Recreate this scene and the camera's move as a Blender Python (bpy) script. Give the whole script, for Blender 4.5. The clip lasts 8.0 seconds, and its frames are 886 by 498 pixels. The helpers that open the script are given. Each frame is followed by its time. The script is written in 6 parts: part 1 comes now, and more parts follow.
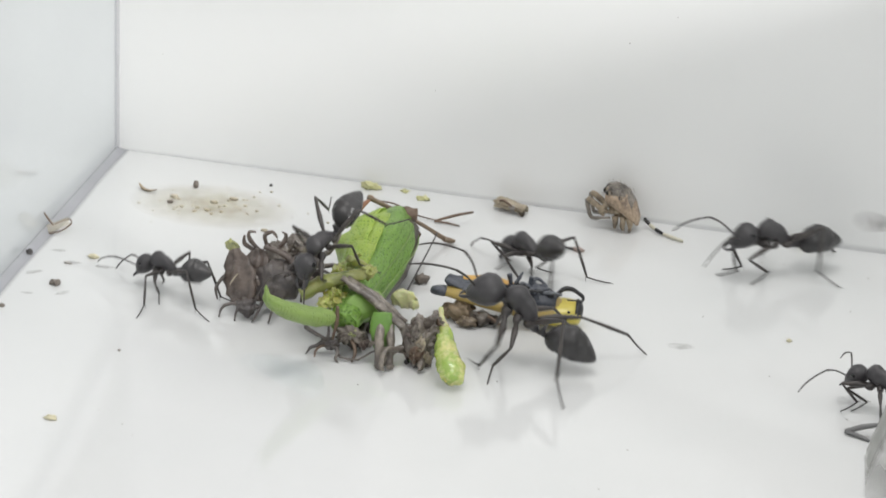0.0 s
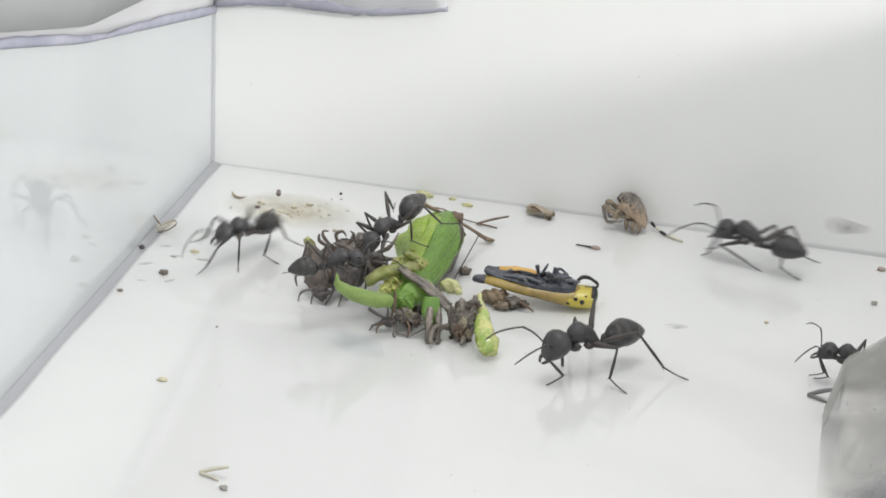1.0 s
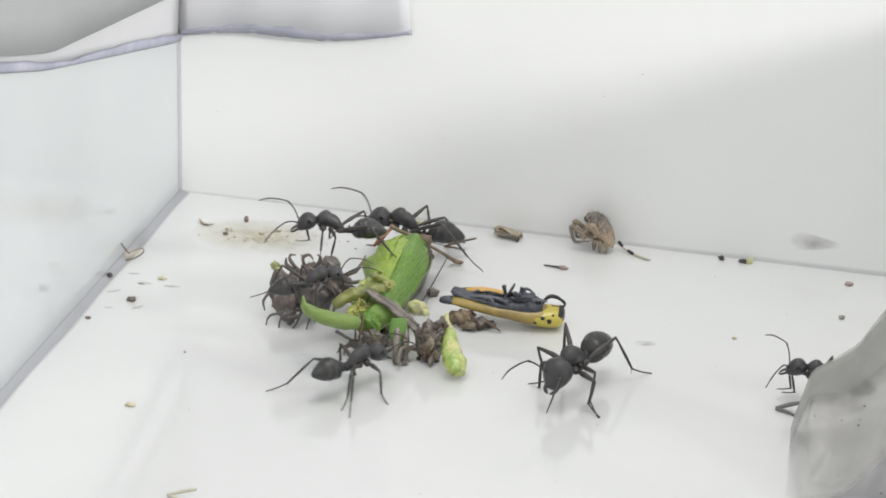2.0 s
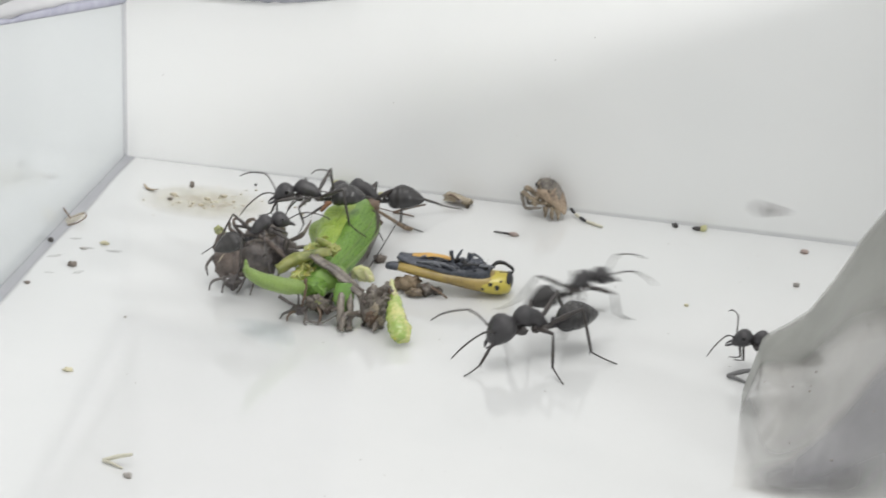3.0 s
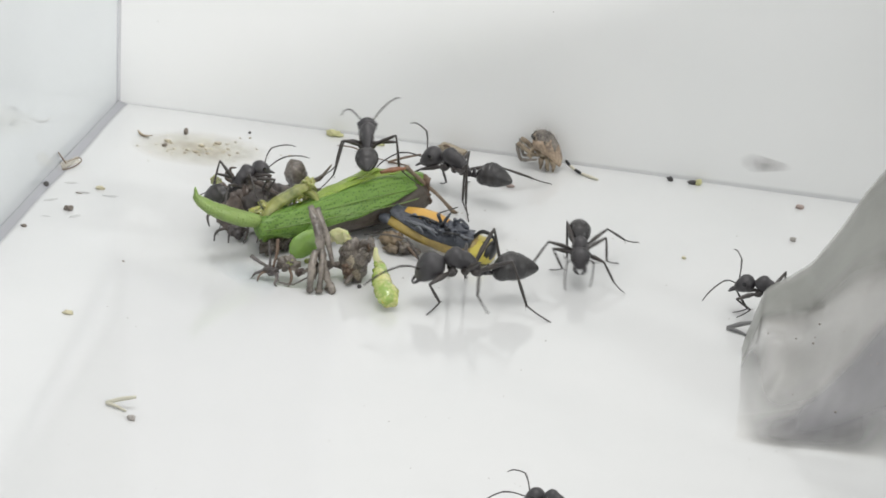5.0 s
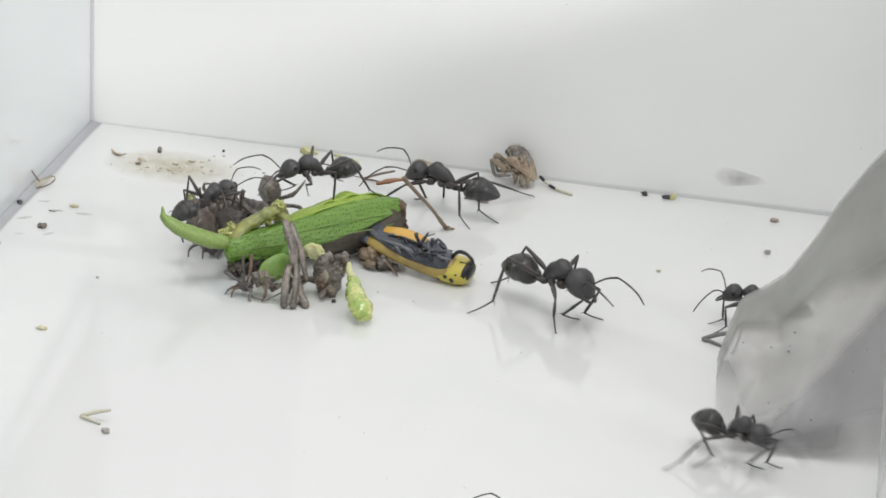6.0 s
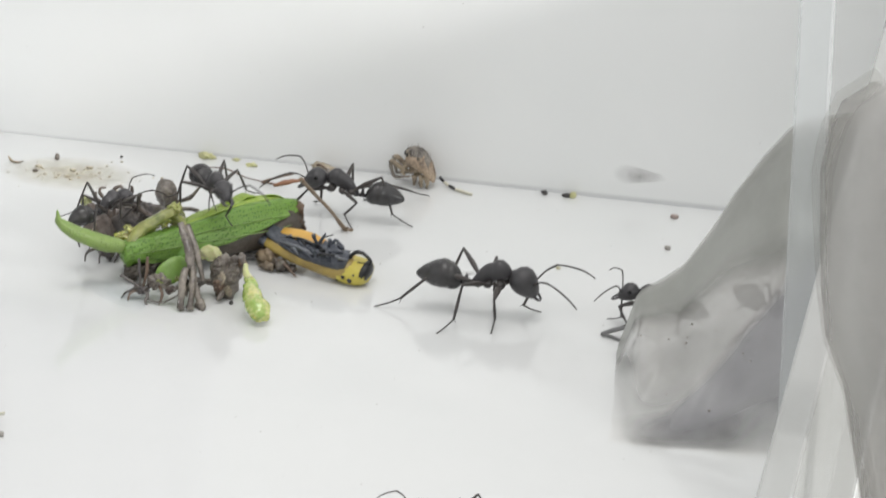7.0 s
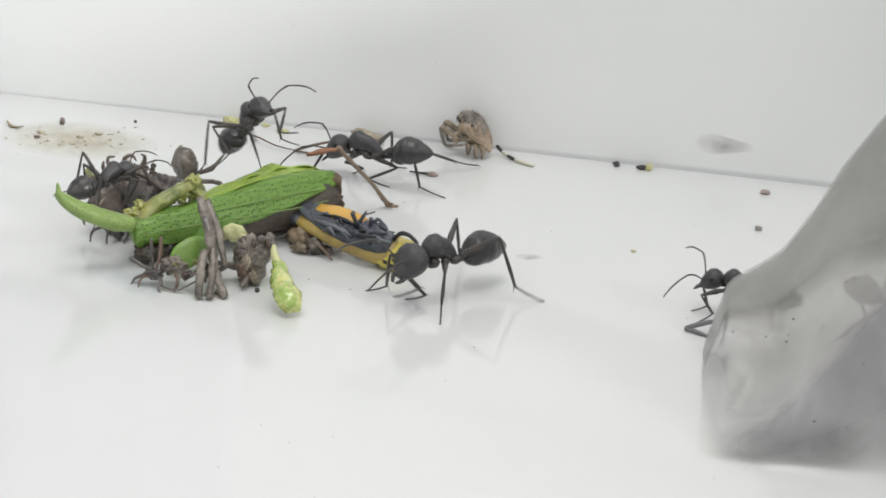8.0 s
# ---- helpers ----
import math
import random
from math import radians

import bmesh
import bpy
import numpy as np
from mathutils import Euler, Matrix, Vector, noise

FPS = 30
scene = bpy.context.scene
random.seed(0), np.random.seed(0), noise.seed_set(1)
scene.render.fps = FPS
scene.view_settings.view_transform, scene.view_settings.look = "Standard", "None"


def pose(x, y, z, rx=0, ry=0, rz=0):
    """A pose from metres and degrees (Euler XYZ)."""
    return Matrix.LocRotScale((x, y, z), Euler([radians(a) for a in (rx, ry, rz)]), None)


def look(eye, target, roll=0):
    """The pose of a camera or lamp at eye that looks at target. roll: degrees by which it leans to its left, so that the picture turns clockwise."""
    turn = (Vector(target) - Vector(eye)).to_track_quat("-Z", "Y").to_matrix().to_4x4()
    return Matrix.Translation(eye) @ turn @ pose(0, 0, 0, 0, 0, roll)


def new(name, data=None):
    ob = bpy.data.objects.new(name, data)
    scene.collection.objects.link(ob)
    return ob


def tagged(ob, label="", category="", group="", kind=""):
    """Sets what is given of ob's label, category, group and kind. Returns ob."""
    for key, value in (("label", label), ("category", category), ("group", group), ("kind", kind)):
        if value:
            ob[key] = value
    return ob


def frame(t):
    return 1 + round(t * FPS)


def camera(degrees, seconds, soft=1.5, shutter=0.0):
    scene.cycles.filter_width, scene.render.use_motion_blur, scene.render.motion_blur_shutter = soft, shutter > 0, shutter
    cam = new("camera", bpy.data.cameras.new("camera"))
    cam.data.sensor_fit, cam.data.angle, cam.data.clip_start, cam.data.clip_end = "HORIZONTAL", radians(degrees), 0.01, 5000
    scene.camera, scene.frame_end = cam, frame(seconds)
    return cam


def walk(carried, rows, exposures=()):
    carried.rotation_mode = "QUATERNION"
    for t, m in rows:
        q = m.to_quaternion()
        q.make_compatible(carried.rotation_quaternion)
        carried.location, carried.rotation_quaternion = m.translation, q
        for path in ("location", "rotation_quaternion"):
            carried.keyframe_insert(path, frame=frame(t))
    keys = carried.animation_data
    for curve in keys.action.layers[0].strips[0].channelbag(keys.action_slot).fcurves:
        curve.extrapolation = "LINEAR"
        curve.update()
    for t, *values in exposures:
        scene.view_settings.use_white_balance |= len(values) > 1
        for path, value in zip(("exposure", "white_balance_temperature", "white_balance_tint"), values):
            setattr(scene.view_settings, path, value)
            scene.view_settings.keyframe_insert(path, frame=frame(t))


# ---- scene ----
# The world is in metres; the box is about eight centimetres wide, so the numbers below are
# written in millimetres and scaled by MM.
MM = 0.001


def mm(x, y, z, rx=0, ry=0, rz=0):
    return pose(x * MM, y * MM, z * MM, rx, ry, rz)


def aim(x, y, z, yaw, pitch, roll):
    """Camera pose from its place in millimetres, its yaw, pitch and roll."""
    return mm(x, y, z, 90 + pitch, 0, yaw) @ pose(0, 0, 0, 0, 0, roll)


PATH = [
    (0.0, 77.9, -224.0, 100.0, 13.06, -24.45, 2.54),
    (0.2, 77.5, -223.9, 99.2, 13.01, -24.15, 2.55),
    (0.5, 76.9, -223.7, 97.9, 13.20, -24.29, 2.57),
    (0.6, 78.2, -228.2, 100.1, 13.32, -24.26, 2.54),
    (0.7, 84.4, -248.5, 109.6, 13.81, -24.16, 2.36),
    (0.8, 88.9, -263.3, 116.6, 14.18, -24.21, 1.81),
    (1.0, 90.6, -268.7, 119.1, 14.30, -24.16, 2.28),
    (1.2, 91.5, -268.0, 117.6, 14.40, -24.07, 2.15),
    (2.3, 94.2, -269.6, 117.1, 14.04, -23.18, 1.21),
    (2.5, 96.2, -267.9, 117.1, 14.13, -23.27, 1.33),
    (2.7, 95.6, -266.6, 115.3, 13.32, -23.38, 1.46),
    (3.0, 94.8, -264.7, 112.6, 13.82, -23.36, 1.65),
    (3.3, 93.9, -265.8, 111.9, 14.23, -23.57, 1.58),
    (3.5, 93.3, -266.5, 111.5, 14.21, -23.59, 1.54),
    (3.7, 92.2, -266.0, 111.5, 13.48, -24.04, 2.16),
    (4.0, 90.5, -265.4, 111.4, 12.10, -24.01, 3.08),
    (4.2, 88.3, -265.9, 110.4, 11.64, -24.15, 3.29),
    (4.3, 87.3, -266.2, 109.8, 11.57, -24.05, 3.39),
    (4.5, 85.1, -266.8, 108.7, 11.80, -23.95, 3.60),
    (4.7, 88.2, -266.6, 110.7, 12.40, -23.90, 3.17),
    (5.8, 89.9, -266.9, 109.0, 12.12, -23.12, 2.71),
    (6.0, 89.9, -267.3, 108.0, 12.07, -22.96, 2.76),
    (6.2, 91.3, -266.8, 108.3, 12.13, -22.99, 2.84),
    (6.4, 92.6, -266.4, 108.6, 11.98, -22.99, 2.93),
    (6.5, 93.3, -266.2, 108.7, 11.24, -22.65, 2.98),
    (6.7, 93.1, -266.4, 107.3, 10.96, -22.24, 2.70),
    (7.0, 92.7, -266.7, 105.2, 10.84, -22.35, 2.29),
    (7.2, 91.1, -259.2, 102.6, 10.81, -22.45, 2.30),
    (7.5, 88.6, -247.9, 98.6, 11.00, -22.66, 2.31),
    (7.7, 87.4, -242.6, 96.2, 11.19, -22.88, 2.28),
    (8.0, 85.5, -234.5, 92.5, 11.64, -22.93, 2.23),
]
cam = camera(15.08, 8.0, soft=1.7, shutter=0.35)
walk(cam, [(t, aim(*row)) for t, *row in PATH])

# ---- light: a bright white room with a ceiling panel behind and above the box ----
world = bpy.data.worlds.new("room_light")
scene.world = world
world.use_nodes = True
wn, wl = world.node_tree.nodes, world.node_tree.links
bg = wn["Background"]
bg.inputs["Strength"].default_value = 1.01
grad = wn.new("ShaderNodeTexGradient")
tc = wn.new("ShaderNodeTexCoord")
mp = wn.new("ShaderNodeMapping")
mp.inputs["Scale"].default_value = (0.5, 0.5, 0.5)
mp.inputs["Location"].default_value = (0.5, 0, 0)
rp = wn.new("ShaderNodeValToRGB")  # the room is brighter on the side of the lamp
rp.color_ramp.elements[0].color = (0.84, 0.835, 0.83, 1)
rp.color_ramp.elements[1].color = (1.10, 1.095, 1.085, 1)
wl.new(tc.outputs["Generated"], mp.inputs["Vector"])
wl.new(mp.outputs["Vector"], grad.inputs["Vector"])
wl.new(grad.outputs["Color"], rp.inputs["Fac"])
wl.new(rp.outputs["Color"], bg.inputs["Color"])


def lamp(name, eye, target, size, watts, colour):
    data = bpy.data.lights.new(name, "AREA")
    data.shape, data.size, data.energy, data.color = "DISK", size, watts, colour
    new(name, data).matrix_world = look(eye, target)


# a ceiling lamp overhead, and a lamp at the side that shines in over the clear partition
lamp("ceiling_lamp", (0.10, -0.15, 1.4), (0.03, -0.03, 0), 0.6, 5.4, (1.0, 0.99, 0.97))
lamp("side_lamp", (1.20, -0.45, 0.45), (0.03, -0.01, 0.01), 0.20, 15.2, (1.0, 0.995, 0.98))

scene.view_settings.exposure = 0.0


# ---- materials ----
def material(name, base, rough=0.5, metal=0.0, ior=1.5, mottle=0.0, scale=300.0, dark=(0, 0, 0), bump=0.0,
             bump_scale=2000.0, coat=0.0, spread=(0.4, 0.7), rough_var=0.0, sub=0.0):
    """Principled surface whose colour drifts towards dark with noise at two scales and whose relief is a fine bump."""
    m = bpy.data.materials.new(name)
    m.use_nodes = True
    nt = m.node_tree
    p = nt.nodes["Principled BSDF"]
    p.inputs["Base Color"].default_value = (*base, 1)
    p.inputs["Roughness"].default_value = rough
    p.inputs["Metallic"].default_value = metal
    p.inputs["IOR"].default_value = ior
    p.inputs["Coat Weight"].default_value = coat
    p.inputs["Coat Roughness"].default_value = 0.08
    if sub:
        p.inputs["Subsurface Weight"].default_value = sub
        p.inputs["Subsurface Radius"].default_value = (0.6, 0.9, 0.3)
        p.inputs["Subsurface Scale"].default_value = 0.0006
    co = nt.nodes.new("ShaderNodeTexCoord")
    if mottle:
        fac = None
        for s, w in ((scale, 0.65), (scale * 5.3, 0.35)):
            n = nt.nodes.new("ShaderNodeTexNoise")
            n.inputs["Scale"].default_value, n.inputs["Detail"].default_value = s, 5
            nt.links.new(co.outputs["Object"], n.inputs["Vector"])
            mul = nt.nodes.new("ShaderNodeMath")
            mul.operation = "MULTIPLY"
            mul.inputs[1].default_value = w
            nt.links.new(n.outputs["Fac"], mul.inputs[0])
            if fac is None:
                fac = mul
            else:
                add = nt.nodes.new("ShaderNodeMath")
                nt.links.new(fac.outputs[0], add.inputs[0])
                nt.links.new(mul.outputs[0], add.inputs[1])
                fac = add
        mr = nt.nodes.new("ShaderNodeMapRange")
        mr.inputs[1].default_value, mr.inputs[2].default_value = spread
        mr.inputs[4].default_value = mottle
        nt.links.new(fac.outputs[0], mr.inputs[0])
        mix = nt.nodes.new("ShaderNodeMix")
        mix.data_type = "RGBA"
        mix.inputs["A"].default_value, mix.inputs["B"].default_value = (*base, 1), (*dark, 1)
        nt.links.new(mr.outputs[0], mix.inputs["Factor"])
        nt.links.new(mix.outputs["Result"], p.inputs["Base Color"])
        if rough_var:
            rr = nt.nodes.new("ShaderNodeMapRange")
            rr.inputs[1].default_value, rr.inputs[2].default_value = spread
            rr.inputs[3].default_value, rr.inputs[4].default_value = rough, rough + rough_var
            nt.links.new(fac.outputs[0], rr.inputs[0])
            nt.links.new(rr.outputs[0], p.inputs["Roughness"])
    if bump:
        n = nt.nodes.new("ShaderNodeTexNoise")
        n.inputs["Scale"].default_value, n.inputs["Detail"].default_value = bump_scale, 3
        nt.links.new(co.outputs["Object"], n.inputs["Vector"])
        b = nt.nodes.new("ShaderNodeBump")
        b.inputs["Strength"].default_value, b.inputs["Distance"].default_value = bump, 0.0001
        nt.links.new(n.outputs["Fac"], b.inputs["Height"])
        nt.links.new(b.outputs["Normal"], p.inputs["Normal"])
    return m


def veined(name, base, vein, pits, along=900.0):
    """Green insect wing: small darker sunken pits between faint pale veins."""
    m = material(name, base, 0.42, mottle=0.5, scale=260, dark=tuple(c * 0.6 for c in base), sub=0.25)
    nt = m.node_tree
    p = nt.nodes["Principled BSDF"]
    co = nt.nodes.new("ShaderNodeTexCoord")
    vo = nt.nodes.new("ShaderNodeTexVoronoi")
    vo.inputs["Scale"].default_value, vo.inputs["Randomness"].default_value = 3900, 0.55
    nt.links.new(co.outputs["Object"], vo.inputs["Vector"])
    mr = nt.nodes.new("ShaderNodeMapRange")
    mr.inputs[1].default_value, mr.inputs[2].default_value = 0.42, 0.2
    nt.links.new(vo.outputs["Distance"], mr.inputs[0])
    wa = nt.nodes.new("ShaderNodeTexWave")
    wa.wave_type, wa.bands_direction = "BANDS", "Z"
    wa.inputs["Scale"].default_value, wa.inputs["Distortion"].default_value = along, 1.5
    wa.inputs["Detail Scale"].default_value = 200
    nt.links.new(co.outputs["Object"], wa.inputs["Vector"])
    wr = nt.nodes.new("ShaderNodeMapRange")
    wr.inputs[1].default_value, wr.inputs[2].default_value = 0.86, 1.0
    wr.inputs[4].default_value = 0.22
    nt.links.new(wa.outputs["Fac"], wr.inputs[0])
    old = p.inputs["Base Color"].links[0].from_socket
    m1 = nt.nodes.new("ShaderNodeMix")
    m1.data_type = "RGBA"
    m1.inputs["B"].default_value = (*pits, 1)
    half = nt.nodes.new("ShaderNodeMath")
    half.operation = "MULTIPLY"
    half.inputs[1].default_value = 0.9
    nt.links.new(mr.outputs[0], half.inputs[0])
    nt.links.new(half.outputs[0], m1.inputs["Factor"])
    nt.links.new(old, m1.inputs["A"])
    m2 = nt.nodes.new("ShaderNodeMix")
    m2.data_type = "RGBA"
    m2.inputs["B"].default_value = (*vein, 1)
    nt.links.new(wr.outputs[0], m2.inputs["Factor"])
    nt.links.new(m1.outputs["Result"], m2.inputs["A"])
    nt.links.new(m2.outputs["Result"], p.inputs["Base Color"])
    b = nt.nodes.new("ShaderNodeBump")
    b.inputs["Strength"].default_value, b.inputs["Distance"].default_value = 0.55, 0.0001
    b.invert = True
    nt.links.new(mr.outputs[0], b.inputs["Height"])
    nt.links.new(b.outputs["Normal"], p.inputs["Normal"])
    return m


def clear_plastic(name, tint, haze, rough=0.2, cloud=0.3, depth=0.8, scale=60, clear=(0.93, 0.95, 0.95), fade=None, cover=False):
    """Clouded clear plastic: part of the light goes straight through, the rest is scattered."""
    m = material(name, tint, rough, mottle=cloud, scale=scale, dark=tuple(c * depth for c in tint), bump=0.1, bump_scale=300)
    nt = m.node_tree
    tr = nt.nodes.new("ShaderNodeBsdfTransparent")
    tr.inputs["Color"].default_value = (*clear, 1)
    mx = nt.nodes.new("ShaderNodeMixShader")
    mx.inputs[0].default_value = haze
    nt.links.new(tr.outputs[0], mx.inputs[1])
    nt.links.new(nt.nodes["Principled BSDF"].outputs[0], mx.inputs[2])
    nt.links.new(mx.outputs[0], nt.nodes["Material Output"].inputs["Surface"])
    if cover:  # opacity given point by point, so that a sheet's edges fade out softly
        opacity = nt.nodes.new("ShaderNodeAttribute")
        opacity.attribute_name = "cover"
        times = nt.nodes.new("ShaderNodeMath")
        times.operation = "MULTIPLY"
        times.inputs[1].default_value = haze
        nt.links.new(opacity.outputs["Fac"], times.inputs[0])
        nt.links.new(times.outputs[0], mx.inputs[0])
    if fade:  # thins out towards its rim, in the two axes that fade does not set to nought
        co = nt.nodes.new("ShaderNodeTexCoord")
        place = nt.nodes.new("ShaderNodeMapping")
        place.inputs["Location"].default_value = tuple(-f for f in fade)
        place.inputs["Scale"].default_value = tuple(2 * f for f in fade)
        ball = nt.nodes.new("ShaderNodeTexGradient")
        ball.gradient_type = "SPHERICAL"
        times = nt.nodes.new("ShaderNodeMath")
        times.operation = "MULTIPLY"
        times.inputs[1].default_value = haze * 2
        patch = nt.nodes.new("ShaderNodeTexNoise")
        patch.inputs["Scale"].default_value, patch.inputs["Detail"].default_value = scale * 2, 4
        times2 = nt.nodes.new("ShaderNodeMath")
        times2.operation = "MULTIPLY"
        nt.links.new(co.outputs["Generated"], place.inputs["Vector"])
        nt.links.new(place.outputs["Vector"], ball.inputs["Vector"])
        nt.links.new(ball.outputs["Fac"], times.inputs[0])
        nt.links.new(co.outputs["Object"], patch.inputs["Vector"])
        nt.links.new(times.outputs[0], times2.inputs[0])
        nt.links.new(patch.outputs["Fac"], times2.inputs[1])
        nt.links.new(times2.outputs[0], mx.inputs[0])
    return m


WHITE_FLOOR = material("white_plastic_floor", (0.69, 0.695, 0.692), 0.09, ior=1.7, mottle=0.6, scale=28, dark=(0.635, 0.65, 0.647),
                       rough_var=0.08, spread=(0.45, 0.75))
WHITE_WALL = material("white_plastic_wall", (0.845, 0.85, 0.845), 0.28, mottle=0.5, scale=30, dark=(0.80, 0.812, 0.808))
# base darkened below the back wall's white to offset the side lamp
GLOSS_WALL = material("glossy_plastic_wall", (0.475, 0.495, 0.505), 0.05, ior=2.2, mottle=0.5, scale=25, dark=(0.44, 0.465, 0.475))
SEAM_SHADE = clear_plastic("grey_seam_shade", (0.42, 0.425, 0.46), 0.55, 0.5, 0.5, 0.85, 120, clear=(1, 1, 1), cover=True)
CARD = material("white_card", (0.70, 0.70, 0.725), 0.7, mottle=0.3, scale=80, dark=(0.64, 0.64, 0.67))
CARD_EDGE_SHADE = material("blue_grey_card_edge_shade", (0.27, 0.275, 0.34), 0.75, mottle=0.8, scale=170, dark=(0.42, 0.42, 0.48))
# darker copy of the white card, toned down to offset the side lamp
CARD_LAMP_TONED = material("card_darkened_for_lamp", (0.50, 0.50, 0.515), 0.7, mottle=0.4, scale=60, dark=(0.44, 0.44, 0.455))
# grey of a reflection in the left wall, put into a panel's colour
REFLECTION_GREY = material("grey_reflection_panel", (0.30, 0.305, 0.31), 0.7, mottle=0.4, scale=60, dark=(0.26, 0.265, 0.27))
TABLE = material("pale_table", (0.48, 0.475, 0.455), 0.5, mottle=0.4, scale=12, dark=(0.4, 0.4, 0.38))
CLEAR = clear_plastic("clear_wall_plastic", (0.45, 0.448, 0.435), 0.55)
EDGE = clear_plastic("frosted_cut_edge", (0.74, 0.74, 0.745), 0.32)
# tint noise and the darker tints stand in for the crumpled film's shading
FILM = clear_plastic("clouded_film", (0.42, 0.412, 0.398), 0.82, 0.35, 0.8, 0.75, 75, clear=(0.985, 0.982, 0.978), cover=True)
FILM_BAND = clear_plastic("grey_green_film", (0.335, 0.34, 0.315), 0.8, 0.35, 0.8, 0.75, 90, clear=(0.985, 0.982, 0.978), cover=True)
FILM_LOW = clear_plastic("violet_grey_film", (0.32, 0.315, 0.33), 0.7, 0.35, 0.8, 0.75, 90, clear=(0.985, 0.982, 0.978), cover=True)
FILM_SHADE = clear_plastic("shaded_grey_film", (0.22, 0.22, 0.224), 0.85, 0.4, clear=(0.985, 0.982, 0.978), cover=True)
ANT_BLACK = material("black_ant_cuticle", (0.040, 0.038, 0.041), 0.38, mottle=0.7, scale=700, dark=(0.062, 0.058, 0.06),
                     bump=0.35, bump_scale=9000)
ANT_GASTER = material("satin_black_gaster", (0.037, 0.0355, 0.037), 0.27, mottle=0.8, scale=500, dark=(0.046, 0.043, 0.04),
                      bump=0.3, bump_scale=7000)
ANT_LEG = material("dark_brown_leg", (0.042, 0.038, 0.037), 0.42, mottle=0.6, scale=900, dark=(0.075, 0.06, 0.052))
ANT_EYE = material("glossy_ant_eye", (0.006, 0.006, 0.007), 0.1)
LEAF_GREEN = veined("green_wing", (0.155, 0.29, 0.045), (0.25, 0.38, 0.09), (0.05, 0.13, 0.016))
LIGHT_GREEN = veined("yellow_green_wing", (0.31, 0.44, 0.07), (0.42, 0.52, 0.11), (0.15, 0.27, 0.025), 500)
LIMB_GREEN = material("green_limb", (0.15, 0.25, 0.06), 0.38, mottle=0.8, scale=420, dark=(0.22, 0.27, 0.10), bump=0.7,
                      bump_scale=3500, sub=0.3)
OLIVE_LIMB = material("olive_limb", (0.34, 0.35, 0.11), 0.35, mottle=0.9, scale=500, dark=(0.13, 0.16, 0.05), bump=0.8, bump_scale=3000, sub=0.4, coat=0.3)
WET_GREEN = material("wet_green_segment", (0.30, 0.42, 0.085), 0.16, mottle=1.0, scale=650, dark=(0.62, 0.60, 0.24), spread=(0.46, 0.62), bump=0.9, bump_scale=2600, sub=0.6,
                     coat=1.0)
SMOOTH_GREEN = material("smooth_green_shield", (0.16, 0.30, 0.06), 0.35, mottle=0.7, scale=350, dark=(0.09, 0.2, 0.04), bump=0.3, bump_scale=3000, sub=0.3)
ABDOMEN = material("dark_brown_abdomen", (0.085, 0.07, 0.055), 0.42, mottle=0.9, scale=600, dark=(0.035, 0.028, 0.022), bump=0.8, bump_scale=3800)
PALE_LIMB = veined("green_foreleg_skin", (0.235, 0.335, 0.095), (0.30, 0.40, 0.13), (0.19, 0.28, 0.07), 400)
FLAP_GREEN = material("leaf_green_flap", (0.21, 0.35, 0.075), 0.35, mottle=0.7, scale=350, dark=(0.12, 0.22, 0.05), bump=0.4, bump_scale=3000, sub=0.3)
YELLOW_TISSUE = material("yellow_green_tissue", (0.50, 0.50, 0.16), 0.2, mottle=0.9, scale=700, dark=(0.17, 0.22, 0.05),
                         bump=0.9, bump_scale=2800, sub=0.7, coat=1.0)
PALE_GREEN = material("pale_green_tissue", (0.34, 0.42, 0.14), 0.25, mottle=0.9, scale=600, dark=(0.5, 0.5, 0.22), bump=0.9,
                      bump_scale=2600, sub=0.4, coat=0.5)
PALE_TISSUE = material("pale_yellow_tissue", (0.58, 0.58, 0.32), 0.3, mottle=0.6, scale=700, dark=(0.5, 0.5, 0.22), bump=0.7,
                       bump_scale=2200, sub=0.4)
GREY_BROWN = material("grey_brown_shell", (0.27, 0.235, 0.195), 0.4, mottle=0.95, scale=750, dark=(0.07, 0.056, 0.046), bump=1.0,
                      bump_scale=4200, spread=(0.36, 0.6), coat=0.6)
DARK_SHELL = material("dark_grey_shell", (0.076, 0.067, 0.067), 0.34, mottle=0.95, scale=650, dark=(0.17, 0.145, 0.125), bump=0.9,
                      bump_scale=3800, coat=0.2)
TAN = material("tan_shell", (0.30, 0.23, 0.15), 0.4, mottle=0.9, scale=700, dark=(0.11, 0.075, 0.05), bump=0.6, bump_scale=2500)
PALE_TAN = material("pale_tan_limb", (0.38, 0.31, 0.22), 0.45, mottle=1.0, scale=1100, dark=(0.13, 0.10, 0.07), bump=0.7, spread=(0.4, 0.6))
SPIDER_TOP = material("dark_mottled_spider_back", (0.27, 0.24, 0.205), 0.5, mottle=1.0, scale=1100, dark=(0.05, 0.043, 0.038), bump=0.8,
                      bump_scale=5000, spread=(0.4, 0.62))
SPIDER_SHELL = material("mottled_brown_spider", (0.46, 0.35, 0.25), 0.45, mottle=1.0, scale=900, dark=(0.17, 0.125, 0.09),
                        bump=0.8, bump_scale=4000, spread=(0.42, 0.6))
RED_BROWN = material("red_brown_limb", (0.27, 0.12, 0.06), 0.4, mottle=0.7, scale=600, dark=(0.12, 0.06, 0.035))
BROWN_LIMB = material("brown_limb", (0.17, 0.115, 0.08), 0.45, mottle=0.7, scale=700, dark=(0.07, 0.05, 0.04), bump=0.4)
TAN_ROD = material("tan_brown_shin", (0.24, 0.18, 0.12), 0.42, mottle=0.7, scale=600, dark=(0.12, 0.085, 0.06), bump=0.3)
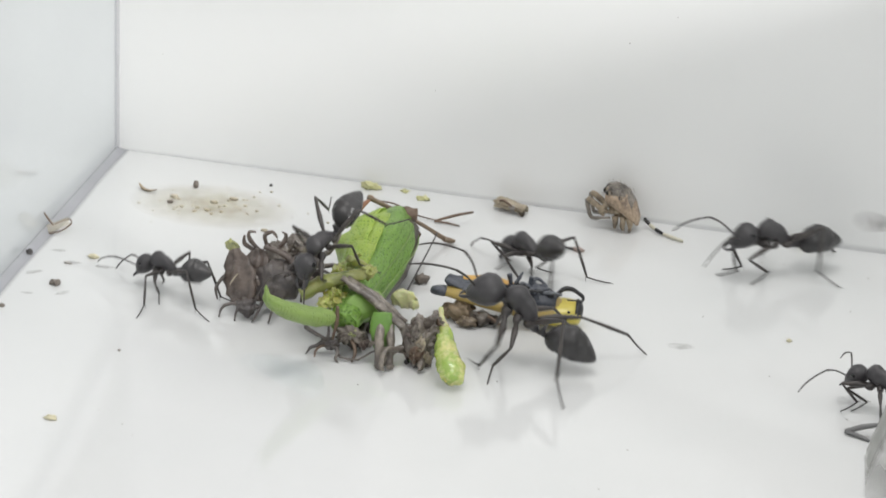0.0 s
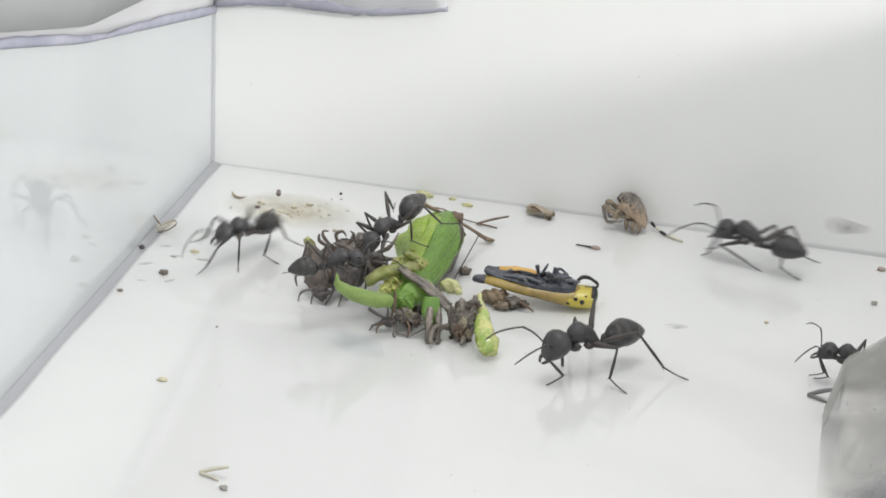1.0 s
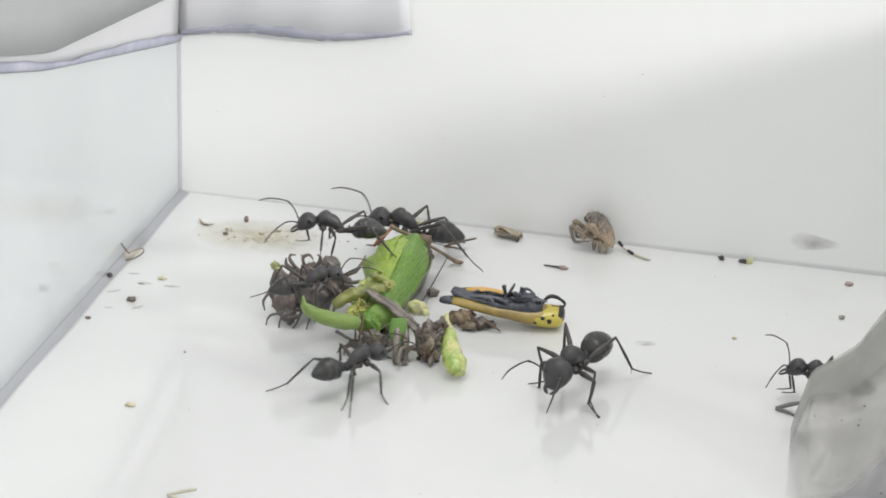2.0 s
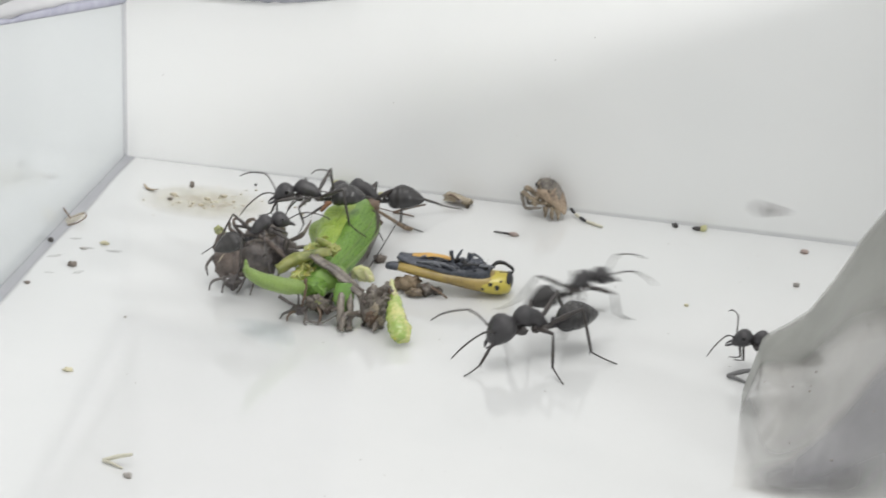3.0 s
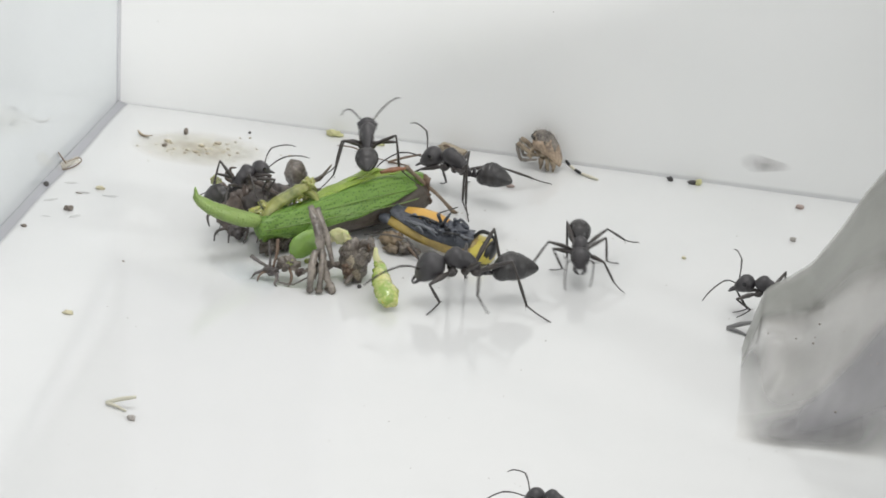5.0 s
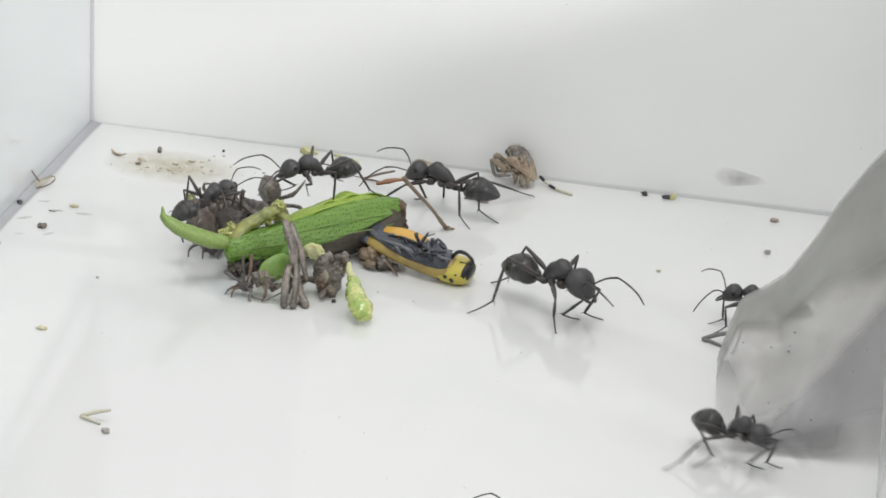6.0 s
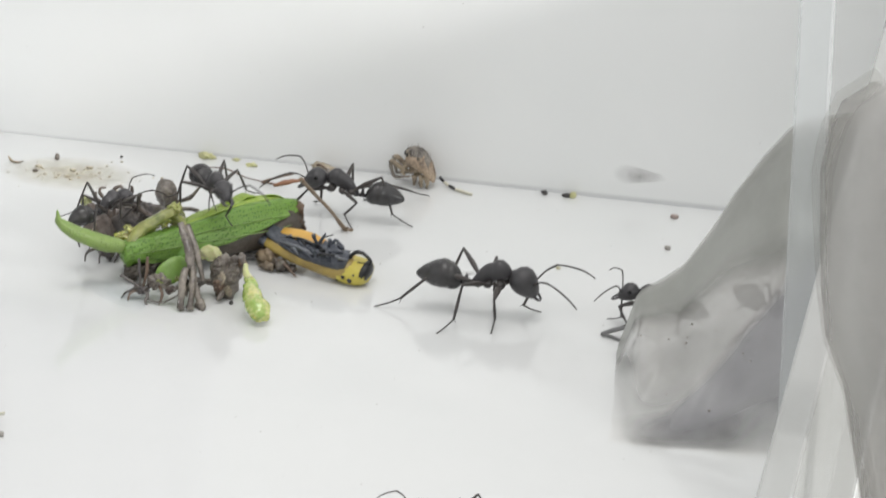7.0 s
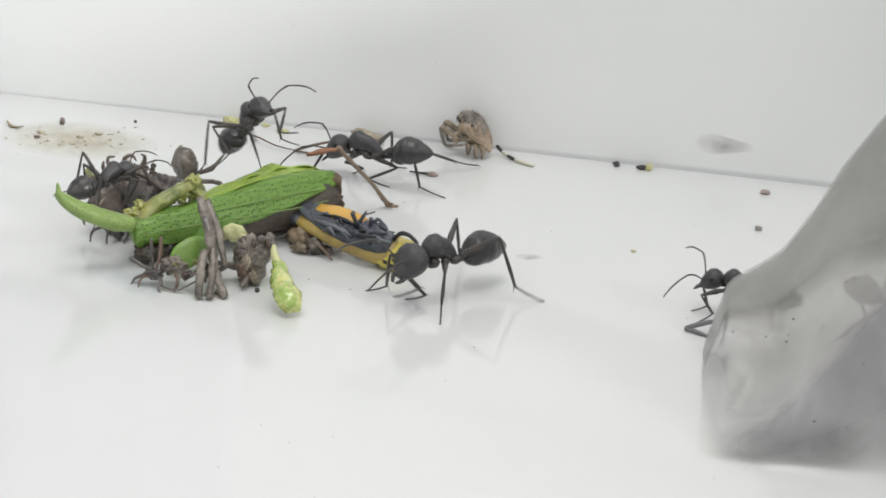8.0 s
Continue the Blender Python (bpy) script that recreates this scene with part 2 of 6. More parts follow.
HUSK_TAN = material("pale_tan_husk", (0.46, 0.40, 0.30), 0.45, mottle=0.95, scale=1000, dark=(0.20, 0.16, 0.115), bump=0.6)
BUG_YELLOW = material("bug_yellow", (0.54, 0.46, 0.07), 0.32, mottle=0.6, scale=500, dark=(0.46, 0.34, 0.05), bump=0.2, coat=0.3)
BUG_OLIVE = material("bug_olive_yellow", (0.44, 0.32, 0.08), 0.36, mottle=0.9, scale=260, dark=(0.20, 0.14, 0.05), bump=0.5, coat=0.2)
BUG_ORANGE = material("bug_orange", (0.62, 0.36, 0.07), 0.35, mottle=0.5, scale=400, dark=(0.6, 0.27, 0.03), coat=0.3)
BUG_BLUE = material("bug_blue_black", (0.04, 0.046, 0.06), 0.34, mottle=0.9, scale=600, dark=(0.14, 0.15, 0.175), bump=0.8, bump_scale=3500)
BUG_GREY = material("bug_blue_grey", (0.17, 0.18, 0.20), 0.4, mottle=0.8, scale=700, dark=(0.03, 0.033, 0.042), bump=0.6, bump_scale=3500)
BUG_BLACK = material("bug_black", (0.012, 0.012, 0.014), 0.3, mottle=0.4, scale=500, dark=(0.025, 0.025, 0.028))
BONE = material("bleached_limb", (0.6, 0.58, 0.48), 0.5, mottle=0.5, scale=500, dark=(0.42, 0.38, 0.28))
GREY_LIMB = material("grey_limb", (0.17, 0.17, 0.17), 0.5, mottle=0.5, scale=500, dark=(0.1, 0.1, 0.1))
RED_BIT = material("red_brown_crumb", (0.40, 0.33, 0.30), 0.5, mottle=0.7, scale=900, dark=(0.22, 0.14, 0.12), bump=0.6)
BLACK_BIT = material("black_crumb", (0.05, 0.048, 0.05), 0.45, mottle=0.7, scale=900, dark=(0.08, 0.07, 0.06), bump=0.8)
BROWN_BIT = material("brown_crumb", (0.21, 0.18, 0.155), 0.6, mottle=0.8, scale=900, dark=(0.08, 0.065, 0.055), bump=0.9)
GREY_BIT = material("pale_grey_crumb", (0.40, 0.375, 0.35), 0.6, mottle=0.8, scale=900, dark=(0.24, 0.21, 0.19), bump=0.9)
YELLOW_BIT = material("pale_yellow_flake", (0.60, 0.56, 0.40), 0.5, mottle=0.6, scale=600, dark=(0.47, 0.42, 0.25), bump=0.5)
GREEN_BIT = material("yellow_green_flake", (0.60, 0.58, 0.32), 0.5, mottle=0.6, scale=600, dark=(0.48, 0.5, 0.2), bump=0.5)
BROWN_SHELL = material("ridged_brown_shell", (0.155, 0.12, 0.10), 0.36, mottle=0.95, scale=520, dark=(0.06, 0.046, 0.04), bump=1.0,
                       bump_scale=3200, spread=(0.38, 0.62), coat=0.25)
SHRED = clear_plastic("wet_yellow_green_membrane", (0.52, 0.54, 0.20), 0.62, 0.15, 0.9, 0.6, 600, (0.97, 0.98, 0.88))
STAIN = clear_plastic("dried_food_film", (0.66, 0.60, 0.43), 0.3, 0.6, 0.9, 0.7, 400, (1, 1, 1), (1, 1, 0))
MEMBRANE = clear_plastic("pale_wing_membrane", (0.66, 0.58, 0.42), 0.16, 0.4, 0.9, 0.7, 400, (0.99, 0.98, 0.95))
WING_FILM = clear_plastic("bluish_wing_membrane", (0.58, 0.68, 0.72), 0.11, 0.25, 0.9, 0.6, 260, (0.995, 0.998, 1), (1, 1, 0))
SMEAR = clear_plastic("grey_smear", (0.42, 0.395, 0.395), 0.22, 0.5, 0.8, 0.7, 600, (1, 1, 1), (1, 0, 1))
FLOOR_SMEAR = clear_plastic("grey_floor_smear", (0.45, 0.43, 0.41), 0.22, 0.5, 0.8, 0.7, 600, (1, 1, 1), (1, 1, 0))


# ---- mesh helpers (millimetres) ----
def part(name, bm, mat, parent=None, label="", at=None, smooth=True):
    """Links a bmesh, modelled in millimetres, as one mesh object, under a parent if one is given."""
    bmesh.ops.recalc_face_normals(bm, faces=bm.faces)
    for v in bm.verts:
        v.co *= MM
    me = bpy.data.meshes.new(name)
    bm.to_mesh(me)
    bm.free()
    me.materials.append(mat)
    if smooth:
        me.polygons.foreach_set("use_smooth", [True] * len(me.polygons))
    ob = new(name, me)
    if parent is not None:
        ob.parent = parent
    if at is not None:
        ob.matrix_basis = at
    if label:
        tagged(ob, label)
    return ob


def empty(name, at=None):
    ob = new(name)
    ob.empty_display_size = 0.001
    if at is not None:
        ob.matrix_basis = at
    return ob


def rings(bm, loops, cap=True):
    """Skins a row of vertex loops of equal length, closed at both ends."""
    made = [[bm.verts.new(co) for co in loop] for loop in loops]
    n = len(made[0])
    for a, b in zip(made, made[1:]):
        for i in range(n):
            bm.faces.new((a[i], a[(i + 1) % n], b[(i + 1) % n], b[i]))
    if cap:
        bm.faces.new(made[0][::-1])
        bm.faces.new(made[-1])
    return made


def loft(bm, rows, n=14, rough=0.0, seed=0.0):
    """A body along x. Rows: x, z of the centre, half width, half height (and y of the centre)."""
    loops = []
    for x, zc, ry, rz, *more in rows:
        yc = more[0] if more else 0.0
        loop = []
        for i in range(n):
            a = 2 * math.pi * i / n
            co = Vector((x, yc + ry * math.cos(a), zc + rz * math.sin(a)))
            if rough:
                co += noise.noise_vector(co * 1.3 + Vector((seed, 0, 0))) * rough
            loop.append(co)
        loops.append(loop)
    return rings(bm, loops)


def tube(bm, pts, radii, n=8, flat=1.0, rough=0.0, seed=0.0):
    """A limb along a line of points with a radius at each."""
    pts = [Vector(p) for p in pts]
    loops = []
    side = None
    for k, p in enumerate(pts):
        way = (pts[min(k + 1, len(pts) - 1)] - pts[max(k - 1, 0)]).normalized()
        if side is None:
            side = way.cross(Vector((0, 0, 1)))
            if side.length < 0.2:
                side = way.cross(Vector((0, 1, 0)))
        side = (side - way * side.dot(way)).normalized()
        up = side.cross(way)
        r = radii[k] if isinstance(radii, (list, tuple)) else radii
        loop = []
        for i in range(n):
            a = 2 * math.pi * i / n
            co = p + side * (r * math.cos(a)) + up * (r * flat * math.sin(a))
            if rough:
                co += noise.noise_vector(co * 2.0 + Vector((seed, 0, 0))) * rough
            loop.append(co)
        loops.append(loop)
    return rings(bm, loops)


def curve(pts, steps=4):
    """A smooth line through the points."""
    pts = [Vector(p) for p in pts]
    out = []
    for k in range(len(pts) - 1):
        a, b, c, d = pts[max(k - 1, 0)], pts[k], pts[k + 1], pts[min(k + 2, len(pts) - 1)]
        for s in range(steps):
            t = s / steps
            out.append(0.5 * (2 * b + (c - a) * t + (2 * a - 5 * b + 4 * c - d) * t * t + (3 * b - a - 3 * c + d) * t ** 3))
    out.append(pts[-1])
    return out


def spread(values, count):
    """Values resampled to count entries."""
    return [float(v) for v in np.interp(np.linspace(0, 1, count), np.linspace(0, 1, len(values)), values)]


def limb(bm, pts, values, n=8, steps=4, flat=1.0, rough=0.0, seed=0.0):
    line = curve(pts, steps)
    return tube(bm, line, spread(values, len(line)), n, flat, rough, seed)


def lump(bm, size, rough=0.25, seed=0.0, at=(0, 0, 0), detail=2, freq=1.2):
    """An uneven crumb or shell of the given half sizes."""
    made = bmesh.ops.create_icosphere(bm, subdivisions=detail, radius=1.0)
    for v in made["verts"]:
        d = noise.noise(v.co * freq + Vector((seed, seed * 0.7, 0))) + 0.4 * noise.noise(v.co * freq * 2.7 + Vector((seed, 3, 1)))
        if detail > 2:
            d += 0.3 * abs(noise.noise(v.co * freq * 6.1 + Vector((1, seed, 4)))) - 0.1
        co = v.co * (1 + rough * d * 1.6)
        v.co = Vector((co.x * size[0], co.y * size[1], co.z * size[2])) + Vector(at)


def box(bm, lo, hi, bevel=0.15):
    made = bmesh.ops.create_cube(bm, size=1.0)
    for v in made["verts"]:
        v.co = Vector([(a + b) / 2 + c * (b - a) for a, b, c in zip(lo, hi, v.co)])
    if bevel:
        es = list({e for v in made["verts"] for e in v.link_edges})
        bmesh.ops.bevel(bm, geom=es, offset=bevel, segments=2, affect="EDGES", profile=0.5)


def sheet(bm, grid, thick):
    """A curved sheet from a grid of points (rows of equal length); with thick at 0 it is a single film."""
    top = [[bm.verts.new(Vector(p)) for p in row] for row in grid]
    nu, nv = len(grid), len(grid[0])
    for i in range(nu - 1):
        for j in range(nv - 1):
            bm.faces.new((top[i][j], top[i][j + 1], top[i + 1][j + 1], top[i + 1][j]))
    if not thick:
        return
    bm.normal_update()
    low = [[bm.verts.new(v.co - v.normal * thick) for v in row] for row in top]
    for i in range(nu - 1):
        for j in range(nv - 1):
            bm.faces.new((low[i][j], low[i + 1][j], low[i + 1][j + 1], low[i][j + 1]))
    rim = [(i, 0) for i in range(nu)] + [(nu - 1, j) for j in range(1, nv)] + [(i, nv - 1) for i in range(nu - 2, -1, -1)] + \
          [(0, j) for j in range(nv - 2, 0, -1)]
    for a, b in zip(rim, rim[1:] + rim[:1]):
        bm.faces.new((top[a[0]][a[1]], low[a[0]][a[1]], low[b[0]][b[1]], top[b[0]][b[1]]))


def ramp(a, b, x):
    """A smooth rise from 0 at a to 1 at b."""
    u = min(1.0, max(0.0, (x - a) / (b - a)))
    return u * u * (3 - 2 * u)


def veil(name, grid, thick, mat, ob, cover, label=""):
    """A sheet of film whose opacity is given by cover(u, v), from 0 to 1 along and across it."""
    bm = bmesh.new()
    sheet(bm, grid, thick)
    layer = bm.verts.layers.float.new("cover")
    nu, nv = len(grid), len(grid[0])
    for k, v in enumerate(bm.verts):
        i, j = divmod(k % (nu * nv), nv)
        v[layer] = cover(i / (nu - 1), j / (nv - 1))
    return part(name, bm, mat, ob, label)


# ---- the setting: a white plastic box on a pale table ----
def setting():
    bm = bmesh.new()
    box(bm, (-2, -170, -2), (82, 0, 0), 0)
    tagged(part("floor", bm, WHITE_FLOOR, smooth=False), "glossy white plastic floor of a small box, dusted with crumbs", "floor",
           kind="structure")
    bm = bmesh.new()
    box(bm, (-2, 0.02, -2), (82, 2, 52), 0)
    tagged(part("wall_back", bm, WHITE_WALL, smooth=False), "plain white plastic box wall with a satin sheen", "wall",
           kind="structure")
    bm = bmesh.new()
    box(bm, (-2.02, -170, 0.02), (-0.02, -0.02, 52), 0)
    tagged(part("wall_left", bm, GLOSS_WALL, smooth=False), "glossy white plastic box wall mirroring the floor, base greyed against the lamp", "wall",
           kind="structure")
    bm = bmesh.new()
    box(bm, (80.0, -168, 0.02), (81.9, -0.04, 29.3), 0.2)
    tagged(part("wall_right", bm, CLEAR, smooth=False), "low clouded plastic side wall of the box", "wall", kind="structure")
    bm = bmesh.new()
    box(bm, (76.5, -55.5, 0.02), (78.8, -54.3, 52), 0.2)
    for v in bm.verts:  # it leans a little to the middle of the box
        v.co.x -= 0.026 * v.co.z
    tagged(part("wall_post", bm, EDGE, smooth=False), "frosted white upright plastic strip beside the film", "post", kind="structure")
    # soft-edged grey seams along the foot of the walls and up the corner
    seam = tagged(empty("trim"), "soft grey seam along the box corner, with painted wall-foot shading", "seam", kind="structure")
    grid = []
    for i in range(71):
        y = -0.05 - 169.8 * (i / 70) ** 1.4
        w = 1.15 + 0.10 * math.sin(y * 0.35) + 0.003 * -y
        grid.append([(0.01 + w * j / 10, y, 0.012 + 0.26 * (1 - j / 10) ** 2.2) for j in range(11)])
    veil("seam_strip", grid, 0, SEAM_SHADE, seam, lambda u, v: ramp(0.0, 0.1, v) * (1 - ramp(0.62, 1.0, v)))
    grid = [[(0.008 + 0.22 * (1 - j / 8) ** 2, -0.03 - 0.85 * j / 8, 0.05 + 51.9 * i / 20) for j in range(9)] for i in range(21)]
    veil("seam_strip", grid, 0, SEAM_SHADE, seam, lambda u, v: 0.7 * (1 - ramp(0.15, 1.0, v)))
    # back wall's foot: its soft shading is put into the strip's grey
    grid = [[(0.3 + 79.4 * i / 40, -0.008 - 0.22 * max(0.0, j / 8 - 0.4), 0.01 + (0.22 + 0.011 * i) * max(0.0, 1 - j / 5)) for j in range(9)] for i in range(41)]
    veil("seam_strip", grid, 0, SEAM_SHADE, seam, lambda u, v: (0.18 + 0.3 * u) * ramp(0.0, 0.45, v) * (1 - ramp(0.6, 1.0, v)))
    # front wall of the box, out of the picture
    bm = bmesh.new()
    box(bm, (-2, -172, -2), (82, -170.02, 40), 0.2)
    tagged(part("wall_front", bm, CLEAR, smooth=False), "clear plastic front wall of the box", "wall", kind="structure")
    bm = bmesh.new()
    box(bm, (-600, -700, -30), (700, 600, -2.2), 1)
    tagged(part("table", bm, TABLE, smooth=False), "pale matt table under the box", "table", kind="structure")
    # folded white card hung against the wall, above the corner
    card = tagged(empty("folded_card"), "white folded card against the box wall, blue-grey shade painted along its lower edge", "card")
    bm = bmesh.new()
    grid = []
    for i in range(23):
        x = 0.3 + 21.4 * i / 22
        z0 = 15.6 + 0.105 * x + 0.35 * math.sin(x * 0.32)
        grid.append([(x - 0.25 * k * x / 22, -0.5 - 0.06 * math.sin(x), z0 + k * 4.0) for k in range(9)])
    sheet(bm, grid, 0.3)
    part("panel", bm, CARD, card)
    # the shade of its lower edge, painted as a flat uneven band, thick in the middle, thin at the ends
    bm = bmesh.new()
    grid = []
    for i in range(61):
        x = 0.3 + 21.6 * i / 60
        z0 = 15.35 + 0.105 * x + 0.35 * math.sin(x * 0.32)
        tall = 0.35 + 0.95 * math.sin(3.0 * (i / 60) ** 0.8) ** 2 * (0.75 + 0.5 * noise.noise(Vector((x * 0.35, 1.0, 0)))) + 0.4 * max(0, 1 - x / 4)
        ragged = 0.14 * noise.noise(Vector((x * 1.3, 5.0, 0)))
        grid.append([(x, -0.62 - 0.22 * math.sin(math.pi * j / 6) + 0.06 * noise.noise(Vector((x * 0.8, j * 0.5, 3.0))),
                      z0 + ragged + (tall - ragged) * j / 6 + 0.12 * noise.noise(Vector((x * 1.1, 9.0, 0))) * j / 6) for j in range(7)])
    sheet(bm, grid, 0.08)
    part("lower_edge", bm, CARD_EDGE_SHADE, card, "lower edge, blue-grey shade painted in")
    # added panels along the left wall in place of its reflection: pale fold, then dark grey
    rows_y = [-0.9 - 64 * i / 26 for i in range(27)]
    low = [float(np.interp(-y, (0, 2, 34, 51, 66), (15.0, 15.4, 24.0, 29.6, 34.5))) for y in rows_y]
    face = [float(np.interp(-y, (0, 5.6, 21.4, 34, 51, 66), (19.7, 20.6, 23.2, 25.3, 30.8, 36.5))) for y in rows_y]
    bm = bmesh.new()
    sheet(bm, [[(0.25 + 0.05 * k, y, z + k * 1.0) for k in range(12)] for y, z in zip(rows_y, low)], 0.15)
    part("pale_side_panel", bm, CARD_LAMP_TONED, card, "added pale panel along the left wall, darkened against the lamp")
    bm = bmesh.new()
    grid = []
    for i, (y, z) in enumerate(zip(rows_y, low)):
        tall = 0.5 + 0.45 * abs(math.sin(0.23 * i + 0.6)) + 0.25 * noise.noise(Vector((y * 0.3, 2.0, 0)))
        grid.append([(0.5 + 0.15 * math.sin(math.pi * j / 4), y, z - 0.25 + tall * j / 4) for j in range(5)])
    sheet(bm, grid, 0.06)
    part("side_edge", bm, CARD_EDGE_SHADE, card, "lower edge, blue-grey shade painted in")
    bm = bmesh.new()
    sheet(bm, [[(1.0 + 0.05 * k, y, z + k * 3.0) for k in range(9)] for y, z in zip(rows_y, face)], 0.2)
    part("grey_side_panel", bm, REFLECTION_GREY, card, "added dark grey panel imitating a reflection in the left wall")


setting()


# ---- ants ----
BODY = 3.0  # height of an ant's body above its feet, before scaling
LEGS = (  # kind, hip from the body's middle line, lengths of thigh, shin and foot, resting place of the foot
    ("front", (2.3, 0.36, -0.42), (2.3, 1.95, 1.3), (4.3, 2.0)),
    ("middle", (1.55, 0.42, -0.5), (2.55, 2.45, 1.55), (1.0, 3.7)),
    ("hind", (0.85, 0.38, -0.6), (3.05, 3.25, 1.9), (-3.7, 3.5)),
)


def make_ant(label, scale=1.0, droop=18.0, big=1.0, group="ants round the food"):
    """A black ant, origin on the ground under its waist, head towards +x. Returns the ant, its size and its moving limbs."""
    s = scale
    ant = tagged(empty("ant"), label, "ant", group)

    def up(rows):
        return [(x * s, (zc + BODY) * s, ry * s, rz * s) for x, zc, ry, rz in rows]

    bm = bmesh.new()  # thorax: a high arched hump with a notch, which drops to the waist
    loft(bm, up([(2.98, 0.3, 0.12, 0.14), (2.88, 0.3, 0.28, 0.3), (2.66, 0.36, 0.54, 0.52), (2.3, 0.42, 0.68, 0.72), (1.95, 0.38, 0.66, 0.78), (1.7, 0.27, 0.57, 0.73), (1.56, 0.2, 0.53, 0.68),
                 (1.3, 0.08, 0.52, 0.72), (1.05, -0.06, 0.5, 0.7), (0.8, -0.25, 0.45, 0.62), (0.55, -0.5, 0.38, 0.48), (0.3, -0.7, 0.28, 0.3), (0.12, -0.8, 0.13, 0.14)]), 20)
    part("thorax", bm, ANT_BLACK, ant)
    bm = bmesh.new()  # waist scale
    loft(bm, up([(0.14, -0.84, 0.13, 0.12), (0.02, -0.8, 0.18, 0.18), (-0.1, -0.56, 0.27, 0.42), (-0.2, -0.54, 0.24, 0.42), (-0.3, -0.8, 0.16, 0.18),
                 (-0.55, -0.84, 0.12, 0.11)]), 12)
    part("petiole", bm, ANT_BLACK, ant)
    bm = bmesh.new()  # gaster: a drop of overlapping rings, blunt at the waist and pointed at the tip
    rows = []
    prof = ((-0.42, 0.16), (-0.5, 0.42), (-0.68, 0.7), (-0.95, 0.92), (-1.25, 1.04), (-1.27, 1.0), (-1.6, 1.09), (-1.95, 1.1), (-1.97, 1.06),
            (-2.3, 1.0), (-2.65, 0.87), (-2.67, 0.83), (-3.0, 0.66), (-3.25, 0.5), (-3.45, 0.34), (-3.6, 0.19), (-3.66, 0.06))
    for x, r in prof:
        u = (-x - 0.42) / 3.38
        rows.append((x, -0.72 + 0.42 * min(1.0, u * 3) - 0.3 * u * u, r * 0.96, r * 0.92))
    loft(bm, up(rows), 24)
    part("gaster", bm, ANT_GASTER, ant, "satin black segmented gaster")
    # head hangs a little below the thorax
    hm = mm(2.92 * s, 0, (BODY + 0.32) * s, 0, droop, 0)
    bm = bmesh.new()
    loft(bm, [(x * s * (0.5 + 0.5 * big), zc * s, ry * s * big, rz * s * big * 1.15) for x, zc, ry, rz in (
        (-0.08, 0.0, 0.12, 0.12), (0.08, 0.0, 0.3, 0.27), (0.25, 0.03, 0.6, 0.5), (0.55, 0.06, 0.84, 0.66), (0.95, 0.05, 0.88, 0.7),
        (1.35, -0.02, 0.78, 0.6), (1.7, -0.12, 0.6, 0.44), (1.95, -0.2, 0.42, 0.28), (2.06, -0.24, 0.2, 0.12))], 20)
    head = part("head", bm, ANT_BLACK, ant, at=hm)
    for side in (1, -1):
        bm = bmesh.new()
        limb(bm, [(1.85 * s, 0.4 * side * s, -0.22 * s), (2.3 * s, 0.42 * side * s, -0.3 * s), (2.6 * s, 0.2 * side * s, -0.36 * s), (2.66 * s, 0.04 * side * s, -0.36 * s)],
             [0.19 * s, 0.17 * s, 0.11 * s, 0.03 * s], 8, 3, 0.6)
        part("mandible", bm, ANT_BLACK, head)
        bm = bmesh.new()
        lump(bm, (0.2 * s, 0.09 * s, 0.2 * s), 0.0, 0, (0.72 * s, 0.83 * side * s, 0.22 * s), 2)
        part("eye", bm, ANT_EYE, head)
    feelers, legs = [], []
    for side in (1, -1):  # feelers: a long first joint and a bent whip
        at = mm(1.62 * s, 0.32 * side * s, 0.2 * s)
        bm = bmesh.new()
        limb(bm, [(0, 0, 0), (0.85 * s, 0.65 * side * s, 0.6 * s), (1.6 * s, 1.1 * side * s, 0.8 * s)], [0.06 * s, 0.065 * s, 0.085 * s], 6, 3)
        f = part("antenna", bm, ANT_LEG, head, at=at)
        bm = bmesh.new()
        limb(bm, [(1.6 * s, 1.1 * side * s, 0.8 * s), (2.4 * s, 1.25 * side * s, 0.55 * s), (3.3 * s, 1.4 * side * s, 0.1 * s), (4.0 * s, 1.4 * side * s, -0.5 * s)],
             [0.06 * s, 0.065 * s, 0.065 * s, 0.04 * s], 6, 4)
        part("flagellum", bm, ANT_LEG, f)
        feelers.append((side, f, at))
    for kind, hip, (thigh, shin, foot), home in LEGS:
        for side in (1, -1):
            big_hip = 0.36 if kind == "front" else 0.27
            bm = bmesh.new()  # hip and thigh along x, the upper side towards z
            limb(bm, [(-0.12 * s, 0, 0.1 * s), (0.12 * s, 0, -0.04 * s), (0.36 * s, 0, -0.07 * s), (0.55 * s, 0, 0)], [big_hip * 0.8 * s, big_hip * s, big_hip * 0.7 * s, 0.12 * s], 9, 3)
            limb(bm, [(0.45 * s, 0, 0), (thigh * 0.5 * s, 0, 0.05 * s), (thigh * s, 0, 0)], [0.11 * s, (0.235 if kind == "front" else 0.195) * s, 0.095 * s], 9, 4)
            leg = part("leg", bm, ANT_LEG, ant)
            bm = bmesh.new()
            limb(bm, [(-0.05 * s, 0, 0), (shin * 0.15 * s, 0, 0.03 * s), (shin * 0.6 * s, 0, 0.02 * s), (shin * s, 0, 0)], [0.085 * s, 0.085 * s, 0.118 * s, 0.085 * s], 8, 3)
            limb(bm, [(shin * 0.97 * s, 0, -0.05 * s), (shin * 1.1 * s, 0.04 * s, -0.22 * s)], [0.035 * s, 0.012 * s], 5, 2)
            tibia = part("tibia", bm, ANT_LEG, leg)
            bm = bmesh.new()
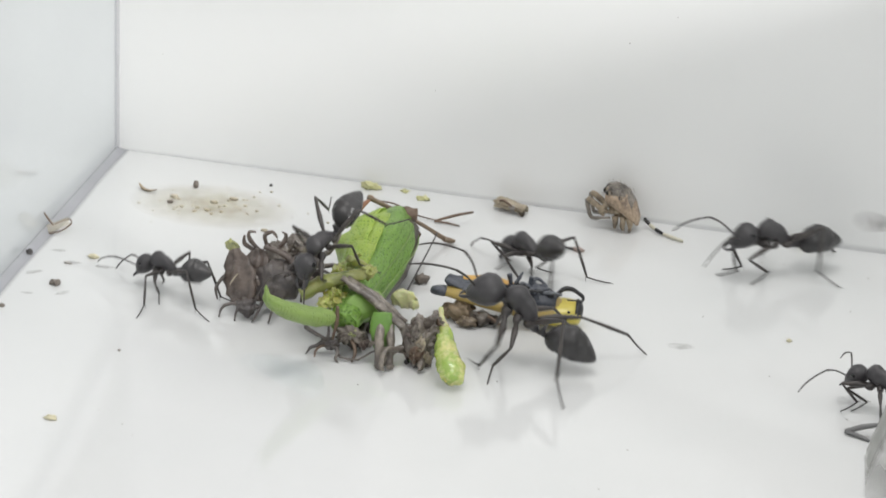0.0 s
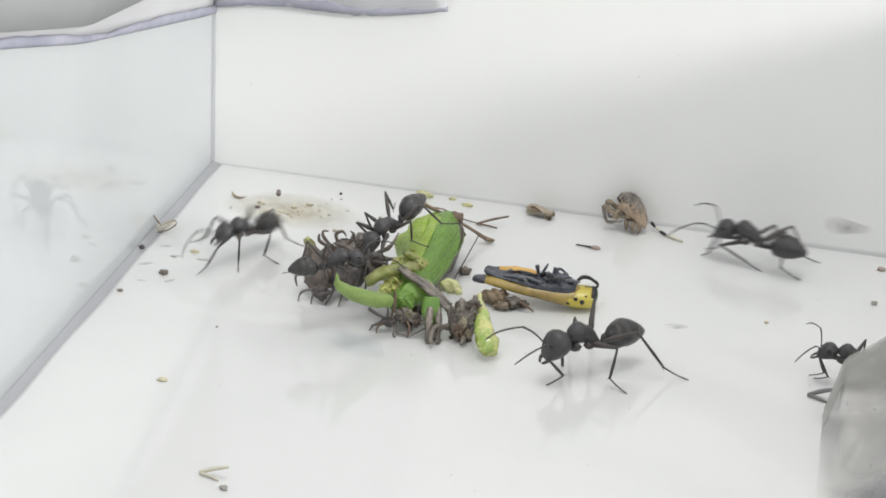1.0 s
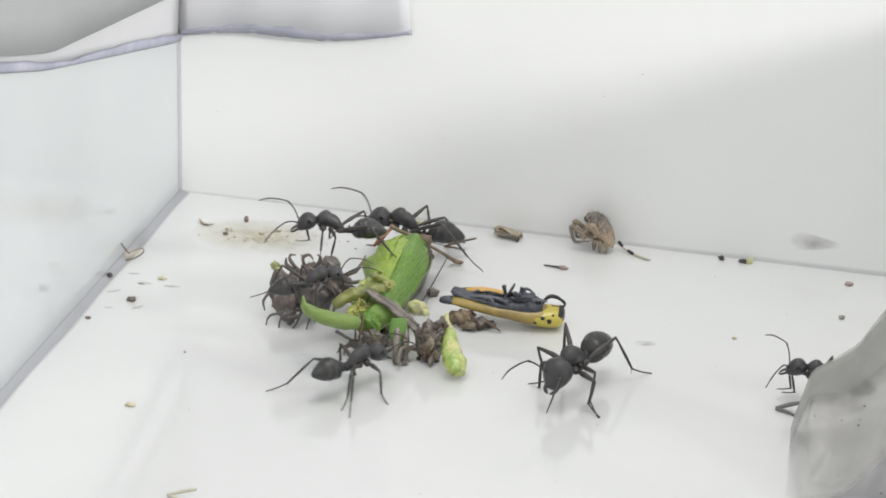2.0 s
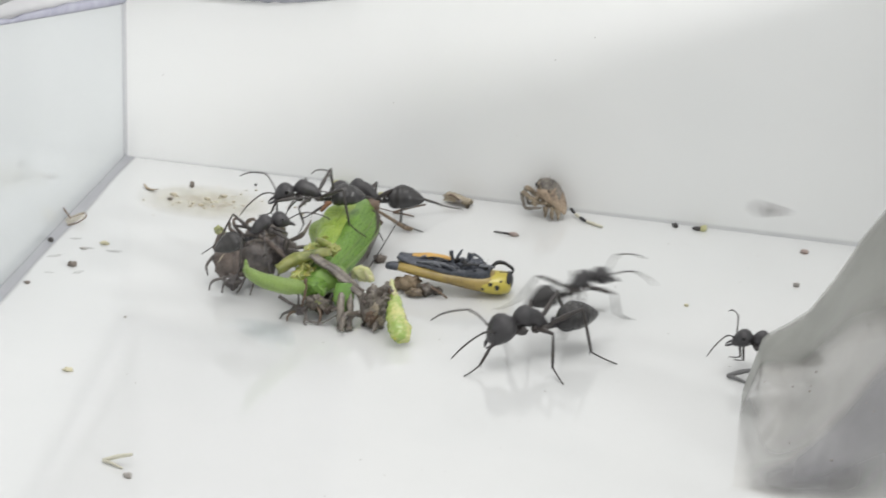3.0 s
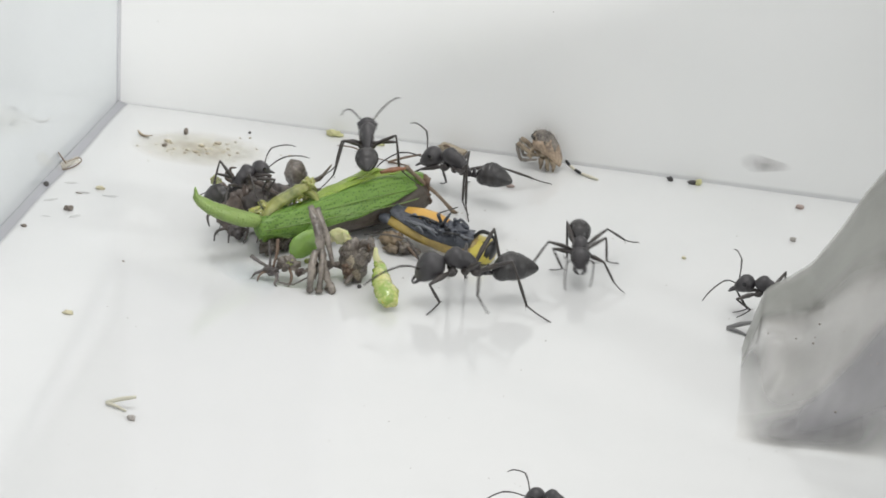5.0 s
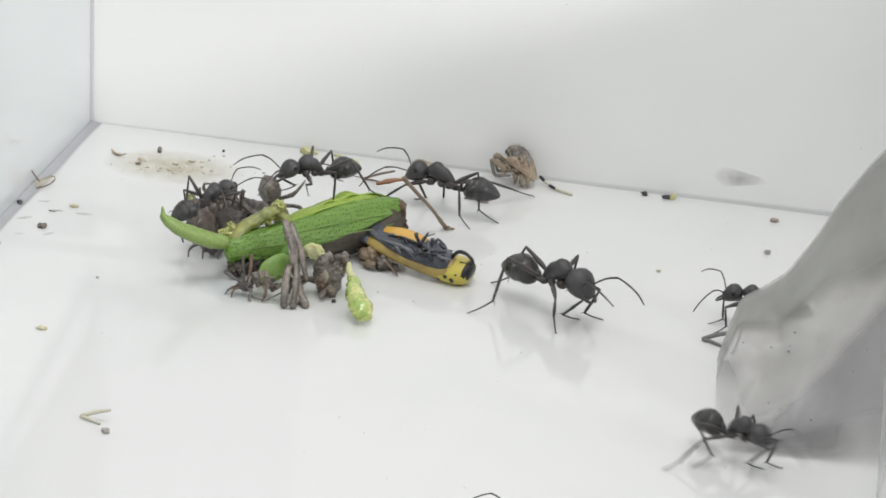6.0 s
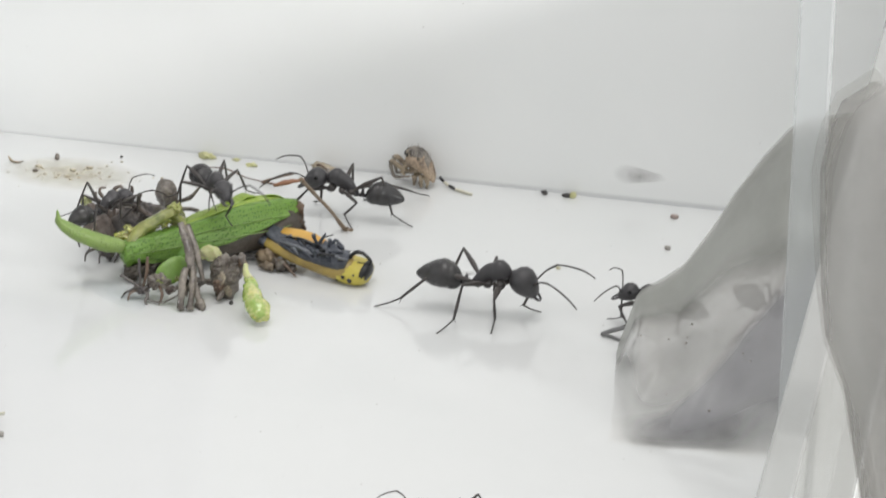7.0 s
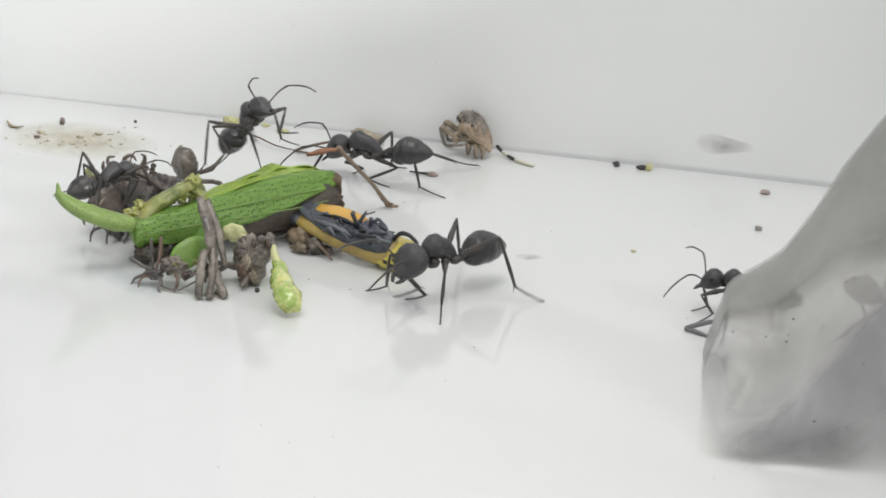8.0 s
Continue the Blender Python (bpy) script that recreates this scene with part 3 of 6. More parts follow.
            limb(bm, [(-0.04 * s, 0, 0), (foot * 0.45 * s, 0, -0.03 * s), (foot * 0.85 * s, 0, 0.02 * s), (foot * s, 0, 0.07 * s)], [0.065 * s, 0.055 * s, 0.05 * s, 0.045 * s], 7, 3)
            for w in (1, -1):  # claws
                limb(bm, [(foot * 0.98 * s, 0, 0.06 * s), (foot * 1.08 * s, 0.07 * w * s, 0.05 * s), (foot * 1.12 * s, 0.1 * w * s, -0.05 * s)], [0.03 * s, 0.022 * s, 0.008 * s], 4, 2)
            tarsus = part("tarsus", bm, ANT_LEG, leg)
            legs.append((kind, side, (leg, tibia, tarsus), Vector((hip[0] * s, hip[1] * side * s, (BODY + hip[2]) * s)), (thigh * s, shin * s, foot * s), (home[0] * s, home[1] * side * s)))
    return ant, s, feelers, legs, droop


def ant_pose(x, y, z, heading, pitch, s):
    return mm(x, y, z + BODY * s) @ pose(0, 0, 0, 0, 0, heading) @ pose(0, 0, 0, 0, -pitch, 0) @ mm(0, 0, -BODY * s)


def keyed(ob, t):
    """The pose that the keys of ob give at t seconds."""
    f = 1 + t * FPS
    keys = ob.animation_data
    at = {(c.data_path, c.array_index): c.evaluate(f) for c in keys.action.layers[0].strips[0].channelbag(keys.action_slot).fcurves}
    q = Euler((0, 0, 0)).to_quaternion()
    for k in range(4):
        q[k] = at["rotation_quaternion", k]
    return Matrix.LocRotScale(Vector([at["location", k] for k in range(3)]), q.normalized(), None)


def bone(a, b, up):
    """A pose at a (mm) whose x axis points to b and whose z axis leans to up."""
    x = (b - a).normalized()
    y = up.cross(x).normalized()
    m = Matrix((x, y, x.cross(y))).transposed().to_4x4()
    return Matrix.Translation(a * MM) @ m


def bend(hip, foot, lengths):
    """Knee and ankle of a leg that stands on foot, knee upwards (mm, in the ant's space)."""
    thigh, shin, toe = lengths
    out = Vector((foot.x - hip.x, foot.y - hip.y, 0))
    out = out.normalized() if out.length > 0.01 else Vector((0, 1, 0))
    ankle = foot - out * toe * 0.88 + Vector((0, 0, toe * 0.44))
    way = ankle - hip
    d = min(max(way.length, abs(thigh - shin) + 0.25), (thigh + shin) * 0.985)
    way = way.normalized()
    ankle = hip + way * d
    along = (d * d + thigh * thigh - shin * shin) / (2 * d)
    rise = math.sqrt(max(0.0, thigh * thigh - along * along))
    up = Vector((0, 0, 1)) - way * way.z
    if up.length < 0.05:
        up = out
    return hip + way * along + up.normalized() * rise, ankle, out


def move_ant(made, rows, stride=5.0, fidget=1.0, pins=(), spread=0.0):
    """Keys an ant along rows of seconds, x, y, z (mm), heading and pitch (degrees); its feet stand still on the ground
    and step in two threes as it goes. pins: kind and side of a leg, then seconds, x, y where that foot stands."""
    ant, s, feelers, legs, droop = made
    turn = np.unwrap(np.radians([r[4] for r in rows]))
    walk(ant, [(t, ant_pose(x, y, z, math.degrees(a), p, s)) for (t, x, y, z, _, p), a in zip(rows, turn)])
    steps = [k / 10 for k in range(81)]
    poses = [keyed(ant, t) for t in steps]
    high = [float(np.interp(t, [r[0] for r in rows], [r[3] for r in rows])) for t in steps]
    waist = [m @ Vector((0.8 * s * MM, 0, 0)) / MM for m in poses]
    ways = [m.to_3x3() @ Vector((1, 0, 0)) for m in poses]
    gone = [0.0]
    for a, b, u, v in zip(waist, waist[1:], ways, ways[1:]):
        gone.append(gone[-1] + max(0.0, (b - a).length - 0.12) + max(0.0, u.angle(v) - 0.04) * 2.2)
    cycle = np.array(gone) / (stride * s) + np.array(steps) * 1e-4
    rnd = random.Random(int(abs(rows[0][1]) * 10))
    for n, (side, ob, m) in enumerate(feelers):
        rest = rnd.uniform(-9, 9)
        out = []
        for t in steps:
            a = 9 * fidget * math.sin(3.1 * t + 1.9 * n) + 5 * fidget * math.sin(7.3 * t + n)
            b = 9 * fidget * math.sin(4.3 * t + 2.3 * n)
            out.append((t, m @ pose(0, 0, 0, b * 0.4, b + rest * 1.5 - droop, a + rest * 2 + spread * side)))
        walk(ob, out)
    for kind, side, (leg, tibia, tarsus), hip, lengths, home in legs:
        own = Vector((home[0] + rnd.uniform(-0.4, 0.4) * s, home[1] + rnd.uniform(-0.35, 0.35) * s, 0))
        start = (0.5 if (kind == "middle") == (side > 0) else 0.0) + {"front": 0.03, "middle": 0.0, "hind": -0.04}[kind]

        def ground(k):
            p = poses[k] @ (own * MM) / MM
            if high[k] < 0.6:
                p.z = 0.0
            return p

        rest = [ground(k) for k in range(81)]
        at = cycle + start

        def planted(n):
            t = np.interp(n + 0.62, at, steps, left=0.0, right=8.0) * 10
            k = min(int(t), 79)
            return rest[k].lerp(rest[k + 1], t - k)

        feet = []
        for k in range(81):
            n = math.floor(at[k])
            f = at[k] - n
            p = planted(n)
            if f < 0.3:
                u = f / 0.3
                p = planted(n - 1).lerp(p, u * u * (3 - 2 * u)) + Vector((0, 0, 0.9 * s * math.sin(math.pi * u)))
            feet.append(p)
        own_pins = [pin[2:] for pin in pins if pin[:2] == (kind, side)]
        if own_pins:  # lead the foot to its known places, and let go between those that lie far apart
            knots = []
            for j, (t, x, y) in enumerate(own_pins):
                off = Vector((x, y, 0)) - feet[round(t * 10)]
                if j and t - own_pins[j - 1][0] > 0.8:
                    knots += [(own_pins[j - 1][0] + 0.3, Vector()), (t - 0.3, Vector())]
                knots.append((t, off))
            ts = [k[0] for k in knots]
            for k in range(81):
                feet[k] = feet[k] + Vector([float(np.interp(steps[k], ts, [q[1][c] for q in knots])) for c in range(3)])
        rows_leg, rows_tibia, rows_tarsus = [], [], []
        for k, t in enumerate(steps):
            f = poses[k].inverted() @ (feet[k] * MM) / MM
            off = f - poses[k].inverted() @ (rest[k] * MM) / MM
            reach = 3.4 * s
            if off.length > reach:
                f -= off * (1 - reach / off.length)
            knee, ankle, out = bend(hip, f, lengths)
            up = Vector((0, 0, 1)) + out * 0.3
            m0, m1, m2 = bone(hip, knee, up), bone(knee, ankle, out + Vector((0, 0, 0.3))), bone(ankle, f, Vector((0, 0, 1)))
            back = m0.inverted()
            rows_leg.append((t, m0))
            rows_tibia.append((t, back @ m1))
            rows_tarsus.append((t, back @ m2))
        walk(leg, rows_leg)
        walk(tibia, rows_tibia)
        walk(tarsus, rows_tarsus)


# ---- the food heap ----
def between(a, b, spin=0.0):
    """A pose at a whose x axis points to b."""
    a, b = Vector(a) * MM, Vector(b) * MM
    turn = (b - a).to_track_quat("X", "Z").to_matrix().to_4x4()
    return Matrix.Translation(a) @ turn @ pose(0, 0, 0, spin, 0, 0)


def shell(x0, x1, prof, a0, a1, zc, n=26, m=12, thick=0.12, wob=0.05, seed=0.0, ysq=1.0, ridge=0.0):
    """A curved wing cover round the x axis between two angles (degrees), radius by prof."""
    bm = bmesh.new()
    grid = []
    for i in range(n):
        u = i / (n - 1)
        r = float(np.interp(u, np.linspace(0, 1, len(prof)), prof))
        row = []
        for j in range(m):
            v = j / (m - 1)
            edge = 1 - 0.1 * noise.noise(Vector((u * 6, seed, 0)))
            low = a1 if not isinstance(a1, tuple) else a1[0] + (a1[1] - a1[0]) * u
            a = radians(a0 + (low - a0) * (0.5 + (v - 0.5) * edge))
            rr = r * (1 + wob * noise.noise(Vector((u * 5, v * 3, seed)))) * (1 + ridge * math.exp(-((math.degrees(a) - 72) / 15) ** 2))
            row.append((x0 + (x1 - x0) * u, -rr * math.cos(a) * ysq, zc + rr * math.sin(a)))
        grid.append(row)
    sheet(bm, grid, thick)
    return bm


def make_cricket():
    """Half-eaten green bush cricket: folded wings round a brown abdomen. Origin under its torn front end, x to the rear."""
    ob = tagged(empty("dead_cricket"), "half-eaten green bush cricket carcass, wings folded, heaped on the floor", "dead insect")
    bm = bmesh.new()
    loft(bm, [(1.0, 1.9, 0.5, 0.5), (1.6, 1.9, 0.9, 0.9), (4, 1.8, 1.5, 1.25), (7, 1.75, 2.0, 1.5), (10, 1.8, 2.3, 1.6), (12.5, 1.85, 2.4, 1.65),
              (14.6, 2.0, 2.3, 1.7), (15.5, 2.1, 2.0, 1.6), (15.9, 2.2, 1.3, 1.2)], 20, 0.4, 3.0)
    part("abdomen", bm, ABDOMEN, ob, "dark brown torn abdomen")
    wing = (0.62, 0.95, 1.2, 1.38, 1.55, 1.75, 1.92, 1.98, 1.9, 1.5)
    part("forewing", shell(-0.6, 15.8, wing, 122, (-50, 46), 2.1, 44, 26, 0.1, 0.09, 1.0, 1.3, 0.2), LEAF_GREEN, ob,
         "finely pitted green forewing")
    part("hindwing", shell(6.2, 15.3, (0.7, 1.6, 2.05, 2.2, 2.0, 1.3), 100, 200, 2.3, 26, 14, 0.1, 0.25, 5.0, 1.25), LIGHT_GREEN, ob,
         "crumpled yellow-green wing")
    part("wing_fold", shell(4.0, 14.6, (0.9, 1.6, 1.95, 2.16, 2.2, 1.8), 130, 82, 2.2, 40, 14, 0.08, 0.08, 9.0, 1.25), LIGHT_GREEN, ob,
         "yellow-green fold along the wing's ridge")
    for base, fall in ((48, 10), (20, 8)):
        bm = bmesh.new()  # long veins along the folded wing
        pts = []
        for k in range(14):
            u = k / 13
            r = float(np.interp(u, np.linspace(0, 1, 10), wing)) * 1.03
            ang = radians(base - fall * u)
            pts.append((-0.4 + 15.4 * u, -r * math.cos(ang) * 1.3, 2.1 + r * math.sin(ang)))
        tube(bm, pts, 0.045, 6)
        part("vein", bm, LIMB_GREEN, ob)
    bm = bmesh.new()  # flap of the shield, hanging
    lump(bm, (1.6, 0.95, 0.3), 0.1, 2.0, (0, 0, 0), 3, 0.8)
    flap = part("flap", bm, FLAP_GREEN, ob, "smooth green oval flap", mm(1.5, -2.7, 1.35, 62, 0, 0) @ pose(0, 0, 0, 0, 0, 38))
    bm = bmesh.new()
    limb(bm, [(0, 0.5, 1.8), (0.05, 0.2, 1.2), (0.1, -0.15, 0.6), (0.05, -0.4, -0.1), (0, -0.5, -1.0)], [0.6, 0.82, 0.8, 0.55, 0.08], 16, 5, 0.5, 0.05, 3.0)
    tip = part("flap", bm, SMOOTH_GREEN, ob, "pointed green flap", mm(-0.5, -2.4, 1.2))
    bm = bmesh.new()
    lump(bm, (1.2, 0.65, 0.65), 0.15, 6.0, (2.2, -0.65, 1.75), 4, 1.3)
    part("wing_base", bm, FLAP_GREEN, ob, "smooth green dome at the wing root")
    for k, (x, y, z) in enumerate(((0.4, -0.6, 0.7), (1.8, -0.3, 0.6), (3.0, -0.9, 0.7))):
        bm = bmesh.new()
        lump(bm, (0.9, 0.7, 0.6), 0.45, 30.0 + k, (x, y, z), 4, 2.2)
        part("torn_flesh", bm, (ABDOMEN, GREY_BROWN)[k % 2], ob, "dark torn flesh")
    bm = bmesh.new()  # stump of a leg, along x from its root
    limb(bm, [(0, 0, 0), (1.7, 0.25, 0.2), (3.3, 0.2, 0.1), (4.7, -0.1, 0.1)], [0.5, 0.62, 0.58, 0.42], 14, 6, 0.8, 0.2, 7.0)
    lump(bm, (0.55, 0.5, 0.45), 0.4, 17.0, (4.75, -0.05, 0.1), 4, 2.4)
    stump = part("stump", bm, OLIVE_LIMB, ob, "wet olive-green leg stump")
    bm = bmesh.new()
    limb(bm, [(4.2, 0.9, 4.7), (4.9, 0.2, 4.1), (5.2, -0.6, 3.4)], [0.36, 0.42, 0.22], 10, 5, 0.8, 0.2, 9.0)
    part("stump", bm, OLIVE_LIMB, ob, "wet olive-green leg stump")
    bm = bmesh.new()
    lump(bm, (0.85, 0.75, 0.6), 0.4, 4.0, (1.4, 1.1, 2.9), 4, 2.4)
    part("tissue", bm, YELLOW_TISSUE, ob, "torn yellow-green tissue")
    for k, (x, y, z, a, b, c) in enumerate(((2.9, 1.4, 3.3, 0.7, 0.5, 0.42), (4.3, 1.5, 3.6, 0.6, 0.42, 0.45), (5.3, 1.2, 3.5, 0.5, 0.4, 0.4), (0.6, 1.6, 2.9, 0.65, 0.5, 0.4))):
        bm = bmesh.new()
        lump(bm, (a, b, c), 0.45, 11.0 + k, (x, y, z), 4, 2.4)
        part("tissue", bm, YELLOW_TISSUE if k % 2 else PALE_GREEN, ob, "torn yellow-green tissue")
    rnd = random.Random(14)
    for k in range(11):  # wet torn membranes round the stump
        c = Vector((rnd.uniform(0.2, 5.4), rnd.uniform(-0.1, 1.5), rnd.uniform(2.7, 4.3)))
        a, w = rnd.uniform(0, 6.28), rnd.uniform(0.6, 1.3)
        t, o = Vector((math.cos(a), math.sin(a), rnd.uniform(-0.6, 0.6))) * w, Vector((-math.sin(a) * 0.5, math.cos(a) * 0.5, rnd.uniform(0.3, 1.0))) * w * 0.8
        bm = bmesh.new()
        sheet(bm, [[c + t * (i / 6 - 0.5) * (1 - 0.55 * (j / 5) ** 2) + o * (j / 5 - 0.4) + noise.noise_vector(Vector((i * 0.5, j * 0.5, k * 3.1))) * 0.22 for j in range(6)] for i in range(7)], 0.05)
        part("membrane", bm, (SHRED, YELLOW_TISSUE, SHRED, OLIVE_LIMB)[k % 4], ob, "wet torn yellow-green membrane")
    bm = bmesh.new()
    limb(bm, [(-0.3, 0.3, 1.9), (0.6, 0.1, 2.15), (2.0, 0, 2.25), (3.4, 0, 2.3)], [1.0, 1.12, 1.25, 1.2], 16, 4, 0.95, 0.12, 6.0)
    part("shield", bm, LEAF_GREEN, ob, "green neck shield")
    bm = bmesh.new()  # hind leg: a short thigh and a long thin shin, each along x from the knee
    limb(bm, [(-0.2, 0, 0), (0.5, 0, 0.05), (1.4, 0, 0.08), (2.4, 0, 0)], [0.15, 0.2, 0.27, 0.15], 10, 4, 0.8, 0.06, 2.0)
    thigh = part("thigh", bm, RED_BROWN, ob, "red-brown hind thigh")
    bm = bmesh.new()
    limb(bm, [(-0.2, 0, 0), (2.0, 0.05, 0.05), (4.6, 0, 0.1), (6.6, 0, 0), (7.3, 0, -0.05)], [0.21, 0.17, 0.14, 0.17, 0.22], 9, 4, 1.0, 0.04, 1.0)
    limb(bm, [(7.3, 0, -0.05), (7.75, -0.15, 0.1), (7.7, -0.55, 0.3)], [0.22, 0.2, 0.05], 7, 3)
    limb(bm, [(7.3, 0, -0.05), (7.1, -0.5, 0.05), (6.8, -0.8, 0.0)], [0.12, 0.1, 0.05], 6, 3)
    shin = part("shin", bm, TAN_ROD, ob, "long thin tan hind shin")
    bm = bmesh.new()
    limb(bm, [(8.5, -2.5, 0.6), (12.5, -2.7, 0.75), (17.8, -3.0, 1.15)], [0.07, 0.07, 0.05], 6, 4)
    part("ovipositor", bm, BLACK_BIT, ob, "thin dark bristle")
    # torn rear edge
    bm = bmesh.new()
    lump(bm, (0.6, 1.7, 1.2), 0.4, 8.0, (15.5, -0.1, 2.3), 4, 2.0)
    part("torn_end", bm, BROWN_LIMB, ob, "ragged brown torn end")
    # foreleg, which swings as the carcass is dragged
    bm = bmesh.new()
    limb(bm, [(0.15, 0, 0), (1.5, 0, -0.05), (3.3, 0, 0.08), (4.9, 0, 0.38), (5.9, 0, 0.75), (6.3, 0, 1.15), (6.55, 0, 1.75)], [0.6, 0.78, 0.76, 0.64, 0.46, 0.26, 0.04], 18, 5, 0.85, 0.07, 2.0)
    arm = part("foreleg", bm, PALE_LIMB, ob, "plump green foreleg with a pointed tip")
    bm = bmesh.new()
    lump(bm, (0.5, 0.45, 0.45), 0.3, 3.0, (0.15, -0.45, -0.1), 2)
    part("joint", bm, BROWN_BIT, arm, "dark torn joint")
    return ob, arm, flap, tip, thigh, shin, stump


def plate(ob, a, b, width, out, mat, label="", bulge=0.5, seed=0.0, blunt=0.25):
    """A leaf-shaped shell plate with a raised middle ridge and a ragged rim, from a to b, bulging towards out."""
    a, b, out = Vector(a), Vector(b), Vector(out).normalized()
    side = (b - a).cross(out).normalized()
    grid = []
    for i in range(15):
        u = i / 14
        w = width * (blunt + (1 - blunt) * math.sin(math.pi * min(0.97, 0.04 + 0.9 * u)) ** 0.8)
        row = []
        for j in range(11):
            v = j / 5 - 1
            rag = 1 + 0.3 * noise.noise(Vector((u * 9, v * 0.5 + 3 * (v > 0), seed)))
            h = bulge * (1 - v * v) + 0.12 * math.exp(-(v / 0.16) ** 2) + 0.1 * math.sin(u * 19 + seed) * (1 - abs(v)) + 0.3 * noise.noise(Vector((u * 4, v * 3, seed + 5)))
            row.append(a.lerp(b, u) + side * v * w * rag + out * h)
        grid.append(row)
    bm = bmesh.new()
    sheet(bm, grid, 0.1)
    return part("plate", bm, mat, ob, label)


def make_dark_carcass():
    ob = tagged(empty("dead_beetle"), "crushed dark brown insect carcass with ridged plates and curled legs", "dead insect")
    bm = bmesh.new()
    lump(bm, (1.9, 1.55, 1.45), 0.2, 1.0, (0.1, -0.3, 1.9), 4, 1.6)
    part("abdomen", bm, DARK_SHELL, ob)
    bm = bmesh.new()
    lump(bm, (1.2, 1.1, 1.0), 0.25, 5.0, (1.9, 0.9, 2.6), 4, 1.6)
    part("thorax", bm, DARK_SHELL, ob)
    bm = bmesh.new()
    lump(bm, (0.75, 0.6, 0.6), 0.3, 9.0, (-1.1, -2.7, 0.9), 4, 1.6)
    part("head", bm, DARK_SHELL, ob, "small dark crushed head")
    plate(ob, (-1.2, -2.9, 0.5), (-2.8, -0.3, 3.9), 1.2, (-0.2, -0.9, 0.5), BROWN_SHELL, "ridged brown leaf-shaped plate", 0.12, 2.0, 0.1)
    plate(ob, (-0.6, -1.9, 1.0), (-1.2, 0.1, 4.0), 1.1, (0.3, -0.8, 0.5), BROWN_SHELL, "ridged brown plate", 0.12, 7.0, 0.1)
    plate(ob, (0.8, -1.6, 1.2), (1.3, 0.2, 3.5), 1.0, (0.4, -0.8, 0.5), DARK_SHELL, "", 0.15, 11.0)
    plate(ob, (0.2, 0.2, 2.8), (-0.3, 1.6, 4.0), 0.9, (0.1, -0.4, 0.9), GREY_BROWN, "lighter grey shell plate", 0.15, 15.0)
    plate(ob, (-2.5, 0.4, 2.9), (-3.4, 0.2, 4.3), 0.4, (0.2, -1.0, 0.3), SHRED, "small torn yellow-green wing stub", 0.1, 4.0)
    bm = bmesh.new()  # pale slit on the plate
    limb(bm, [(-2.5, -2.2, 2.1), (-2.3, -2.05, 2.5), (-2.05, -1.85, 2.85)], [0.04, 0.1, 0.04], 6, 3, 0.5)
    part("slit", bm, HUSK_TAN, ob, "pale slit in the plate")
    spine = curve([(-0.8, 0.2, 4.2), (0.6, 0.1, 3.9), (2.0, -0.3, 3.1), (3.3, -0.7, 2.3)], 5)
    bm = bmesh.new()  # shin with a row of teeth
    tube(bm, spine, spread([0.2, 0.3, 0.26, 0.14], len(spine)), 9, 0.8, 0.06, 3.0)
    for k in range(2, len(spine) - 1, 2):
        limb(bm, [spine[k] + Vector((0, 0, 0.15)), spine[k] + Vector((-0.1, 0, 0.32)), spine[k] + Vector((-0.22, 0, 0.42))], [0.09, 0.06, 0.01], 5, 2)
    part("spiny_leg", bm, BROWN_SHELL, ob, "dark toothed leg")
    hooks = (((-1.0, 0.4, 3.6), (-1.9, 0.5, 4.4), (-2.0, 0.5, 5.0), (-1.5, 0.5, 5.05)), ((-0.6, 0.5, 3.9), (-0.9, 0.6, 4.8), (-0.4, 0.6, 5.2), (0.0, 0.6, 4.8)),
             ((-1.6, 0.4, 3.7), (-2.3, 0.5, 4.1), (-2.3, 0.5, 4.7)), ((0.0, 0.6, 4.0), (0.5, 0.7, 4.6), (0.6, 0.7, 5.1), (0.3, 0.7, 5.3)))
    feet = (((-0.8, -2.6, 0.8), (-1.6, -3.1, 0.9), (-1.7, -3.6, 0.1)), ((-1.7, -2.4, 0.9), (-2.7, -2.8, 0.8), (-2.9, -3.4, 0.1)), ((0.5, -1.5, 1.2), (0.8, -2.7, 1.2), (0.6, -3.3, 0.1)),
            ((-0.3, -1.8, 1.0), (-0.2, -2.9, 0.8), (-0.5, -3.4, 0.1)), ((2.3, 0.4, 2.8), (3.8, -0.3, 3.2), (4.8, 0.2, 2.0)), ((-3.1, -1.5, 2.4), (-3.6, -1.9, 1.6), (-3.4, -2.1, 0.8)))
    for k, f in enumerate(hooks + feet):
        bm = bmesh.new()
        limb(bm, f, [0.15, 0.17, 0.12, 0.06] if k < 4 else [0.12, 0.12, 0.05], 8, 4, 1.0, 0.06, k)
        part("leg", bm, BROWN_SHELL if k < 4 else DARK_SHELL, ob)
    rnd = random.Random(21)
    for k in range(9):  # small broken flakes
        a, h, w = rnd.uniform(0, 6.28), rnd.uniform(1.2, 3.9), rnd.uniform(0.35, 0.75)
        c = Vector((1.7 * math.cos(a), 1.5 * math.sin(a) - 0.2, h))
        plate(ob, c, c + Vector((math.cos(a) * w, math.sin(a) * w, rnd.uniform(0.1, 0.9))), w * 0.5, (math.cos(a + 1), -0.7, 0.6), (BROWN_SHELL, GREY_BROWN, DARK_SHELL)[k % 3], "", 0.1, k)
    return ob


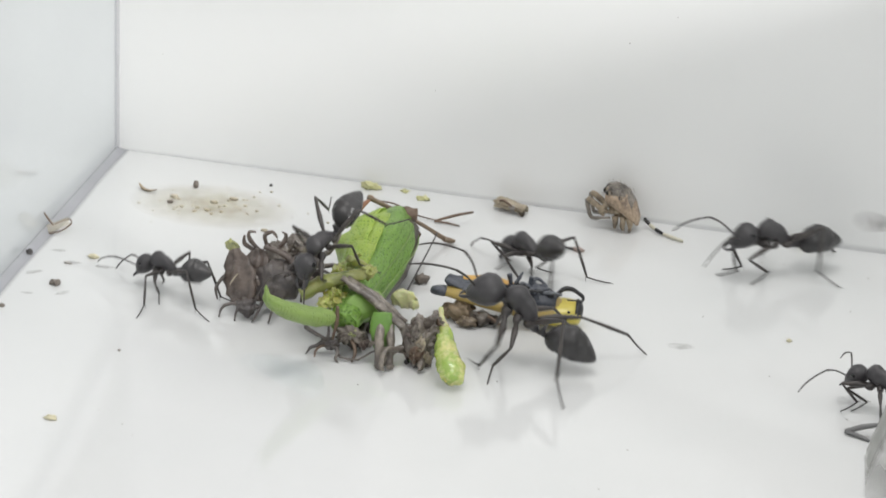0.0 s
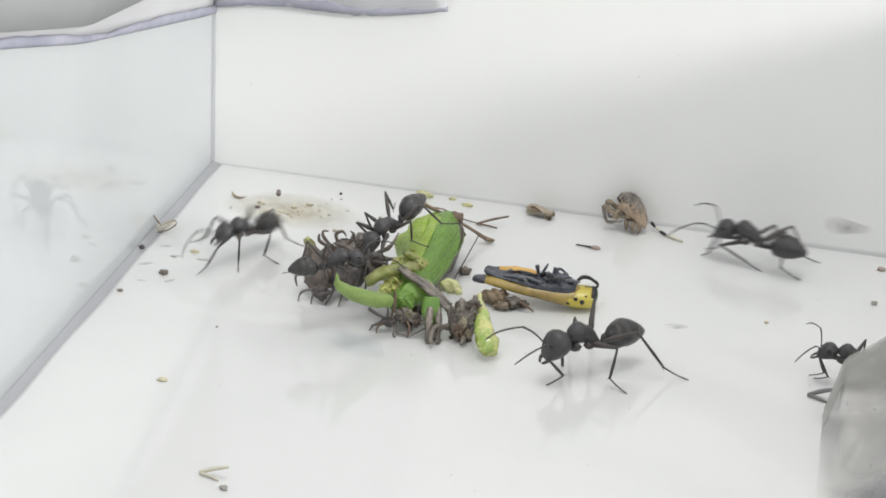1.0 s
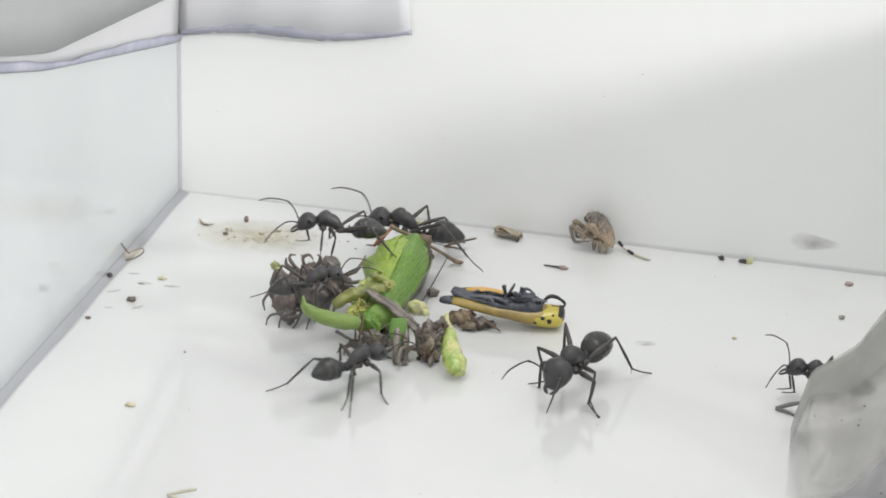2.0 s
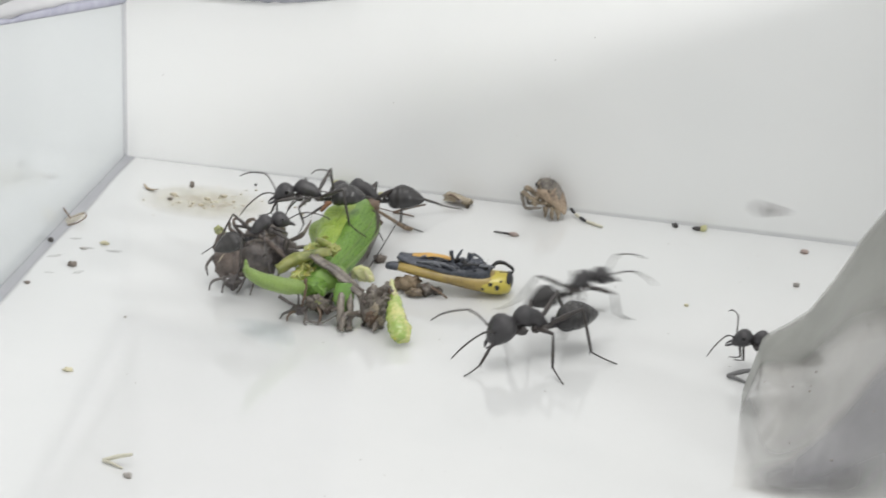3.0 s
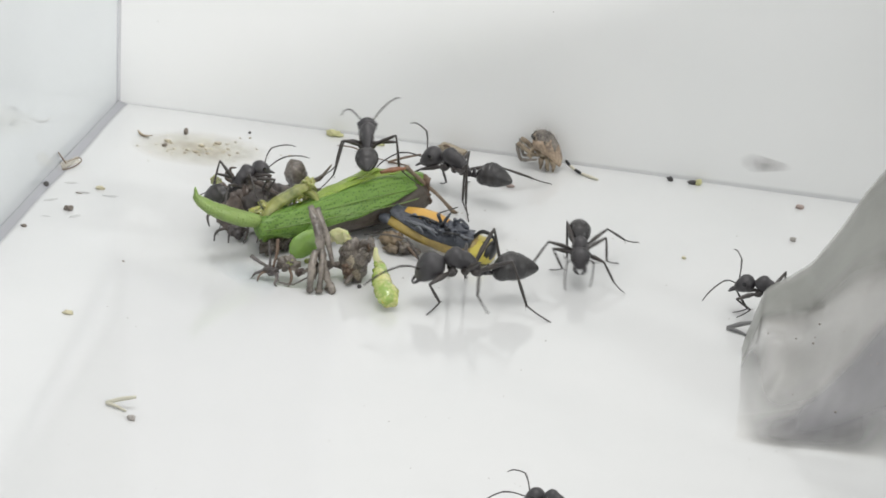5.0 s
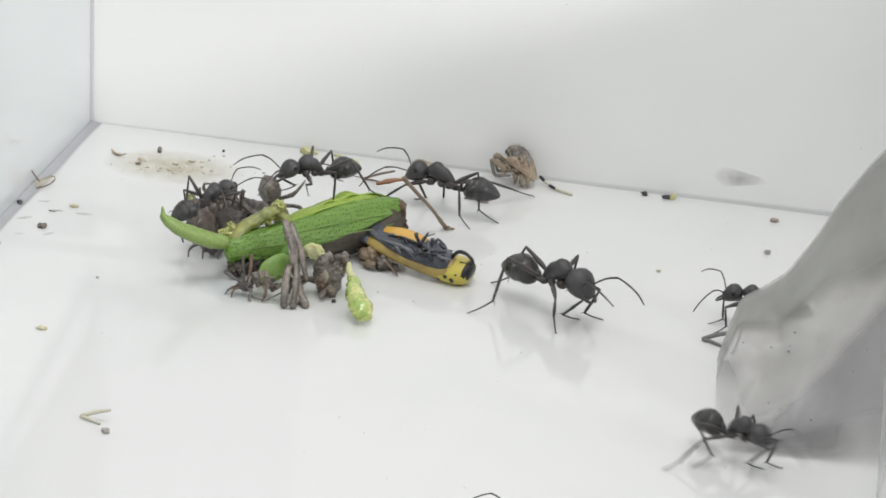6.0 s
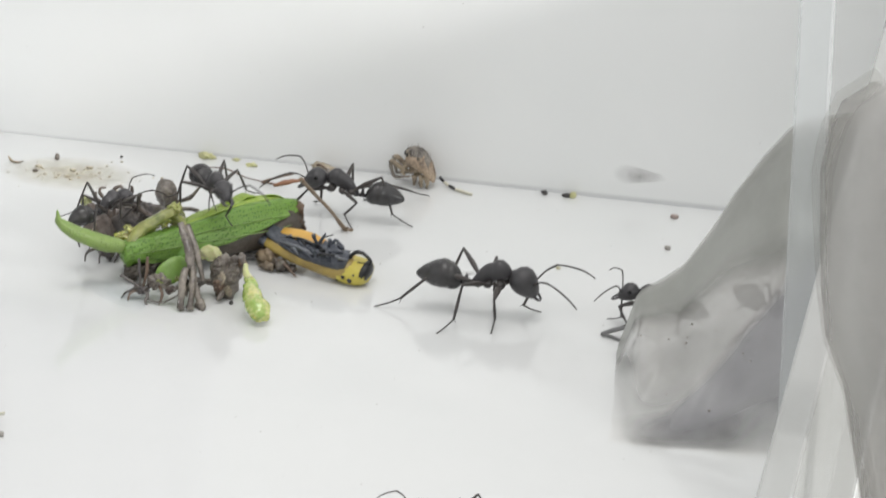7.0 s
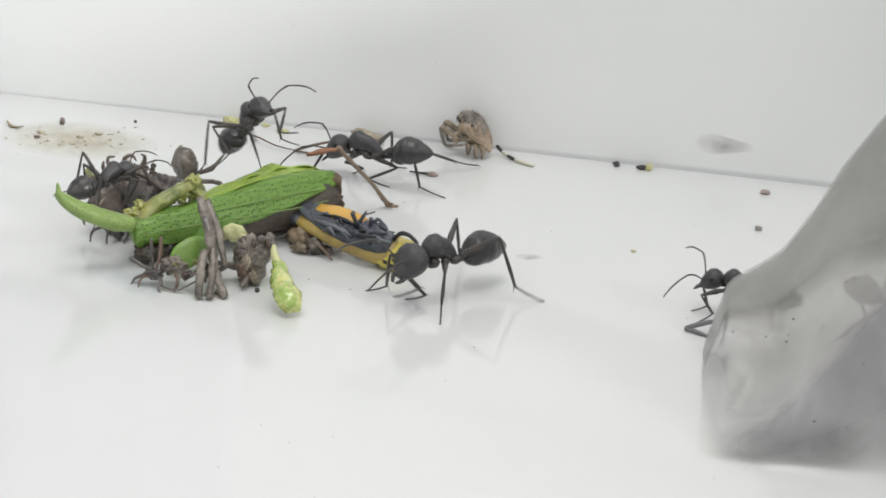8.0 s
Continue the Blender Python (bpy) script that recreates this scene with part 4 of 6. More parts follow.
def make_old_head():
    ob = tagged(empty("dead_insect_head"), "dry grey-brown insect head with bent legs", "dead insect")
    bm = bmesh.new()
    lump(bm, (0.75, 0.7, 0.95), 0.2, 2.0, (0, 0, 2.6), 3)
    part("head", bm, GREY_BROWN, ob)
    for k, f in enumerate((((0.3, 0, 2.0), (1.6, -0.3, 2.6), (2.3, 0.2, 3.5)), ((0.4, -0.3, 1.6), (2.2, -0.6, 1.9), (2.9, -0.4, 0.2)),
                           ((-0.3, 0.2, 1.7), (-1.4, 0.5, 1.0), (-2.2, 0.2, 0.1)), ((0.1, -0.3, 1.9), (0.2, -0.9, 0.8), (0.1, -1.3, 0.1)))):
        bm = bmesh.new()
        limb(bm, f, [0.12, 0.15, 0.05], 7, 4, 1.0, 0.05, k)
        part("leg", bm, GREY_BROWN, ob)
    for child in ob.children:
        child.data.transform(Matrix.Scale(1.28, 4))
    return ob


def make_dry_leg():
    """A withered, split grey leg, along x."""
    ob = tagged(empty("withered_leg"), "withered grey-brown insect leg lying across the heap", "insect leg", "loose insect legs")
    bm = bmesh.new()
    limb(bm, [(0, 0, 0), (2.2, 0.1, 0.18), (4.7, -0.1, 0.05), (7.2, 0, 0)], [0.26, 0.38, 0.34, 0.24], 11, 7, 0.7, 0.16, 3.0)
    part("thigh", bm, GREY_BROWN, ob)
    bm = bmesh.new()
    limb(bm, [(0.2, 0.55, -0.1), (2.5, 0.7, 0.1), (5.2, 0.75, -0.1)], [0.24, 0.3, 0.2], 8, 4, 0.8, 0.1, 6.0)
    part("splinter", bm, GREY_BROWN, ob)
    bm = bmesh.new()
    lump(bm, (0.5, 0.4, 0.4), 0.3, 1.0, (7.2, 0, 0), 3)
    part("knee", bm, GREY_BROWN, ob)
    return ob


def make_husk():
    ob = tagged(empty("dry_husk"), "wrinkled grey-brown husk with leg stubs at the heap's foot", "dead insect")
    bm = bmesh.new()
    lump(bm, (1.1, 0.9, 1.7), 0.34, 4.0, (0, 0, 1.7), 4, 1.6)
    lump(bm, (0.7, 0.7, 0.9), 0.46, 6.0, (0.9, 0.5, 2.5), 4, 1.6)
    part("shell", bm, GREY_BROWN, ob)
    rnd = random.Random(5)
    for k in range(13):
        a, h, w = rnd.uniform(2.6, 6.8), rnd.uniform(0.5, 2.9), rnd.uniform(0.7, 1.4)
        c = Vector((0.95 * math.cos(a) + 0.2, 0.75 * math.sin(a), h))
        out = Vector((math.cos(a), math.sin(a), rnd.uniform(-0.1, 0.5)))
        plate(ob, c - Vector((0, 0, w * 0.6)), c + Vector((rnd.uniform(-0.5, 0.5), rnd.uniform(-0.3, 0.2), w * 0.6)), w * 0.42, out, (GREY_BROWN, BROWN_SHELL, BROWN_LIMB, GREY_BROWN, HUSK_TAN)[k % 5], "", 0.14, k * 2.0)
    for k, f in enumerate((((-0.6, 0.2, 1.4), (-1.8, -0.2, 1.0), (-2.5, -0.8, 0.4)), ((-1.0, 0.1, 0.9), (-2.4, -0.9, 1.5), (-2.7, -1.9, 0.4)),
                           ((0.2, -0.5, 1.0), (0.0, -1.2, 0.6), (-0.2, -1.7, 0.3)))):
        bm = bmesh.new()
        limb(bm, f, [0.2, 0.26, 0.14], 8, 4, 0.8, 0.14, k)
        part("leg_stub", bm, GREY_BROWN, ob)
    return ob


def make_leg_bundle():
    ob = tagged(empty("leg_bundle"), "tangle of thin dark insect legs on the floor", "insect legs")
    bm = bmesh.new()
    lump(bm, (0.6, 0.42, 0.36), 0.5, 7.0, (-0.2, 0.1, 0.85), 4, 2.2)
    part("trunk", bm, DARK_SHELL, ob)
    bm = bmesh.new()
    lump(bm, (0.85, 0.5, 0.55), 0.5, 3.0, (1.1, 0.6, 1.5), 4, 2.2)
    part("trunk", bm, GREY_BROWN, ob)
    limbs = (
        (((-1.95, 0.2, 1.75), (-1.5, 0.2, 1.5), (-1.0, 0.15, 1.3), (-0.3, 0.1, 1.0)), (0.13, 0.2, 0.15, 0.13), DARK_SHELL),
        (((-0.45, 0.4, 3.3), (-0.4, 0.3, 2.2), (-0.25, 0.1, 1.0)), (0.11, 0.12, 0.09), DARK_SHELL),
        (((0.15, 0.5, 3.4), (0.2, 0.3, 2.3), (0.0, 0.1, 1.1)), (0.12, 0.14, 0.1), BROWN_LIMB),
        (((0.1, 0, 0.9), (0.55, -0.4, 0.55), (0.5, -0.8, 0.2), (0.75, -1.0, 0.1)), (0.12, 0.15, 0.1, 0.05), DARK_SHELL),
        (((0.3, -0.1, 0.6), (0.9, -0.55, 0.2), (2.0, -0.6, 0.3), (3.0, -0.1, 0.9)), (0.1, 0.09, 0.08, 0.06), DARK_SHELL),
        (((-0.3, 0, 0.8), (-0.9, -0.4, 0.55), (-1.05, -0.8, 0.1)), (0.12, 0.12, 0.05), BROWN_LIMB),
        (((-0.7, 0.1, 1.0), (-1.1, -0.2, 0.6), (-1.5, -0.1, 0.35), (-1.7, -0.4, 0.1)), (0.13, 0.14, 0.1, 0.05), DARK_SHELL),
        (((0.2, 0.2, 1.0), (1.0, 0.4, 1.35), (1.9, 0.3, 1.0)), (0.14, 0.19, 0.1), GREY_BROWN),
        (((1.2, 0.3, 1.2), (1.7, -0.2, 0.8), (1.6, -0.7, 0.1)), (0.13, 0.14, 0.06), BROWN_LIMB),
        (((3.1, 1.2, 2.7), (3.25, 0.1, 1.8), (3.55, -1.1, 0.3)), (0.26, 0.34, 0.27), GREY_BROWN),
        (((3.6, 1.5, 2.8), (4.0, 0.3, 1.7), (4.25, -0.9, 0.3)), (0.2, 0.28, 0.22), GREY_BROWN),
    )
    for k, (line, radii, mat) in enumerate(limbs):
        bm = bmesh.new()
        limb(bm, line, radii, 9, 5, 0.85, 0.1, k)
        if k > 8:
            lump(bm, (0.3, 0.26, 0.22), 0.35, k, line[-1], 3, 1.8)
        part("leg", bm, mat, ob, "thick withered grey leg" if k > 8 else "")
    rnd = random.Random(4)
    for k in range(6):  # torn flakes caught among the legs
        c = Vector((rnd.uniform(0.2, 3.2), rnd.uniform(0.1, 1.2), rnd.uniform(0.7, 1.9)))
        w = rnd.uniform(0.5, 0.9)
        plate(ob, c, c + Vector((rnd.uniform(-w, w), rnd.uniform(-w, 0.2), rnd.uniform(-w, w))), w * 0.45, (rnd.uniform(-0.4, 0.4), -0.8, 0.5), (GREY_BROWN, BROWN_SHELL, PALE_GREEN)[k % 3], "", 0.12, k)
    return ob


def make_green_stump():
    """Wet yellow-green leg segment, thick end at the origin, along x."""
    ob = tagged(empty("green_leg_segment"), "wet translucent yellow-green leg segment leaning on the heap", "insect leg", "loose insect legs")
    bm = bmesh.new()
    limb(bm, [(0, 0, 0), (0.4, 0, 0), (1.4, 0.05, 0.05), (2.6, 0.1, 0), (3.9, 0, 0), (5.0, -0.1, 0)], [0.55, 0.84, 0.92, 0.8, 0.58, 0.34], 18, 6, 0.75, 0.18, 2.0)
    part("segment", bm, WET_GREEN, ob)
    bm = bmesh.new()
    lump(bm, (0.85, 0.3, 0.4), 0.34, 3.0, (0.9, 0.42, 0.0), 4, 2.2)
    part("flesh", bm, BUG_YELLOW, ob, "yellow soft tissue")
    bm = bmesh.new()
    limb(bm, [(4.6, -0.1, 0.1), (5.4, 0.1, 0.2), (6.0, 0.0, 0.6)], [0.34, 0.3, 0.12], 8, 3, 1, 0.08, 5.0)
    part("knee", bm, PALE_TISSUE, ob)
    return ob


def make_leafhopper():
    """Yellow and black leafhopper on its back, tail at the origin, head along x."""
    ob = tagged(empty("dead_leafhopper"), "dead yellow and black leafhopper lying on its back", "dead insect")
    bm = bmesh.new()  # lower shell: wings folded under the body
    loft(bm, [(0.0, 1.5, 0.3, 0.22), (0.4, 1.5, 0.6, 0.34), (1.5, 1.5, 1.0, 0.44), (3.5, 1.4, 1.42, 0.62), (5.5, 1.22, 1.58, 0.72), (7.5, 1.02, 1.6, 0.84),
              (8.6, 1.05, 1.5, 0.92), (9.0, 1.1, 1.3, 0.85)], 18, 0.05, 1.0)
    part("wing_case", bm, BUG_OLIVE, ob, "olive-yellow folded wing case")
    bm = bmesh.new()
    loft(bm, [(7.4, 1.0, 1.3, 0.6), (8.0, 0.98, 1.55, 0.85), (8.8, 0.98, 1.58, 0.95), (9.6, 1.0, 1.5, 0.95), (10.2, 1.05, 1.3, 0.9), (10.5, 1.1, 1.0, 0.72), (10.6, 1.1, 0.4, 0.3)], 20, 0.05, 2.0)
    face = part("face", bm, BUG_YELLOW, ob, "bright yellow face with black spots")
    for x, y, z, r in ((8.75, -1.5, 1.35, 0.2), (9.35, -1.46, 1.08, 0.26), (9.65, -1.2, 1.6, 0.12), (8.1, -1.48, 0.85, 0.17)):
        bm = bmesh.new()
        lump(bm, (r, r * 0.5, r), 0.12, x, (x, y, z), 2)
        part("spot", bm, BUG_BLACK, face)
    bm = bmesh.new()
    loft(bm, [(10.12, 1.3, 1.2, 0.78), (10.35, 1.28, 1.1, 0.74), (10.55, 1.26, 0.88, 0.58), (10.66, 1.25, 0.4, 0.3)], 18, 0.04, 6.0)
    part("crown", bm, BUG_BLACK, face, "black crown")
    bm = bmesh.new()
    loft(bm, [(-0.75, 1.42, 0.12, 0.12), (-0.65, 1.44, 0.32, 0.28), (-0.3, 1.48, 0.48, 0.36), (0.2, 1.5, 0.6, 0.38), (0.5, 1.5, 0.6, 0.34)], 14)
    part("wing_tip", bm, BUG_BLUE, ob, "blue-black wing tip")
    bm = bmesh.new()  # belly, facing up
    loft(bm, [(0.25, 2.1, 0.3, 0.12, 0.7), (0.5, 2.1, 0.6, 0.22, 0.6), (1.6, 2.05, 0.85, 0.28, 0.4), (3, 1.92, 1.05, 0.38, 0.15), (5, 1.8, 1.25, 0.52), (6.5, 1.8, 1.25, 0.68), (8, 1.8, 1.15, 0.7), (8.6, 1.75, 0.9, 0.6)],
         20, 0.28, 3.0)
    part("belly", bm, BUG_BLUE, ob, "dark blue-grey belly")
    bm = bmesh.new()
    loft(bm, [(1.5, 2.1, 0.5, 0.26, 0.95), (1.55, 2.1, 0.62, 0.33, 0.95), (3.0, 2.16, 0.8, 0.4, 1.0), (4.4, 2.1, 0.85, 0.38, 1.0), (5.6, 1.95, 0.7, 0.3, 0.9), (6.2, 1.85, 0.4, 0.2, 0.9)], 16, 0.05, 4.0)
    far = part("far_wing", bm, BUG_ORANGE, ob, "orange wing with a dark tip")
    bm = bmesh.new()
    loft(bm, [(0.3, 1.98, 0.08, 0.06, 0.85), (0.5, 2.0, 0.3, 0.17, 0.87), (1.0, 2.06, 0.5, 0.28, 0.92), (1.55, 2.1, 0.6, 0.32, 0.95)], 14)
    part("wing_tip", bm, BUG_BLUE, far, "blue-black wing tip")
    rnd = random.Random(8)
    for k in range(8):  # broken limbs folded on the belly
        x, y, a, w = rnd.uniform(1.8, 8.6), rnd.uniform(-0.85, 0.5), rnd.uniform(-0.9, 0.9), rnd.uniform(0.6, 1.5)
        bm = bmesh.new()
        limb(bm, [(x, y, 2.3), (x + w * 0.5 * math.cos(a), y + w * 0.5 * math.sin(a), 2.36 + rnd.uniform(0, 0.25)), (x + w * math.cos(a), y + w * math.sin(a), 2.25)], [0.1, 0.14, 0.06], 7, 3, 0.8, 0.05, k)
        part("broken_limb", bm, (BUG_BLUE, BUG_BLACK, BUG_BLUE, BUG_GREY)[k % 4], ob)
    feet = (((5.9, -0.5, 2.2), (6.5, -0.9, 2.75), (7.6, -0.5, 2.65)), ((6.6, 0.4, 2.3), (6.9, 0.9, 3.0), (7.7, 0.8, 2.7)), ((7.4, -0.3, 2.4), (8.2, -0.8, 2.8), (9.0, -0.6, 2.65)),
            ((8.5, 0.3, 2.0), (9.0, 0.6, 2.55), (9.7, 0.7, 2.6), (10.5, 0.5, 2.2), (10.4, 0.3, 1.9), (9.4, 0.1, 1.95)), ((5.3, 0.5, 2.2), (5.7, 0.9, 2.9), (5.9, 1.1, 3.3)),
            ((5.2, -0.5, 2.2), (3.6, -0.6, 2.4), (2.0, -0.3, 2.2)), ((5.0, 0.4, 2.2), (3.4, 0.4, 2.5), (1.8, 0.2, 2.2)))
    for k, f in enumerate(feet):
        bm = bmesh.new()
        limb(bm, f, [0.16, 0.17, 0.12, 0.08], 7, 4, 1.0, 0.06, k)
        part("leg", bm, (BUG_BLACK, BUG_BLUE, BUG_GREY)[k % 3], ob)
    for x, y, tilt in ((5.2, 0.55, -0.25), (6.5, 0.5, 0.1)):  # leg stubs standing up
        bm = bmesh.new()
        limb(bm, [(x, y, 2.1), (x + tilt * 0.5, y, 2.7), (x + tilt, y + 0.05, 3.25)], [0.2, 0.17, 0.2], 9, 4, 1.0, 0.06, x)
        part("leg_stub", bm, BUG_BLUE, ob, "blue-black leg stub")
    bm = bmesh.new()
    limb(bm, [(2.6, -0.35, 2.35), (4.0, -0.6, 2.5), (5.6, -0.9, 2.35)], [0.1, 0.16, 0.1], 8, 4, 0.7, 0.04, 5.0)
    part("leg", bm, BUG_GREY, ob, "pale blue-grey folded leg")
    bm = bmesh.new()
    lump(bm, (1.3, 0.9, 0.5), 0.5, 4.0, (6.6, 0, 2.25), 4, 2.2)
    part("chest", bm, BUG_BLUE, ob)
    for k in range(6):
        bm = bmesh.new()
        x, y = rnd.uniform(5.0, 8.6), rnd.uniform(-0.8, 0.8)
        lump(bm, (rnd.uniform(0.2, 0.35), rnd.uniform(0.15, 0.3), rnd.uniform(0.2, 0.4)), 0.4, k, (x, y, 2.55), 2, 1.8)
        part("leg_joint", bm, BUG_BLACK if k % 2 else BUG_BLUE, ob)
    for child in list(ob.children_recursive):
        child.data.transform(Matrix.Scale(0.93, 4))
    return ob


def make_clear_wing():
    ob = tagged(empty("clear_wing"), "thin bluish translucent insect wing lying flat on the floor", "insect wing")
    bm = bmesh.new()
    grid = []
    for i in range(22):
        u = i / 21
        w = 1.9 * math.sin(math.pi * (0.08 + 0.88 * u)) ** 0.7
        grid.append([(7.5 * u, w * (j / 5 - 0.5) + 0.4 * math.sin(u * 4), 0.05 + 0.05 * math.sin(5 * u + j)) for j in range(11)])
    sheet(bm, grid, 0.02)
    part("membrane", bm, WING_FILM, ob)
    return ob


def make_pile_bits():
    made = {}
    ob = tagged(empty("pale_tissue"), "crumbled pale yellow lump of insect tissue", "food crumb")
    bm = bmesh.new()
    lump(bm, (0.8, 0.55, 0.68), 0.2, 3.0, (0, 0, 0.68), 4, 1.3)
    lump(bm, (0.35, 0.4, 0.4), 0.25, 12.0, (-0.6, 0.1, 0.45), 3, 1.6)
    lump(bm, (0.4, 0.4, 0.35), 0.3, 8.0, (0.7, -0.2, 0.4), 2, 1.8)
    part("lump", bm, PALE_TISSUE, ob)
    made["tissue"] = ob
    ob = tagged(empty("tan_fragments"), "broken tan shell fragments beside the heap", "insect fragments")
    for k, (x, y, z, a, b, c) in enumerate(((0, 0, 0.8, 0.9, 0.6, 0.7), (1.4, -0.3, 0.6, 0.7, 0.55, 0.5), (-1.0, 0.3, 0.5, 0.55, 0.5, 0.45), (0.6, -0.9, 0.4, 0.7, 0.4, 0.35), (2.2, 0.2, 0.35, 0.5, 0.4, 0.3))):
        bm = bmesh.new()
        lump(bm, (a, b, c), 0.4, k * 2.3, (x, y, z), 3, 1.8)
        part("fragment", bm, (TAN, GREY_BROWN, TAN, PALE_TAN, GREY_BROWN)[k], ob)
    bm = bmesh.new()
    limb(bm, [(0.5, 0, 0.7), (1.9, -0.5, 0.9), (3.3, -0.6, 0.15)], [0.16, 0.14, 0.07], 7, 3)
    part("limb", bm, BROWN_LIMB, ob)
    made["tan"] = ob
    return made


# ---- spider and other remains on the floor ----
def make_spider():
    """Head end towards +x."""
    ob = tagged(empty("dead_spider", mm(39.7, -1.9, 0.15, 0, 0, 174)), "dried mottled brown jumping spider with curled legs by the wall", "spider")
    rows = [(-1.36, 0.5, 0.1, 0.12), (-1.27, 0.85, 0.5, 0.5), (-0.95, 1.42, 0.92, 0.78), (-0.45, 1.95, 1.12, 0.95), (0.0, 2.22, 1.18, 0.93), (0.45, 2.4, 1.14, 0.85),
            (0.82, 2.42, 1.04, 0.82), (1.08, 2.4, 0.85, 0.66), (1.2, 2.38, 0.5, 0.36)]
    bm = bmesh.new()
    loft(bm, rows, 22, 0.1, 2.0)
    part("carapace", bm, SPIDER_SHELL, ob, "red-brown mottled flank")
    bm = bmesh.new()
    loft(bm, [(x + 0.03, z + 0.3 * rz + 0.06, ry * 0.84, rz * 0.74) for x, z, ry, rz in rows[2:]], 22, 0.08, 5.0)
    part("back", bm, SPIDER_TOP, ob, "dark grey-brown mottled back")
    bm = bmesh.new()
    lump(bm, (0.62, 0.7, 0.5), 0.3, 5.0, (0.35, 0, 1.4), 4, 1.5)
    part("underside", bm, PALE_TAN, ob)
    for x, y, z, r in ((1.12, 0.36, 2.86, 0.28), (1.12, -0.34, 2.86, 0.28), (0.86, 0.84, 2.86, 0.2), (0.86, -0.84, 2.86, 0.2), (-0.1, 0.96, 2.66, 0.15), (-0.1, -0.96, 2.66, 0.15)):
        bm = bmesh.new()
        lump(bm, (r, r, r), 0, 0, (x, y, z), 2)
        eye = part("eye", bm, ANT_EYE, ob)
        bm = bmesh.new()
        lump(bm, (r * 0.9, r * 1.12, r * 1.12), 0.1, 1, (x - 0.35 * r, y * 0.97, z), 2)
        part("eye_rim", bm, PALE_TAN, eye, "pale rim of the eye")
    rnd = random.Random(8)
    bm = bmesh.new()
    for k in range(70):
        x, z, ry, rz = rows[rnd.randrange(3, 9)]
        turn = rnd.uniform(-1.3, 1.3)
        root = Vector((x + rnd.uniform(-0.2, 0.15), ry * math.sin(turn), z + rz * math.cos(turn)))
        way = Vector((rnd.uniform(-0.1, 0.5), math.sin(turn), math.cos(turn) + 0.3)).normalized()
        limb(bm, [root, root + way * 0.13, root + way * rnd.uniform(0.2, 0.4) + Vector((0.06, 0, 0))], [0.016, 0.013, 0.006], 4, 1)
    part("hairs", bm, GREY_BIT, ob, "fine pale hairs")
    for k, (y, d) in enumerate(((0.75, 0.0), (-0.45, 0.12))):
        bm = bmesh.new()
        limb(bm, [(0.9, y * 0.7, 1.25), (1.5 + d, y, 1.6), (2.1 + d, y * 1.05, 1.98), (2.42 + d, y, 2.05)], [0.17, 0.23, 0.22, 0.17], 9, 4, 1, 0.08, k)
        leg = part("leg", bm, PALE_TAN, ob)
        bm = bmesh.new()
        limb(bm, [(2.44 + d, y, 2.05), (2.36 + d, y, 1.4), (2.12 + d, y * 0.95, 0.62)], [0.18, 0.17, 0.13], 8, 4, 1, 0.06, k)
        part("shin", bm, SPIDER_TOP, leg, "dark folded shin")
        bm = bmesh.new()
        limb(bm, [(2.14 + d, y * 0.95, 0.62), (1.6 + d, y * 0.9, 0.66), (0.7 + d, y * 0.8, 0.85)], [0.13, 0.13, 0.08], 8, 4, 1, 0.06, k)
        part("foot", bm, SPIDER_TOP, leg, "dark folded foot")
    for k, y in enumerate((0.55, -0.3)):
        bm = bmesh.new()
        limb(bm, [(0.9, y, 1.85), (1.22, y * 1.2, 1.6), (1.42, y * 1.2, 1.2), (1.2, y, 0.95)], [0.17, 0.2, 0.18, 0.1], 9, 4, 1, 0.08, k + 3)
        part("palp", bm, PALE_TAN, ob)
    for k, (x, y) in enumerate(((-0.75, 0.55), (-0.3, 0.75), (0.2, 0.8), (-0.5, -0.5), (0.1, -0.7))):
        bm = bmesh.new()
        limb(bm, [(x + 0.1, y * 0.7, 1.0), (x - 0.1 + 0.07 * k, y, 0.55), (x - 0.05, y * 1.1, 0.1 * k - 0.05)], [0.24, 0.22, 0.1], 9, 3, 1, 0.12, k)
        part("leg_stub", bm, PALE_TAN, ob)
    return ob


def crumb(name, label, mat, x, y, size, seed, rough=0.35, turn=0.0, category="crumb", z=0.0):
    ob = empty(name, mm(x, y, z, 0, 0, turn))
    tagged(ob, label, category, "crumbs scattered on the floor")
    bm = bmesh.new()
    lump(bm, size, rough, seed, (0, 0, size[2] * 0.75), 3, 1.7)
    part("grain", bm, mat, ob)
    return ob


